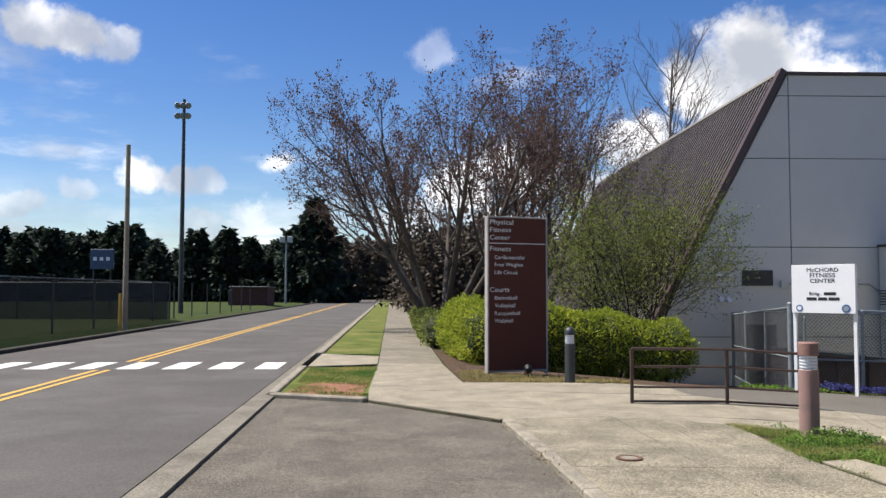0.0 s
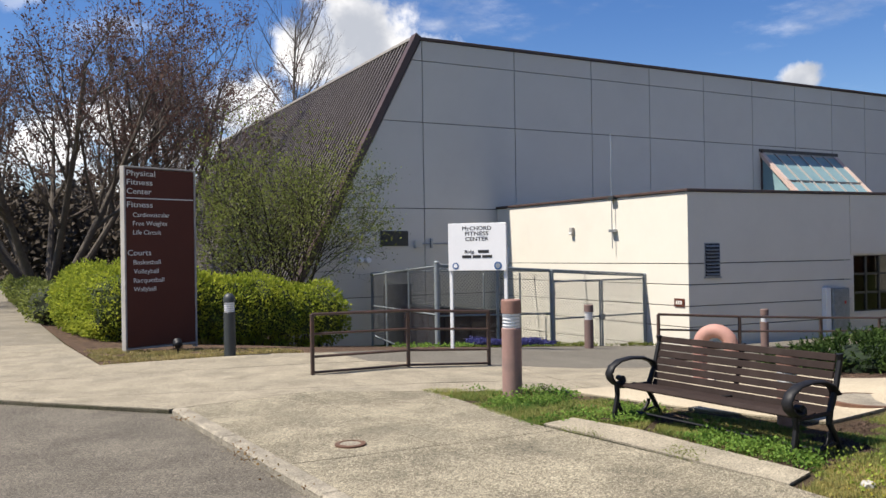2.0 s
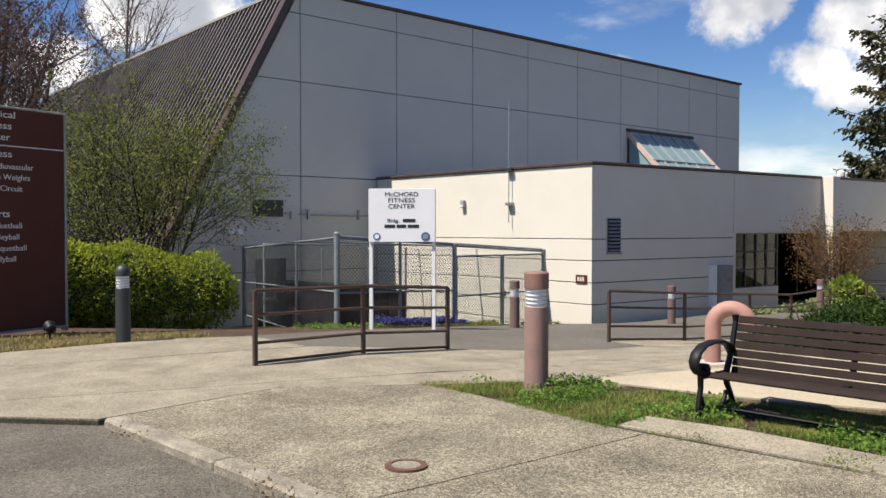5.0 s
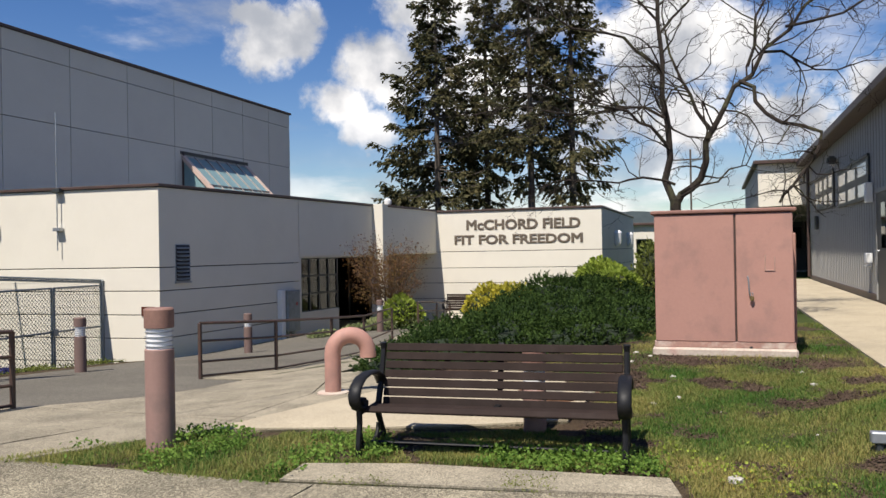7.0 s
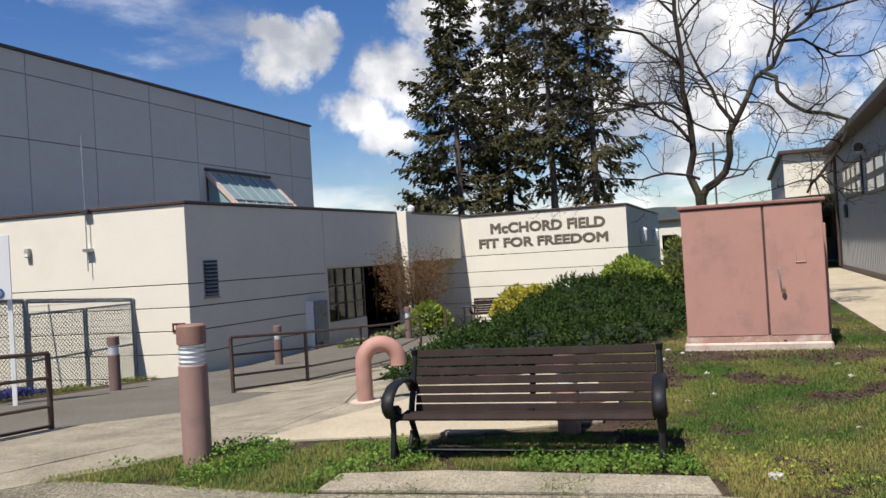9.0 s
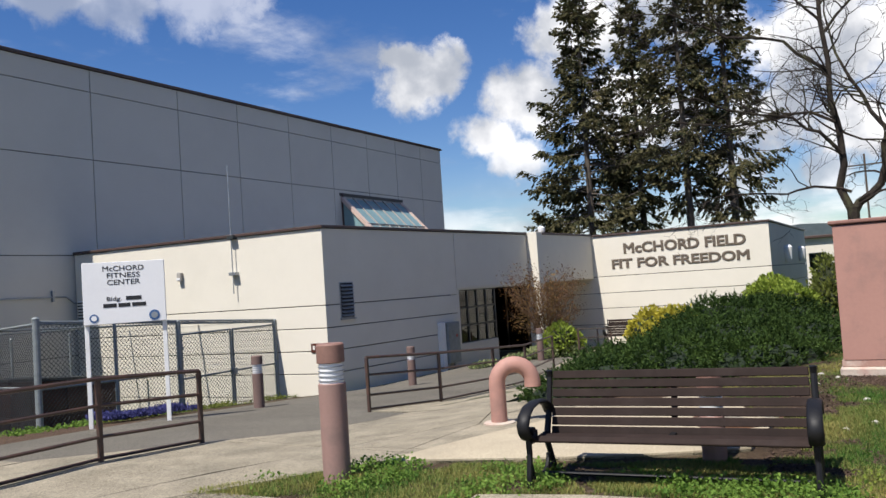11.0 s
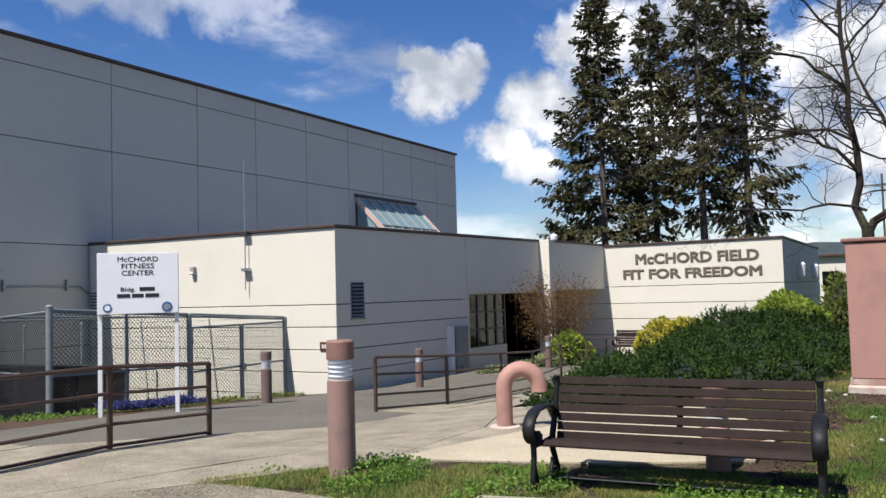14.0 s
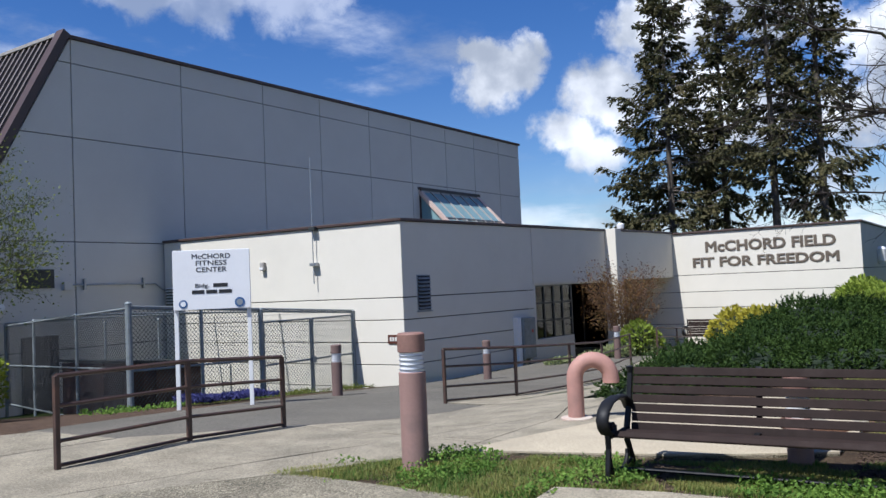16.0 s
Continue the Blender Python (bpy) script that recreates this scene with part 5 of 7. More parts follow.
shrub("green_shrub", "fresh yellow-green leafy shrub below the russet twigs", [(21.8, 13.75, -.35, .5, .45, .52), (22.2, 13.6, -.45, .45, .4, .42), (21.5, 13.95, -.55, .4, .35, .36)], LIMELEAF, 3000, .06, 9)
shrub("variegated_ivy", "pale variegated low ground cover by the entrance path", [(21.3, 14.1, -.78, .75, .5, .34), (20.3, 14.5, -.82, .7, .4, .24), (19.3, 14.9, -.84, .7, .4, .2), (21.9, 13.6, -.7, .5, .4, .36)], IVY, 5200, .055, 10)
bare_tree("russet_shrub", pose(22.2, 14.3, gz(22.2, 14.3)), "leggy russet shrub with thin arching twigs", 31, 2.9, 20, .026, 2, (9, 7, 4), bark=REDTWIG, twig=REDTWIG, bud=RUSSET, bud_size=.034, bud_n=2, lean=.34, ratio=.36, spread=(25, 65), leaf_out=.5)

# trees behind the hedge
bare_tree("budding_tree", pose(1.2, 33.5, 0), "multi-stemmed bare tree with red-brown spring buds", 11, 10.3, 9, .19, 4, (8, 6, 6, 5), bud=BUDS, bud_size=.058, bud_n=1, lean=.78, ratio=.48, spread=(22, 56), lift=.5, bend=.3)
bare_tree("budding_tree", pose(5.4, 36, -.3), "bare tree with red-brown spring buds", 12, 11.2, 5, .18, 4, (7, 6, 6, 4), bud=BUDS, bud_size=.058, bud_n=1, lean=.36, ratio=.46, spread=(22, 56), lift=.42, bend=.3)
bare_tree("budding_tree", pose(8.6, 44, -.6), "bare tree with red-brown spring buds beside the gymnasium", 15, 13.0, 5, .16, 4, (7, 6, 6, 4), bud=BUDS, bud_size=.056, bud_n=1, lean=.36, ratio=.45, spread=(22, 56), lift=.42, bend=.3)
bare_tree("thin_tree", pose(17.5, 57, 0), "slim grey leafless tree behind the roof", 13, 21, 1, .15, 4, (24, 11, 7, 4), lean=.1, ratio=.34, spread=(28, 55), lift=.6)
bare_tree("young_tree", pose(6.2, 22.2, gz(6.2, 22.2)), "slender multi-stemmed tree with sparse olive leaves", 14, 5.2, 9, .045, 3, (10, 8, 6), bark=MOSSBARK, twig=MOSSBARK, bud=SPARSELEAF, bud_size=.040, bud_n=2, lean=.42, ratio=.5, spread=(22, 62), leaf_out=1.5, bend=.4)


# bare tree behind the utility cabinet
def forked_tree(m, label, seed):
    """A low-forked tree: one upright stem, one sweeping aside, long level limbs and zigzag twigs. x runs along the limbs' main spread, y in depth."""
    rng = random.Random(seed)
    top = thing("bare_tree", m, label, "tree")
    main = [  # points (spread, depth, height), first and last radius
        (((0, 0, -.4), (0, 0, .9), (0, 0, 2.1)), .135, .115),
        (((0, 0, 2.0), (-.05, .1, 2.8), (-.16, .15, 3.9), (-.2, .2, 5.2), (-.1, .3, 6.6), (0, .3, 7.8)), .085, .02),
        (((0, 0, 2.0), (.25, -.1, 2.28), (.48, -.15, 2.7), (.62, -.2, 3.3), (.95, -.2, 3.95), (1.5, -.1, 4.6), (2.2, 0, 5.3), (3.2, .1, 6.1)), .09, .02),
        (((.6, -.2, 3.2), (.38, 0, 3.6), (.14, .1, 4.2), (.0, .5, 5.1), (.1, .9, 6.0)), .05, .012),
        (((1.05, -.2, 4.05), (1.2, -.5, 3.65), (1.5, -.8, 3.25), (2.05, -1.0, 3.06), (1.85, -1.1, 2.6), (1.5, -1.2, 2.2), (1.3, -1.2, 1.95)), .045, .025),
        (((0, 0, 2.35), (-.5, .2, 2.5), (-.9, .3, 2.42), (-1.6, .5, 2.5), (-2.3, .6, 2.35)), .032, .008),
        (((-.08, .1, 3.0), (-.4, 0, 3.35), (-.8, -.1, 3.6), (-1.4, -.3, 3.68), (-2.3, -.5, 4.0), (-3.1, -.6, 4.0)), .042, .008),
        (((-.12, .1, 3.5), (-.7, .4, 3.75), (-1.6, .8, 3.7), (-2.6, 1.1, 3.95), (-3.6, 1.3, 3.8)), .036, .008),
        (((-.18, .2, 4.4), (-.8, .1, 4.9), (-1.7, 0, 5.05), (-2.6, -.2, 5.5), (-3.5, -.2, 5.6)), .038, .008),
        (((-.2, .2, 5.2), (-.7, .3, 5.9), (-1.4, .4, 6.3), (-2.1, .5, 7.0)), .03, .008),
        (((-.1, .15, 3.45), (.2, -.1, 3.15), (.55, -.3, 3.1)), .026, .014),
        (((1.45, -.1, 4.55), (2.2, .3, 4.5), (3.0, .5, 4.35), (3.9, .7, 4.55)), .034, .008),
        (((1.9, 0, 5.0), (2.7, -.4, 5.1), (3.5, -.7, 5.45), (4.2, -.8, 5.5)), .034, .008),
        (((-.15, .2, 5.0), (.4, .5, 5.6), (.9, .7, 6.4), (1.1, .8, 7.2)), .034, .008),
        (((1.2, -.15, 4.3), (1.3, -.3, 5.1), (1.7, -.4, 6.0), (1.8, -.4, 6.9)), .036, .008),
        (((.1, -.05, 2.15), (.6, -.4, 2.35), (1.0, -.6, 2.6), (1.15, -.7, 3.0)), .026, .008),
    ]
    limbs, tips = [], []
    for k, (pts, r0, r1) in enumerate(main):
        pts = [Vector(p) for p in pts]
        fine = [pts[0]]
        for a, b in zip(pts, pts[1:]):
            mid = a.lerp(b, .5) + Vector((rng.gauss(0, .05), rng.gauss(0, .05), rng.gauss(0, .05))) * (1 if k else 0)
            fine += [mid, b]
        n = len(fine) - 1
        radii = [(r0 + (r1 - r0) * i / n) * .8 for i in range(n + 1)]
        limbs.append((fine, radii, 0 if r0 > .06 else 1))
        if not k:
            continue
        span = sum((b - a).length for a, b in zip(pts, pts[1:]))
        for _ in range(int(span * 5.2)):
            f = rng.uniform(.22, 1.0) * n
            i = min(n - 1, int(f))
            q, axis = fine[i].lerp(fine[i + 1], f - i), (fine[i + 1] - fine[i]).normalized()
            side = axis.orthogonal().normalized()
            side.rotate(Matrix.Rotation(rng.uniform(0, 6.28), 3, axis))
            a = radians(rng.uniform(35, 75))
            branch_cloud(rng, q, axis * math.cos(a) + side * math.sin(a), rng.uniform(.5, 1.4), max(.007, min(.018, radii[i] * .55)), 2, 4, limbs, tips, 1.3, .3, (4, 4, 4, 3), .55, (30, 70))
    raw("trunk", *limbs_mesh([q for q in limbs if q[2] <= 1]), MOSSBARK, top)
    raw("branchwork", *limbs_mesh([q for q in limbs if q[2] > 1]), MOSSBARK, top)


forked_tree(pose(14.1, 5.65, .15, 0, 0, -73), "wide leafless tree with mossy grey limbs", 29)

# firs behind the entrance
conifer("fir_tree", pose(46, 20.7, -1), "tall ragged fir with brownish green needles", 41, 20.5, 4.6, 2.6, dense=6.0, spray=.24, ragged=.5, twigs=2.3)
conifer("fir_tree", pose(47, 17.9, -1), "tall ragged fir with brownish green needles", 42, 19.0, 3.2, 5.4, dense=5.4, spray=.24, ragged=.6, step=1.05, twigs=2.3)
conifer("fir_tree", pose(45, 14.8, -1), "tall ragged fir with brownish green needles", 43, 21.0, 3.3, 6.0, dense=5.2, spray=.24, ragged=.6, step=1.08, twigs=2.3)
conifer("fir_tree", pose(46.5, 12.7, -1), "tall ragged fir with brownish green needles", 44, 21.5, 4.0, 5.6, dense=5.2, spray=.24, ragged=.6, step=1.05, twigs=2.3)

# dark conifer rows beyond the field
conifer("dark_conifer", pose(-14.2, 112, -.4), "broad dark conifer beside the road", 45, 14.6, 7.6, .3, FARNEEDLE, 1.8, 1.1, trunk_r=.3, step=1.6, power=1.0, ragged=.2, twigs=2.2)
row_a = conifer("dark_conifer", pose(-27, 116, -.4), "dark conifer in a row beyond the field", 46, 10.6, 4.2, .2, FARNEEDLE, 1.7, 1.1, "field conifer row", trunk_r=.2, step=1.6, power=.9, ragged=.25, twigs=2.0)
row_b = conifer("dark_conifer", pose(-31.5, 117, -.4), "dark conifer in a row beyond the field", 47, 10.8, 4.4, .2, FARNEEDLE, 1.7, 1.1, "field conifer row", trunk_r=.2, step=1.6, power=.9, ragged=.25, twigs=2.0)
rng = random.Random(5)
for k in range(78):
    src = row_a if k % 2 else row_b
    x = -20.5 - (k % 30 + rng.uniform(-.3, .3)) * 2.7
    s = rng.uniform(.8, 1.1) if k % 30 > 7 else rng.uniform(.72, .9)
    copy_thing(src, pose(x, (118 if k < 30 else 126 if k < 60 else 121) + rng.uniform(-3, 5), -.4, 0, 0, rng.uniform(0, 360)) @ Matrix.Scale(s, 4))


# ---- things of the forecourt ----
def bollard(m, label, height=1.07, r=0.108, body=BOLLARD, cap=BOLLCAP, group="light bollards", dome=False):
    b = thing("light_bollard", m, label, "bollard", group)
    h = height
    part("post", turned([(r + .004, -.06), (r, 0), (r, h - .30), (r - .006, h - .293)], 32), body, b, smooth=True)
    part("lens", turned([(r - .012, h - .293), (r - .012, h - .145)], 32), LENS, b, "clear ribbed lens", smooth=True)
    for k in range(4):
        z = h - .28 + k * .034
        part("louver_ring", turned([(r - .02, z), (r - .004, z + .006), (r - .004, z + .009), (r - .02, z + .014)], 28), GREYMETAL, b)
    top = [(r + .002, h - .14), (r + .002, h - .09)] + [(r * math.cos(a), h - .09 + .09 * math.sin(a)) for a in (.25, .55, .85, 1.15, 1.4)] if dome else [(r + .002, h - .14), (r + .002, h - .012), (r - .008, h)]
    part("cap", turned([(r - .006, h - .145)] + top, 32), cap, b, "rounded dark cap" if dome else "darker cap", smooth=True)
    return b


bollard(pose(4.56, 8.84, gz(4.56, 8.84)), "faded terracotta round light bollard with clear lens", 1.03, .103)
bollard(pose(5.66, 6.33, gz(5.66, 6.33)), "terracotta light bollard partly hidden behind the bench", .62, .086)
first = bollard(pose(10.07, 14.57, gz(10.07, 14.57)), "dull brown light bollard in front of the fence", .88, .09, BOLLDARK, BOLLDARK)
for x, y, lb in ((15.25, 14.75, "dull brown light bollard beside the annex wall"), (20.3, 13.75, "dull brown light bollard along the entrance path")):
    c = copy_thing(first, pose(x, y, gz(x, y)))
    tagged(c, lb)
bollard(pose(2.99, 14.45, gz(2.99, 14.45)), "dark green domed light bollard beside the hedge", 1.0, .09, DARKPOST, DARKPOST, "", True)


def hook_vent():
    t = thing("vent_hook", pose(7.08, 8.70, gz(7.08, 8.70) + .03), "terracotta painted gooseneck vent pipe on the pad", "vent pipe")
    r, R, h = .082, .178, .40
    d = Vector((0.5, -0.87, 0)).normalized()
    pts = [Vector((0, 0, 0)), Vector((0, 0, h * .5)), Vector((0, 0, h))]
    for k in range(1, 13):
        a = math.pi * k / 12 * 1.0
        pts.append(d * (R - R * math.cos(a)) + Vector((0, 0, h + R * math.sin(a))))
    pts.append(pts[-1] - Vector((0, 0, .05)))
    part("pipe", tube(pts, r, 20), PINK, t, smooth=True)
    part("base_flange", turned([(.16, -.03), (.16, .012), (.145, .02)], 24), PLINTH, t, "pale worn round base flange")


hook_vent()


def bench(m, label):
    """Park bench facing local -x, its length along y."""
    b = thing("park_bench", m, label, "bench")
    half = 0.96

    def sl(name, x, z, tilt, w, t=.02):
        bm = box(-t / 2, t / 2, -half + .03, half - .03, -w / 2, w / 2, .006)
        o = part(name, bm, SLAT, b)
        o.matrix_basis = pose(x, 0, z, 0, tilt, 0)
    for k in range(7):
        z = .414 + k * .0845
        sl("back_slat", .335 + (z - .45) * .20, z, 11.3, .075)
    for k, x in enumerate((-.02, .075, .165, .25)):
        sl("seat_slat", x, .445 - .022 * k if k else .43, 78 if k else 42, .078 if k else .058, .03)
    for y in (-half, half):
        s = part("end_frame", tube([(-.07, y, -.05), (-.075, y, .12), (-.045, y, .30), (-.05, y, .42), (.0, y, .445)], [.026, .022, .022, .024, .022], 8), IRON, b, "black cast iron scroll end frame")
        part("back_leg", tube([(.44, y, -.05), (.37, y, .14), (.30, y, .30), (.31, y, .42), (.375, y, .62), (.43, y, .90), (.425, y, .965)], [.024, .022, .024, .026, .024, .022, .028], 8), IRON, s)
        part("seat_rail", tube([(-.04, y, .40), (.12, y, .395), (.31, y, .40)], .022, 8), IRON, s)
        ring = [(.13 + .165 * math.cos(a), y, .21 + .165 * math.sin(a)) for a in (math.pi * (1.0 + k / 12 * 1.0) for k in range(13))]
        part("lower_arc", tube(ring, .017, 8), IRON, s)
        part("foot_brace", tube([(-.06, y, .10), (.05, y, .055), (.2, y, .06), (.39, y, .10)], .016, 8), IRON, s)
        arm = [(.385, y, .575), (.33, y, .66), (.23, y, .715), (.10, y, .73), (-.02, y, .71), (-.10, y, .65), (-.132, y, .57), (-.115, y, .50), (-.075, y, .45), (-.025, y, .44), (.01, y, .465), (.005, y, .505)]
        bm = bmesh.new()
        tube(arm, .022, 12, bm)
        o = part("arm", bm, IRON, s, "scrolled flat armrest", smooth=True)
        o.matrix_basis = Matrix.Translation((0, y, 0)) @ Matrix.Diagonal((1, 2.2, 1, 1)) @ Matrix.Translation((0, -y, 0))
        part("scroll_boss", tube([(-.01, y - .03, .505), (-.01, y + .03, .505)], .03, 12), IRON, s)
    part("stretcher", tube([(.16, -half, .07), (.16, half, .07)], .016, 8), IRON, b, "black iron stretcher bar")
    part("centre_strap", box(.0, .02, -.022, .022, -.02, .50, .004), IRON, b).matrix_basis = pose(.365, 0, .48, 0, 11.3, 0)
    part("seat_strap", box(-.03, .33, -.022, .022, .40, .413, .003), IRON, b)
    return b


bench(pose(4.80, 6.455, .045, 0, 0, 4.0) @ Matrix.Diagonal((1.13, .917, .745, 1)), "park bench with brown slats and black cast ends")
far_bench = bench(pose(28.3, 13.6, gz(28.3, 13.6) + .02), "brown slatted park bench by the lettered wall")


def railing(name, pts, label, group="pipe railings", top_h=.80, rails=(.80, .55, .26, .06)):
    """A pipe guard rail: square posts at the points, rails between."""
    r = thing(name, pose(pts[0][0], pts[0][1], gz(*pts[0])), label, "railing", group)
    o = Vector((pts[0][0], pts[0][1], gz(*pts[0])))
    g = [Vector((x, y, gz(x, y))) - o for x, y in pts]
    for p in g:
        part("post", box(p.x - .022, p.x + .022, p.y - .022, p.y + .022, p.z - .1, p.z + top_h, .004), RAIL, r)
    for h in rails:
        for a, b in zip(g, g[1:]):
            d = b - a
            part("rail", tube([a + Vector((0, 0, h)), b + Vector((0, 0, h))], .022 if h == top_h else .018, 6), RAIL, r)
    return r


railing("pipe_railing", [(3.36, 11.64), (4.74, 11.70), (6.05, 11.755)], "dark brown steel pipe railing beside the path")
railing("pipe_railing", [(9.39, 11.88), (10.9, 11.55), (13.2, 11.72), (15.4, 12.05), (18.2, 12.55)], "long dark brown steel pipe railing down the entrance path")
railing("pipe_railing", [(21.0, 12.9), (23.2, 13.1), (25.4, 13.4)], "dark brown steel pipe railing in the entrance court")


PINKTOP = surface("sun_bleached_terracotta", (0.47, 0.30, 0.24), (0.36, 0.22, 0.175), 0.75, scale=4, fine=40, spread=0.9, bump=0.1, stain=(0.20, 0.13, 0.11), stain_scale=3, stain_amount=0.5)


def utility_cabinet():
    c = thing("utility_cabinet", pose(8.50, 4.93, .32), "large faded terracotta steel utility cabinet on a pale base", "utility cabinet")
    y0, y1, d = -.665, .715, 1.0
    part("body", box(.03, d, y0 + .02, y1 - .02, .12, 1.45, .01), PINK, c)
    part("plinth", box(-.03, d + .04, y0 - .02, y1 + .02, -.14, .065, .02), PLINTH, c, "pale worn concrete plinth")
    part("skirt", box(.005, d, y0, y1, .065, .13, .006), PINKRUST, c)
    part("lid", box(-.02, d + .02, y0 - .02, y1 + .02, 1.455, 1.495, .01), CABLID, c, "dull red-brown overhanging lid")
    dl = part("door", box(0, .03, -.09, y1 - .015, .13, 1.445, .006), PINK, c)
    dr = part("door", box(0, .03, y0 + .015, -.11, .13, 1.445, .006), PINK, c)
    part("door_gap", box(.012, .034, -.111, -.089, .13, 1.445), RAIL, c)
    part("handle", tube([(.0, -.215, .80), (-.03, -.22, .79), (-.036, -.225, .72), (-.034, -.23, .63), (-.01, -.235, .60)], .0075, 8), GREYMETAL, dr, "bent steel pull handle", smooth=True)
    part("padlock", box(-.045, -.02, -.275, -.232, .55, .605, .01, seg=2), BRASS, dr, "small brass padlock")
    part("shackle", tube([(-.032, -.24, .60), (-.032, -.24, .635), (-.032, -.262, .635), (-.032, -.262, .60)], .005, 6), GREYMETAL, dr)
    for a, b in (((-.385, .86), (-.385, 1.02)), ((-.385, .86), (-.475, .86)), ((-.475, .86), (-.475, 1.0))):
        part("notice_rail", tube([(-.004, *a), (-.004, *b)], .006, 6), PINKTOP, dr, "bent wire notice holder")
    part("bolt_hole", tube([(.0, -.24, .07), (-.004, -.24, .07)], .018, 10), SHADEBLACK, c)
    part("side_box", box(d + .04, d + .3, y0 - .10, y0 + .3, 0, 1.25, .01), PINK, c)


utility_cabinet()


def brown_sign():
    a, b = Vector((1.68, 16.15, 0)), Vector((2.93, 16.56, 0))
    u = (b - a)
    w = u.length
    ang = math.degrees(math.atan2(u.y, u.x))
    z0 = 0.01
    s = thing("directory_sign", pose(a.x, a.y, z0, 0, 0, ang), "tall brown directory sign with pale lettering and metal frame", "sign")
    H = 3.08
    part("panel", box(.032, w - .032, .02, .13, .04, H - .04), SIGNBROWN, s)
    for x0, x1 in ((0, .032), (w - .032, w)):
        part("frame_post", box(x0, x1, 0, .15, -.05, H, .005), SIGNFRAME, s)
    part("frame_top", box(.032, w - .032, 0, .15, H - .03, H, .004), SIGNFRAME, s)
    part("frame_bottom", box(.032, w - .032, .0, .15, .0, .03, .004), SIGNFRAME, s)
    part("dividing_line", box(.045, w - .045, .012, .02, H - .545, H - .529), CREAMTEXT, s)

    def line(t, x, foot, h, wd):
        lettering("lettering", t, h, wd, .006, CREAMTEXT, s, pose(x, .02, H - foot))
    for t, foot, wd in (("Physical", .158, .505), ("Fitness", .311, .455), ("Center", .464, .435), ("Fitness", .689, .455), ("Courts", 1.50, .415)):
        line(t, .06, foot, .098, wd)
    for t, foot, wd in (("Cardiovascular", .85, .66), ("Free Weights", .995, .61), ("Life Circuit", 1.148, .50), ("Basketball", 1.652, .485), ("Volleyball", 1.805, .445), ("Racquetball", 1.957, .545), ("Wallyball", 2.105, .395)):
        line(t, .16, foot, .078, wd)
    lt = thing("spot_light", pose(2.38, 15.4, gz(2.38, 15.4) + .02), "small black ground spotlight aimed at the sign", "spotlight")
    part("stem", tube([(0, 0, -.05), (0, 0, .10)], .014, 8), IRON, lt)
    part("head", tube([(.0, -.06, .13), (0, -.04, .14), (0, .05, .19)], [.035, .06, .075], 16), IRON, lt, smooth=True)
    part("yoke", tube([(-.07, 0, .16), (-.07, 0, .09), (.07, 0, .09), (.07, 0, .16)], .008, 6), IRON, lt)


brown_sign()


def white_sign():
    a, b = Vector((7.346, 15.30, 0)), Vector((8.13, 14.50, 0))
    u = b - a
    w = u.length
    s = thing("white_sign", pose(a.x, a.y, 0, 0, 0, math.degrees(math.atan2(u.y, u.x))), "white painted information sign on two white posts", "sign")
    top, bot, base = 2.10, 1.21, -.55
    part("board", box(0, w, -.02, .03, bot, top, .004), SIGNWHITE, s)
    for x in (.0, w - .06):
        part("post", box(x, x + .06, .03, .09, base, top - .02, .004), WHITEPAINT, s)

    def line(t, top_, h, wd, x=None):
        lettering("lettering", t, h, wd, .004, BLACKTEXT, s, pose((w - wd) / 2 if x is None else x, -.02, top - top_ - h), fat=.009)
    line("McCHORD", .055, .075, .56)
    line("FITNESS", .155, .075, .45)
    line("CENTER", .255, .075, .45)
    line("Bldg.", .50, .06, .20, w / 2 - .24)
    part("mark", box(w / 2 + .02, w / 2 + .23, -.024, -.02, top - .56, top - .505), BLACKTEXT, s)
    for x0, x1 in ((-.29, -.11), (-.085, .075), (.10, .29)):
        part("mark", box(w / 2 + x0, w / 2 + x1, -.024, -.02, top - .655, top - .60), BLACKTEXT, s)
    for x, r, mt in ((.14, .062, BLUESEAL), (w - .16, .075, BLUESEAL)):
        d = part("round_seal", tube([(x, -.02, bot + .09), (x, -.026, bot + .09)], r, 24), mt, s, "round blue seal")
        part("seal_middle", tube([(x, -.027, bot + .09), (x, -.029, bot + .09)], r * .62, 20), SIGNWHITE if x < .5 else GREYMETAL, d)


BLUESEAL = surface("blue_seal_print", (0.06, 0.14, 0.30), (0.04, 0.10, 0.24), 0.4, bump=0)
white_sign()


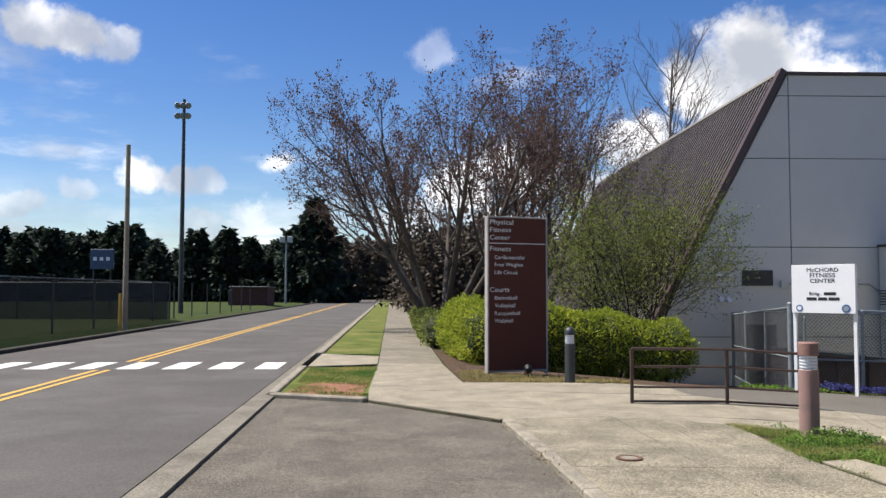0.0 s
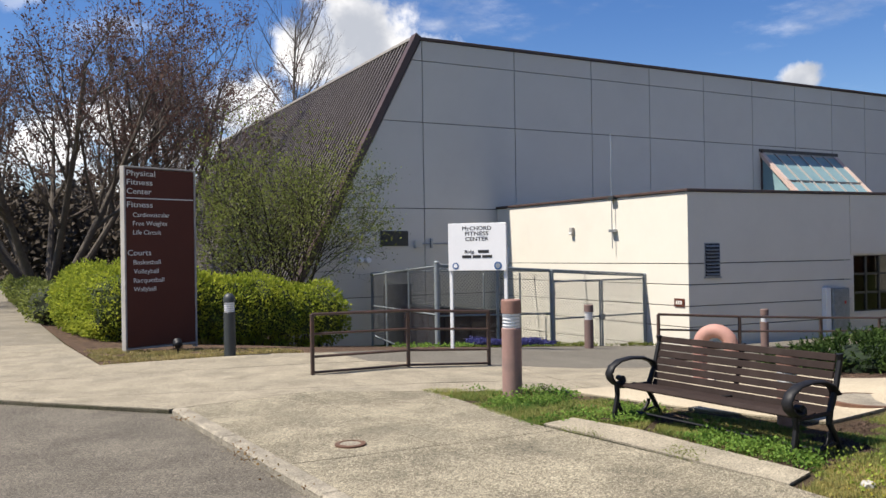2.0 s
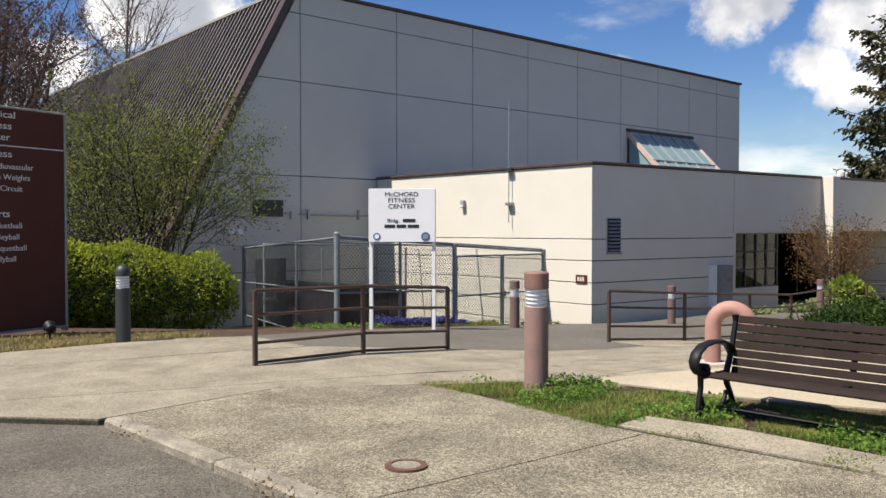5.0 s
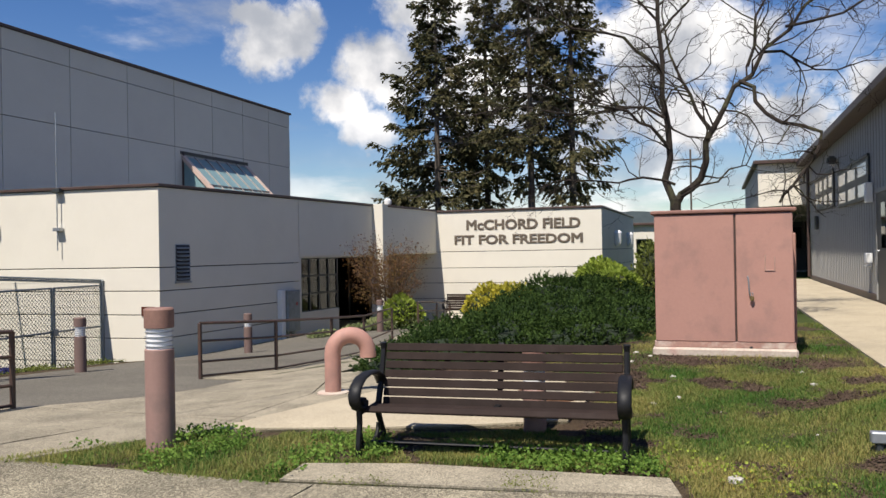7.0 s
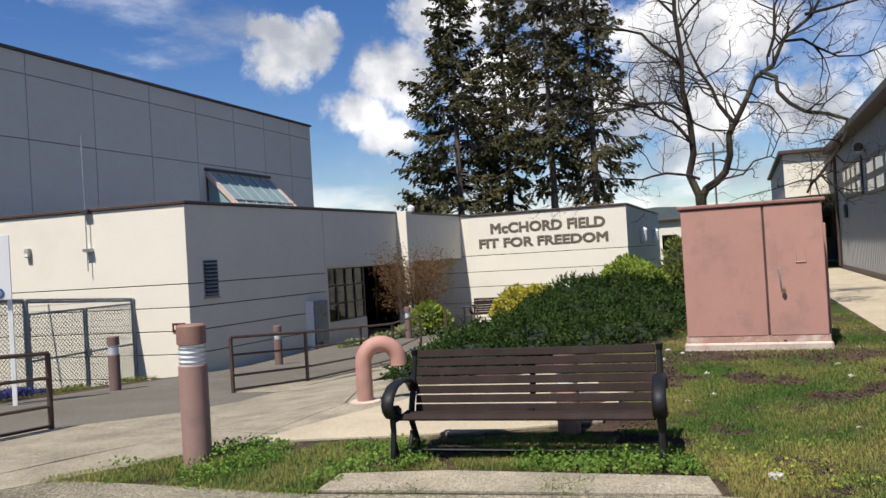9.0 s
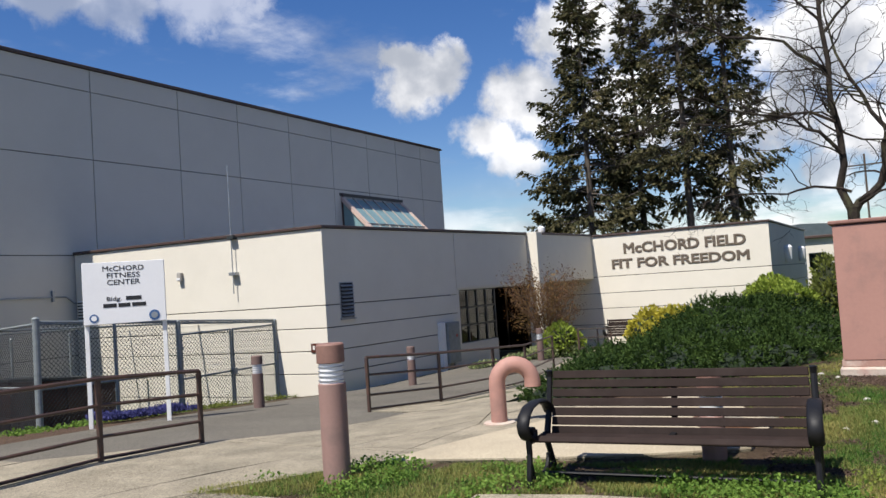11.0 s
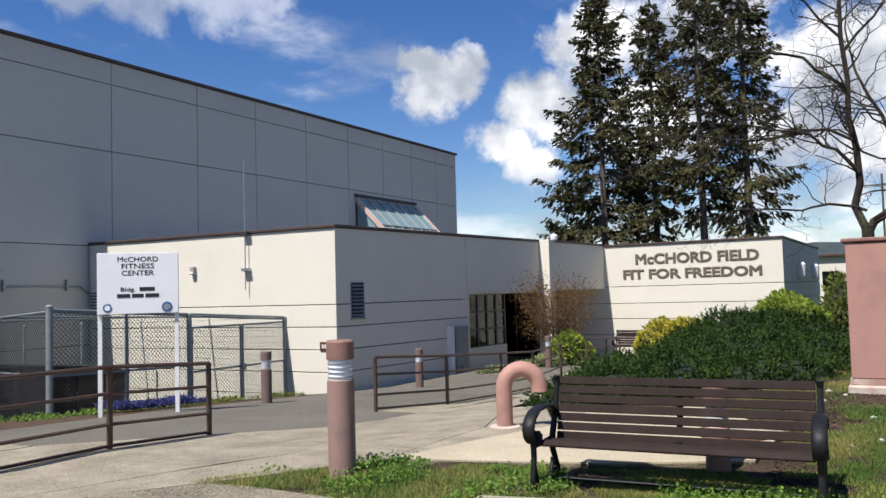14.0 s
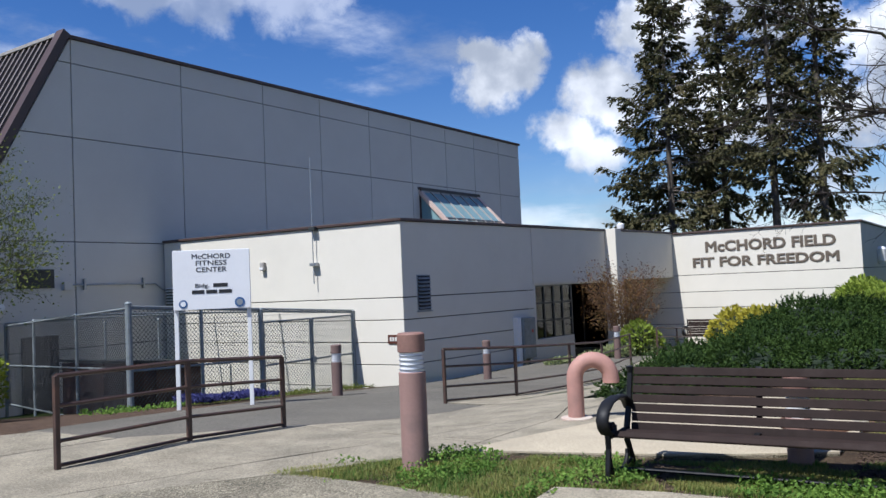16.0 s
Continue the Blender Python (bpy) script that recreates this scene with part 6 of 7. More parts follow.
def chain_link(parent, a, b, z0, z1, pitch=.088):
    """Woven wire between two upright lines, as thin zigzag wires."""
    a, b = Vector(a), Vector(b)
    L = (b - a).length
    u = (b - a) / L
    h = z1 - z0
    verts, faces = [], []
    t = .0046

    def wire(p, q):
        d = (q - p).normalized()
        n = d.cross(u.cross(Vector((0, 0, 1)))).normalized() * t
        m = u.cross(Vector((0, 0, 1))).normalized() * t
        k = len(verts)
        verts.extend([tuple(p + n), tuple(p - n * .6 + m), tuple(p - n * .6 - m), tuple(q + n), tuple(q - n * .6 + m), tuple(q - n * .6 - m)])
        faces.extend([(k, k + 1, k + 4, k + 3), (k + 1, k + 2, k + 5, k + 4), (k + 2, k, k + 3, k + 5)])
    s = -h
    while s < L:
        for sign in (1, -1):
            p0, p1 = (s, 0.0), (s + h, h)
            x0, x1 = max(0, s), min(L, s + h)
            if x1 - x0 > .02:
                za, zb = x0 - s, x1 - s
                if sign < 0:
                    za, zb = h - za, h - zb
                wire(a + u * x0 + Vector((0, 0, z0 + za)), a + u * x1 + Vector((0, 0, z0 + zb)))
        s += pitch
    return raw("chain_link_mesh", verts, faces, FENCEWIRE, parent)




def enclosure():
    e = thing("fence_enclosure", Matrix.Identity(4), "roofed galvanised chain-link enclosure with a double gate", "fence")
    Yf, X0, X1 = 18.35, 8.68, 14.93
    back = ((9.95, 25.1), (14.5, 25.1))

    def head(x):
        """The top of the front run falls with the ground."""
        return 1.25 - .375 * (x - X0) / (X1 - X0)

    def post(x, y, r, z, bury=.2):
        p = part("post", tube([(x, y, gz(x, y) - bury), (x, y, z)], r, 12), FENCEPOST, e)
        part("post_cap", turned([(r + .006, 0), (r + .006, .02), (r * .5, .05)], 12), FENCEPOST, p).matrix_basis = Matrix.Translation((x, y, z))

    post(X0, Yf, .062, 1.32)
    for x, r in ((10.32, .036), (11.9, .055), (X1 - .02, .05)):
        post(x, Yf, r, head(x))
    for f in (.36, .72):
        post(X0 + (back[0][0] - X0) * f, Yf + (25.1 - Yf) * f, .032, 1.25 - .33 * f)
    post(*back[0], .04, .92)
    for x in (10.9, 12.4, 13.7):
        post(x + .2, 22.8, .032, .86)
    # front and side runs
    def run(a, b, za, zb, low):
        d = Vector((b[0] - a[0], b[1] - a[1], 0))
        n = max(1, round(d.length / 1.1))
        for k in range(n):
            p, q = Vector((*a, 0)) + d * k / n, Vector((*a, 0)) + d * (k + 1) / n
            chain_link(e, p, q, low, za + (zb - za) * (k + .5) / n)
        for f in (1.0, .5, .02):
            part("rail", tube([(*a, low + (za - low) * f), (*b, low + (zb - low) * f)], .021, 8), FENCEPOST, e)

    run((X0, Yf), (11.9, Yf), head(X0), head(11.9), -1.05)
    run((X0, Yf), back[0], 1.25, .9, -1.0)
    # gate leaves hung between the thick posts, below a fixed head rail
    part("head_rail", tube([(11.9, Yf, head(11.9) - .02), (X1, Yf, head(X1) - .02)], .024, 8), FENCEPOST, e)
    for a, b in ((11.97, 13.41), (13.48, 14.88)):
        leaf = part("gate_leaf", tube([(a, Yf, -1.08), (a, Yf, .80)], .024, 8), FENCEPOST, e, "chain-link gate leaf in a pipe frame")
        part("gate_stile", tube([(b, Yf, -1.08), (b, Yf, .80)], .024, 8), FENCEPOST, leaf)
        for z in (-1.06, -.14, .79):
            part("gate_rail", tube([(a, Yf, z), (b, Yf, z)], .021, 8), FENCEPOST, leaf)
        chain_link(leaf, (a, Yf, 0), (b, Yf, 0), -1.06, .79)
    for z in (-.75, .5):
        part("hinge", box(11.9, 11.99, Yf - .05, Yf + .05, z - .04, z + .04, .006), FENCEPOST, e)
    part("latch", box(13.38, 13.52, Yf - .08, Yf - .02, -.22, -.08, .006), FENCEPOST, e)
    # sloping wire roof on cross rails
    def over(x, y):
        f = (y - Yf) / (25.1 - Yf)
        return head(x) * (1 - f) + .93 * f

    verts, faces = [], []

    def strand(p, q, w):
        k = len(verts)
        verts.extend([(*p, over(*p) + .02), (*q, over(*q) + .02), (q[0] + w[0], q[1] + w[1], over(*q) + .02), (p[0] + w[0], p[1] + w[1], over(*p) + .02)])
        faces.append((k, k + 1, k + 2, k + 3))

    for k in range(70):
        f = k / 69
        strand((X0 + (X1 - X0) * f, Yf), (back[0][0] + (back[1][0] - back[0][0]) * f, 25.1), (.006, 0))
    for k in range(72):
        f = k / 71
        y = Yf + (25.1 - Yf) * f
        strand((X0 + (back[0][0] - X0) * f, y), (X1 + (back[1][0] - X1) * f, y), (0, .006))
    raw("roof_mesh", verts, faces, FENCEWIRE, e)
    for f in (0, .36, .72, .98):
        y = Yf + (25.1 - Yf) * f
        xa, xb = X0 + (back[0][0] - X0) * f, X1 + (back[1][0] - X1) * f
        part("roof_rail", tube([(xa, y, over(xa, y) + .03), (xb, y, over(xb, y) + .03)], .022, 8), FENCEPOST, e)
    d = thing("dumpster", pose(9.6, 20.6, -1.25), "rusty brown steel dumpster inside the enclosure", "dumpster")
    part("body", prism([(0, 0), (2.6, 0), (2.6, 1.1), (0, 1.35)], 0, 1.5, "y"), RUST, d)
    part("lid", prism([(-.05, 1.37), (2.65, 1.12), (2.65, 1.17), (-.05, 1.42)], -.05, 1.55, "y"), DARKPOST, d)
    for x in (.5, 1.3, 2.1):
        part("side_rib", box(x - .05, x + .05, -.05, 0, 0, 1.1, .01), RUST, d)


enclosure()

# covers in the paving
for x, y, r, lb, mt in ((2.34, 7.79, .125, "small rusty round cover set in concrete", COVER), (6.75, 6.35, .36, "brown round manhole cover in the pad", COVER)):
    c = thing("manhole_cover", pose(x, y, gz(x, y) + .042), lb, "manhole cover")
    part("ring", turned([(r, -.03), (r, .004), (r - .035, .007), (r - .035, .0)], 28), mt, c, "rusty iron rim")
    part("plate", turned([(r - .04, -.02), (r - .04, .003)], 28), KERB, c)
fl = thing("ground_light", pose(5.12, 4.10, gz(5.12, 4.10)), "small grey box floodlight on the lawn", "floodlight")
part("housing", box(-.035, .035, -.05, .05, .06, .13, .008), GREYMETAL, fl)
part("stake", tube([(0, 0, -.05), (0, 0, .08)], .025, 8), DARKPOST, fl)
part("lens", box(.035, .038, -.04, .04, .07, .12), LENS, fl)


# ---- field side ----
def field_side():
    f = thing("field_fence", pose(-12.4, 27, 0), "long dark chain-link field fence with windscreen", "fence")
    for k in range(14):
        y = -10 + k * 4.0
        part("post", tube([(-.037 * (y - 0) , y, -.2), (-.037 * y, y, 2.05)], .04, 8), DARKPOST, f)
    part("top_rail", tube([(.37, -10, 2.03), (-.037 * 17, 17, 2.03)], .025, 6), DARKPOST, f)
    bm = bmesh.new()
    rows = []
    for k in range(90):
        y = -10 + k * .3
        z0, z1 = 0.05, 2.03
        x = -.037 * y
        rows.append((x, y))
    for k in range(len(rows) - 1):
        (xa, ya), (xb, yb) = rows[k], rows[k + 1]
        bm.faces.new([bm.verts.new(p) for p in ((xa, ya, .05), (xb, yb, .05), (xb, yb, 2.0), (xa, ya, 2.0))])
    part("windscreen_mesh", bm, SCREEN, f, "dark see-through windscreen mesh")
    # return run toward the field
    g = thing("field_fence", pose(-13.0, 44, 0), "dark chain-link fence run across the field corner", "fence")
    for k in range(9):
        part("post", tube([(-k * 4.0, 0, -.2), (-k * 4.0, 0, 2.05)], .04, 8), DARKPOST, g)
    part("top_rail", tube([(0, 0, 2.03), (-32, 0, 2.03)], .025, 6), DARKPOST, g)
    part("windscreen_mesh", raw_bm([(0, 0, .05), (-32, 0, .05), (-32, 0, 2.0), (0, 0, 2.0)]), SCREEN, g)
    p = thing("wood_pole", pose(-11.4, 33.0, 0), "pale wooden pole with yellow guard at its foot", "pole")
    part("shaft", tube([(0, 0, -.5), (0, 0, 7.45)], [.11, .085], 12), surface("weathered_pole_wood", (0.36, 0.30, 0.21), (0.25, 0.2, 0.14), .9, scale=3, fine=40, bump=.4), p)
    part("guard", tube([(-.16, -.12, 0), (-.16, -.12, 1.5)], .06, 8), YELLOW, p, "yellow plastic guard")
    p = thing("flood_light_pole", pose(-15.8, 55.6, 0), "tall dark stadium floodlight pole", "light pole")
    part("shaft", tube([(0, 0, -.5), (0, 0, 14.6)], [.18, .10], 12), DARKPOST, p)
    for z in (13.4, 14.1):
        part("cross_arm", tube([(-.5, 0, z), (.4, 0, z)], .05, 6), DARKPOST, p)
        for x in (-.45, -.1, .25):
            o = part("flood_head", turned([(.09, 0), (.2, .14), (.22, .3), (.19, .32)], 14), FENCEPOST, p, "grey floodlight head")
            o.matrix_basis = pose(x, -.15, z + .1, 115, 0, 30)
    p = thing("street_lamp", pose(-15.8, 98, 0), "pale street light pole with twin heads", "street lamp")
    part("shaft", tube([(0, 0, -.4), (0, 0, 7.6)], [.13, .09], 10), FENCEPOST, p)
    for x in (-.45, .45):
        part("lamp_head", box(x - .3, x + .3, -.25, .25, 7.35, 8.1, .04), GREYMETAL, p)
    h = thing("brick_shed", pose(-17.6, 88, 0), "low dark red brick shed in the field", "shed")
    part("wall", box(-1.9, 1.9, -2, 2, -.2, 1.9), surface("dark_red_brick", (0.085, 0.034, 0.028), (0.055, 0.022, 0.019), .9, scale=4, fine=20, bump=.3), h)
    part("roof", box(-2.05, 2.05, -2.2, 2.2, 1.9, 2.08, .03), DARKPOST, h)
    part("door", box(-2.3, -1.9, -1.4, 1, -.2, 1.7, .02), DARKPOST, h)
    b = thing("scoreboard", pose(-22.0, 58, 0), "small blue field scoreboard on posts", "scoreboard")
    for x in (-.6, .6):
        part("post", tube([(x, 0, -.3), (x, 0, 3.4)], .05, 8), DARKPOST, b)
    part("board", box(-.8, .8, -.08, .08, 3.1, 4.5, .02), surface("blue_board", (0.05, 0.08, 0.16), rough=.6, bump=0), b)
    for k in range(3):
        part("mark", box(-.6 + k * .45, -.35 + k * .45, -.09, -.081, 3.7, 3.95), WHITEPAINT, b)


def screen_material():
    m = bpy.data.materials.new("windscreen_mesh")
    m.use_nodes = True
    nt = m.node_tree
    p = nt.nodes["Principled BSDF"]
    p.inputs["Base Color"].default_value = (0.012, 0.016, 0.016, 1)
    p.inputs["Roughness"].default_value = 0.9
    t, mx = nt.nodes.new("ShaderNodeBsdfTransparent"), nt.nodes.new("ShaderNodeMixShader")
    mx.inputs[0].default_value = 0.76
    nt.links.new(t.outputs[0], mx.inputs[1])
    nt.links.new(p.outputs[0], mx.inputs[2])
    nt.links.new(mx.outputs[0], nt.nodes["Material Output"].inputs[0])
    return m


SCREEN = screen_material()
field_side()


# ---- distance ----
BARE = leaf_surface("bare_brown_twigs", (0.036, 0.029, 0.022), (0.095, 0.074, 0.053), 0.15)


def far_woods():
    rng = random.Random(9)
    for name, label, mt, n, lo, hi, h0, h1 in (("far_woods", "dark band of distant woods at the horizon", FARNEEDLE, 330, -1.3, 2.0, 4.5, 9.5), ("bare_woods", "brown leafless woods beyond the road end", BARE, 520, -.13, .26, 6, 12.5), ("thicket", "dark leafless thicket behind the budding trees", BARE, 110, -.015, .16, 4, 8)):
        verts, faces = [], []
        for _ in range(n):
            a, d = rng.uniform(lo, hi), rng.uniform(62, 84) if name == "thicket" else rng.uniform(152, 185) if mt is BARE else rng.uniform(128, 190)
            if mt is FARNEEDLE and -.12 < a < .30 and rng.random() < .85:
                continue
            x, y = math.sin(a) * d, math.cos(a) * d
            if abs(x + .037 * (y - 15) + 6) < 6 and y < 153:
                continue
            h, w = rng.uniform(h0, h1) * (1.0 if a < .8 else .45), rng.uniform(1.6, 3.4)
            for _ in range(260):
                t = rng.random()
                r = w * (1 - t * .8) * math.sqrt(rng.random())
                b = rng.uniform(0, 6.28)
                p = Vector((x + r * math.cos(b), y + r * math.sin(b), .2 + h * t))
                s, e = rng.uniform(.35, .85) * (.5 if name == "thicket" else 1), Vector((rng.gauss(0, 1), rng.gauss(0, 1), rng.gauss(0, 1))).normalized()
                g = e.orthogonal().normalized() * s * .5
                k = len(verts)
                verts += [tuple(p - g), tuple(p + e * s + g * .2), tuple(p + g)]
                faces.append((k, k + 1, k + 2))
        tagged(raw(name, verts, faces, mt), label, "woods", kind="stuff")
    verts, faces = [], []
    n = 120
    for k in range(n + 1):
        a = -1.3 + 3.5 * k / n
        h = 8 + 20 * max(0, noise.noise((a * 2.2, 3.1, 0)) + .35) + 5 * noise.noise((a * 9, 0, 2))
        if a > 1.2:
            h += 24 * math.exp(-((a - 1.47) / .09) ** 2)
        for z, d in ((-5, 900), (h, 940), (h * .6, 1040)):
            verts.append((math.sin(a) * d, math.cos(a) * d, z))
    for k in range(n):
        for j in range(2):
            faces.append((k * 3 + j, k * 3 + 3 + j, k * 3 + 4 + j, k * 3 + 1 + j))
    tagged(raw("far_hill", verts, faces, surface("wooded_hill", (0.045, 0.06, 0.065), (0.03, 0.042, 0.046), 1, scale=.02, fine=.2, bump=0)), "low wooded hills on the horizon", "hill", kind="structure")


far_woods()
hb = thing("distant_building", pose(62, 8, .2), "low cream building beyond the shrubs", "building")
part("wall", box(0, 14, -6, 3.5, -1, 2.9), STUCCO, hb)
part("roof", box(-.3, 14.3, -6.3, 3.8, 2.9, 3.1, .03), BROWN, hb)
for k in range(4):
    part("window", box(-.03, .0, -4.5 + k * 2, -3.4 + k * 2, .8, 1.9), WINDOWGLASS, hb)
for x, y, h in ((80, 7.1, 10.6),):
    u = thing("utility_pole", pose(x, y, 0), "far wooden utility pole with cross arm", "pole")
    part("shaft", tube([(0, 0, -.5), (0, 0, h)], .09, 8), BARK, u)
    part("cross_arm", box(-.06, .06, -1.7, 1.7, h - 1.0, h - .88), BARK, u)


ws = thing("white_shed", pose(3.6, 84, 0), "small white shed seen between the budding trees", "shed")
part("wall", box(0, 2.9, 0, 3, -.2, 2.9), WHITEPAINT, ws)
part("roof", prism([(-.2, 2.9), (1.45, 3.6), (3.1, 2.9)], -.2, 3.2, "y"), SIGNFRAME, ws)
part("door", box(.9, 1.8, -.03, 0, -.1, 2.0, .01), DARKDOOR, ws)
wk = thing("white_kiosk", pose(-.2, 86, 0), "narrow white kiosk beside the sidewalk", "kiosk")
part("wall", box(0, 1.2, 0, 1.6, -.2, 3.4), WHITEPAINT, wk)
part("roof", box(-.12, 1.32, -.12, 1.72, 3.4, 3.55, .03), DARKPOST, wk)
part("door", box(.2, .55, -.03, 0, 0, 2.6, .01), DARKDOOR, wk)


# ---- grass, weeds, flowers, pebbles ----
def in_poly(x, y, poly):
    c = False
    for k, (ax, ay) in enumerate(poly):
        bx, by = poly[k - 1]
        if (ay > y) != (by > y) and x < (bx - ax) * (y - ay) / (by - ay) + ax:
            c = not c
    return c


def blades(name, label, polys, count, h, material, seed, clump=0.5, width=.006, gaps=0.0, category="grass"):
    rng = random.Random(seed)
    verts, faces = [], []
    areas = []
    for poly in polys:
        xs, ys = [p[0] for p in poly], [p[1] for p in poly]
        areas.append((max(xs) - min(xs)) * (max(ys) - min(ys)))
    for poly, ar in zip(polys, areas):
        xs, ys = [p[0] for p in poly], [p[1] for p in poly]
        for _ in range(int(count * ar / sum(areas))):
            x, y = rng.uniform(min(xs), max(xs)), rng.uniform(min(ys), max(ys))
            n = noise.noise((x * 1.6, y * 1.6, seed)) + .5 * noise.noise((x * 5, y * 5, seed))
            if n < gaps or not in_poly(x, y, poly):
                continue
            s = h * rng.uniform(.4, 1.2) * (1 + clump * n)
            a = rng.uniform(0, 6.28)
            lean = rng.uniform(.1, .8) * s
            p, q = Vector((x, y, gz(x, y))), Vector((math.cos(a), math.sin(a), 0))
            side = Vector((-q.y, q.x, 0)) * width * rng.uniform(.6, 1.4)
            b = len(verts)
            m = p + q * lean * .35 + Vector((0, 0, s * .6))
            verts += [tuple(p - side), tuple(p + side), tuple(m + side * .7), tuple(m - side * .7), tuple(p + q * lean + Vector((0, 0, s)))]
            faces += [(b, b + 1, b + 2, b + 3), (b + 3, b + 2, b + 4)]
    return tagged(raw(name, verts, faces, material), label, category, kind="stuff")


LAWNPOLY = [(4.3, 5.18), (4.2, 3.58), (8.9, 3.60), (12.5, 3.63), (12, 5.5), (8.4, 6.9), (6.6, 6.0), (5.82, 6.08), (5.58, 6.7), (5.36, 7.5), (4.62, 7.4), (4.62, 5.22)]
WEEDEDGE = [(3.98, 9.86), (4.0, 9.4), (3.93, 9.0), (4.02, 8.6), (3.97, 8.2), (4.0, 7.62), (4.42, 7.58), (4.58, 6.9), (5.38, 7.45), (5.2, 8.2), (5.1, 8.9), (4.7, 9.15), (4.5, 9.5), (4.25, 9.7)]
WEEDPOLY = [(4.1, 9.68), (4.08, 7.66), (4.42, 7.62), (4.58, 6.9), (5.38, 7.45), (5.06, 8.8)]
blades("lawn_grass", "short patchy green and straw lawn grass", [LAWNPOLY], 110000, .035, GRASSBLADE, 1, .6, .0028, -.32)
blades("lawn_grass", "dense green and straw lawn grass near the bench", [[(4.32, 5.15), (4.3, 3.6), (7.9, 3.62), (7.9, 5.7), (5.8, 6.06), (5.56, 6.7), (5.38, 7.3), (4.7, 7.2), (4.66, 5.2)]], 190000, .034, GRASSBLADE, 1, .7, .0028, -.25)
blades("weed_grass", "rough green grass along the plaza edge", [WEEDEDGE], 42000, .045, GRASSBLADE, 2, .7, .0032, -.42)
blades("verge_grass", "mown grass of the roadside verge", [[(-1.75, 14.3), (-.5, 14.0), (-.5, 17.2), (-1.9, 17.2)], [(-1.7, 12.9), (-.5, 12.5), (-.5, 12.8), (-1.6, 13.2)]], 15000, .05, GRASSBLADE, 3, .5, .006, -.3)
blades("bed_grass", "thin straw-coloured grass round the directory sign", [[(1.15, 14.45), (3.5, 14.52), (4.2, 14.4), (4.0, 15.4), (2.9, 16.6), (1.4, 16.8), (1.0, 16.9)]], 13000, .05, STRAWBLADE, 13, .5, .006, -.2)
blades("cinder_grass", "sparse dry grass on the red cinder", [[(-1.72, 12.95), (-.52, 12.5), (-.52, 14.2), (-1.5, 14.3)]], 5000, .05, STRAWBLADE, 17, .5, .005, .02)


def weeds(name, label, polys, count, size, material, seed, category="weeds", up=.5, low=0.02, gaps=-.1):
    rng = random.Random(seed)
    places = []
    for poly in polys:
        xs, ys = [p[0] for p in poly], [p[1] for p in poly]
        for _ in range(count):
            x, y = rng.uniform(min(xs), max(xs)), rng.uniform(min(ys), max(ys))
            n = noise.noise((x * 1.8, y * 1.8, seed + 7))
            if n < gaps or not in_poly(x, y, poly):
                continue
            t = rng.uniform(0, 1)
            hh = (.03 + .13 * max(0, n + .25)) * t + low
            for _ in range(4):
                p = Vector((x + rng.gauss(0, .035), y + rng.gauss(0, .035), gz(x, y) + hh * rng.uniform(.5, 1)))
                places.append((p, Vector((rng.gauss(0, .7), rng.gauss(0, .7), up))))
    return tagged(raw(name, *leaf_mesh(rng, places, size, long=1.5), material), label, category, kind="stuff")


weeds("weeds", "leafy green weeds growing round the bollard", [WEEDEDGE], 2900, .019, WEEDLEAF, 4, gaps=.03)
weeds("weeds", "leafy green weeds growing under the bench", [[(4.64, 5.3), (5.1, 5.5), (5.1, 7.4), (4.6, 7.3)]], 1500, .019, WEEDLEAF, 24, gaps=.02)
weeds("weeds", "low weeds with yellowish leaves at the lawn corner", [[(4.3, 5.2), (4.2, 4.2), (5.4, 4.0), (5.6, 4.9), (5.2, 5.6)]], 300, .016, LIMELEAF, 14, gaps=.1)
weeds("yellow_flowers", "few small yellow flowers in the lawn corner", [[(4.4, 5.0), (4.3, 4.3), (5.2, 4.1), (5.2, 5.0)]], 40, .009, GOLDLEAF, 14, "flowers", gaps=.05)
weeds("joint_weeds", "small weeds in the joint before the edging strip", [[(4.05, 7.3), (4.10, 6.9), (4.17, 6.9), (4.12, 7.3)], [(4.17, 6.25), (4.22, 5.95), (4.30, 5.95), (4.25, 6.25)]], 130, .008, SPARSELEAF, 21, gaps=-1, low=.025)
weeds("kerb_weeds", "dry weeds and debris at the foot of the kerb", [[(1.24, 10.3), (1.38, 10.3), (1.66, 6.6), (1.56, 6.6)]], 260, .014, RUSSET, 15, gaps=.05, low=.005)
weeds("fence_weeds", "sparse green weeds along the foot of the fence", [[(9.0, 17.2), (14.8, 17.6), (14.8, 18.25), (9.0, 18.25)]], 1500, .03, SPARSELEAF, 5, gaps=.0)
weeds("blue_flowers", "low blue flowering plants under the white sign", [[(8.8, 16.5), (10.9, 16.8), (10.8, 17.5), (8.9, 17.4)]], 4200, .026, BLUEFLOWER, 6, "flowers", gaps=-.3, low=.12)
weeds("flower_foliage", "green foliage among the blue flowers", [[(7.0, 16.3), (8.9, 16.8), (8.9, 17.9), (7.2, 17.7)], [(9.0, 17.5), (11.4, 17.6), (11.4, 18.2), (9.0, 18.2)]], 320, .035, WEEDLEAF, 7, gaps=-.05)


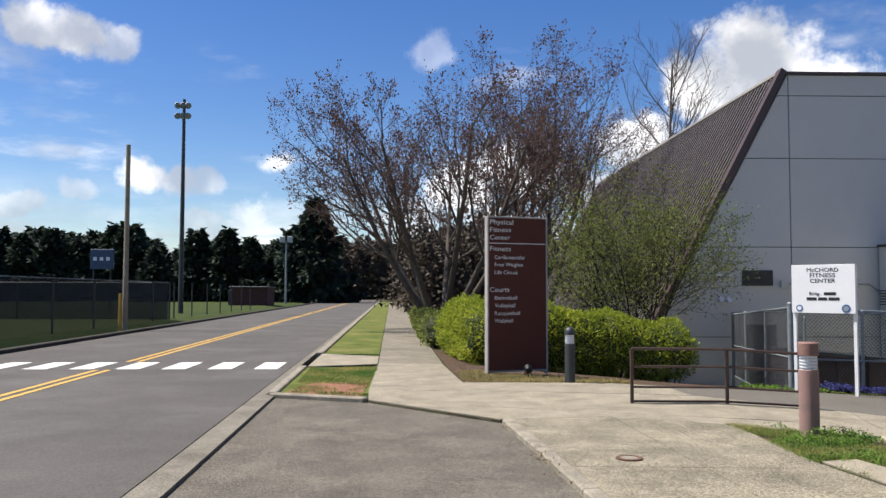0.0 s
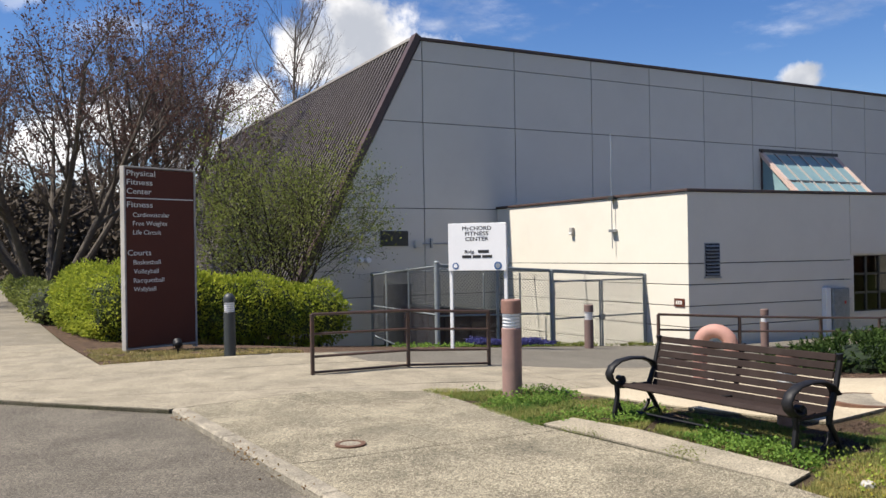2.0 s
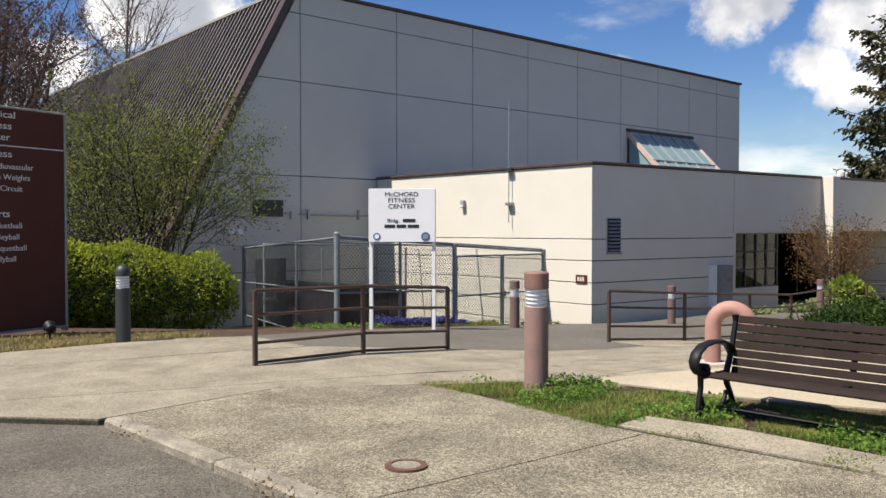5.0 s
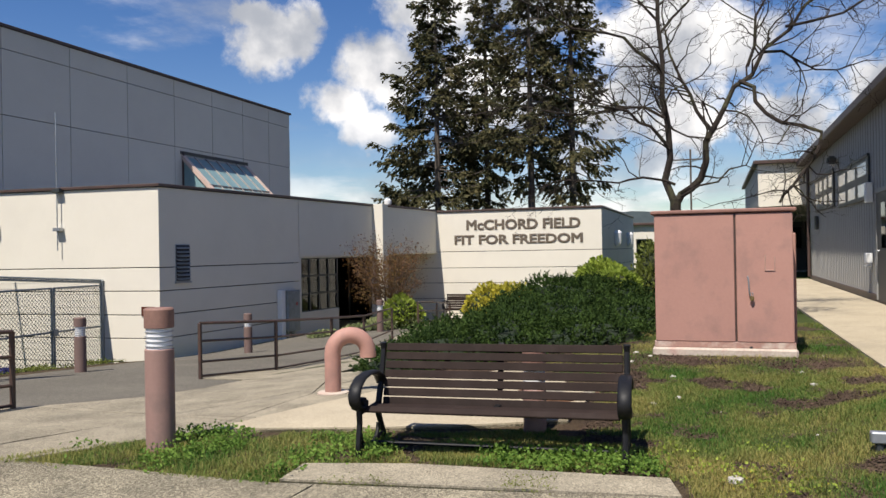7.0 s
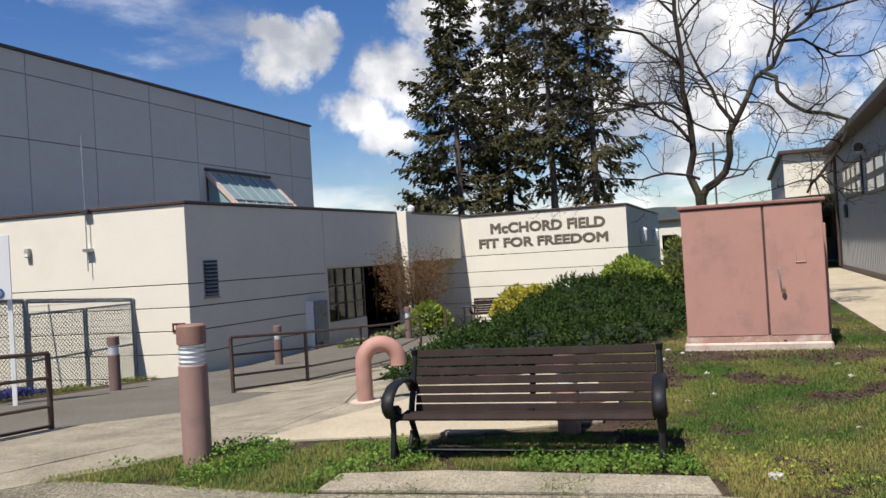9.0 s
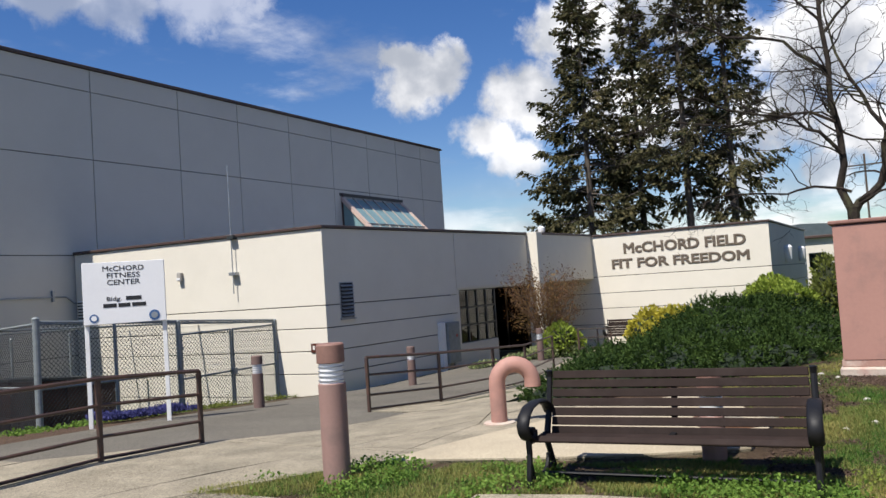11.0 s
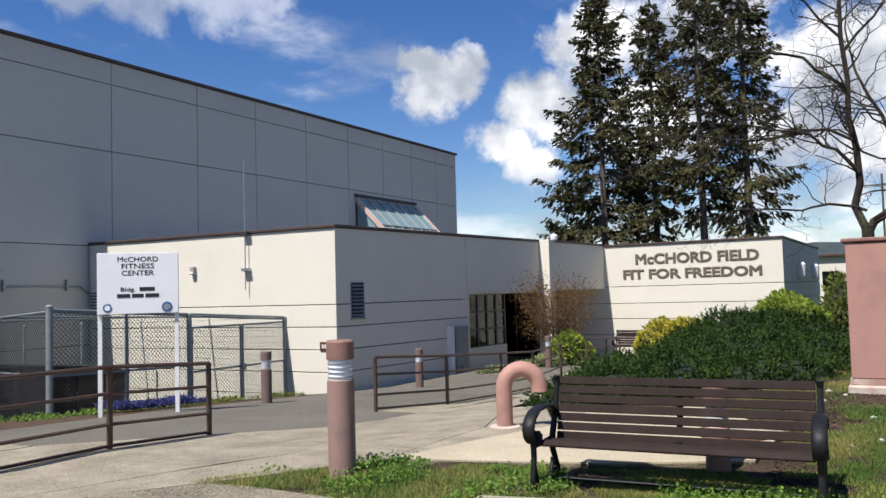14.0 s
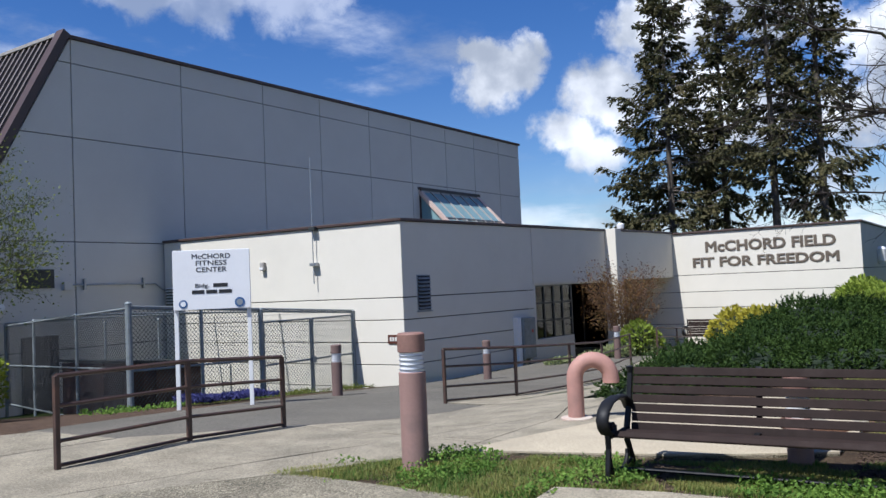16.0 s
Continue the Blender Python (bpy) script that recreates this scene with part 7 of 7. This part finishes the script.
def pebbles():
    rng = random.Random(8)
    me = bpy.data.meshes.new("pebble")
    bm = bmesh.new()
    bmesh.ops.create_icosphere(bm, subdivisions=1, radius=1)
    for v in bm.verts:
        v.co *= 1 + .25 * noise.noise(v.co * 2)
        v.co.z *= .6
    bm.to_mesh(me)
    bm.free()
    me.materials.append(ROCKS)
    for k in range(40):
        x, y = (rng.uniform(7.6, 8.75), rng.uniform(4.0, 6.2)) if k < 30 else (rng.uniform(4.6, 7.5), rng.uniform(4.2, 5.8))
        s = rng.choice((.008, .012, .016, .02, .034))
        o = shared("pebble", me, None, pose(x, y, gz(x, y) + s * .35, 0, 0, rng.uniform(0, 360)) @ Matrix.Scale(s, 4))
        tagged(o, "small pale stone lying on bare soil", "stone", "stones before the cabinet")
    o = shared("pebble", me, None, pose(4.66, 4.93, gz(4.66, 4.93) + .03) @ Matrix.Scale(.05, 4))
    tagged(o, "white stone lying in the weeds", "stone", "stones before the cabinet")



def bark_chips():
    """Flat curled chips strewn over the bare soil."""
    rng = random.Random(77)
    verts, faces = [], []
    for x0, x1, y0, y1, n in ((4.3, 8.5, 3.7, 6.0, 22000), (7.4, 8.5, 3.75, 6.6, 5000), (4.1, 5.3, 6.0, 9.6, 2500), (8.4, 12, 5.6, 9.3, 3000)):
        for _ in range(n):
            x, y = rng.uniform(x0, x1), rng.uniform(y0, y1)
            if not any(in_poly(x, y, q) for q in (LAWNPOLY, WEEDPOLY)) and x < 8.4:
                continue
            if x < 7.6 and noise.noise((x * 1.6, y * 1.6, 1)) + .5 * noise.noise((x * 5, y * 5, 1)) > -.16:
                continue
            L, w = rng.uniform(.005, .018), rng.uniform(.003, .008)
            a = Vector((rng.gauss(0, 1), rng.gauss(0, 1), rng.gauss(0, .3))).normalized() * L
            b = a.cross(Vector((0, 0, 1))).normalized() * w
            p = Vector((x, y, gz(x, y) + .012 + rng.uniform(0, .008)))
            up = Vector((0, 0, w * .5))
            k = len(verts)
            verts += [tuple(p - a - b * .7), tuple(p + a - b), tuple(p + a * 1.1 + up), tuple(p + a * .9 + b), tuple(p - a + b), tuple(p - a * .9 + up)]
            faces += [(k, k + 1, k + 2, k + 5), (k + 5, k + 2, k + 3, k + 4)]
    tagged(raw("bark_chips", verts, faces, CHIP), "dark brown bark chips strewn over the bare soil", "mulch", kind="stuff")


bark_chips()
pebbles()
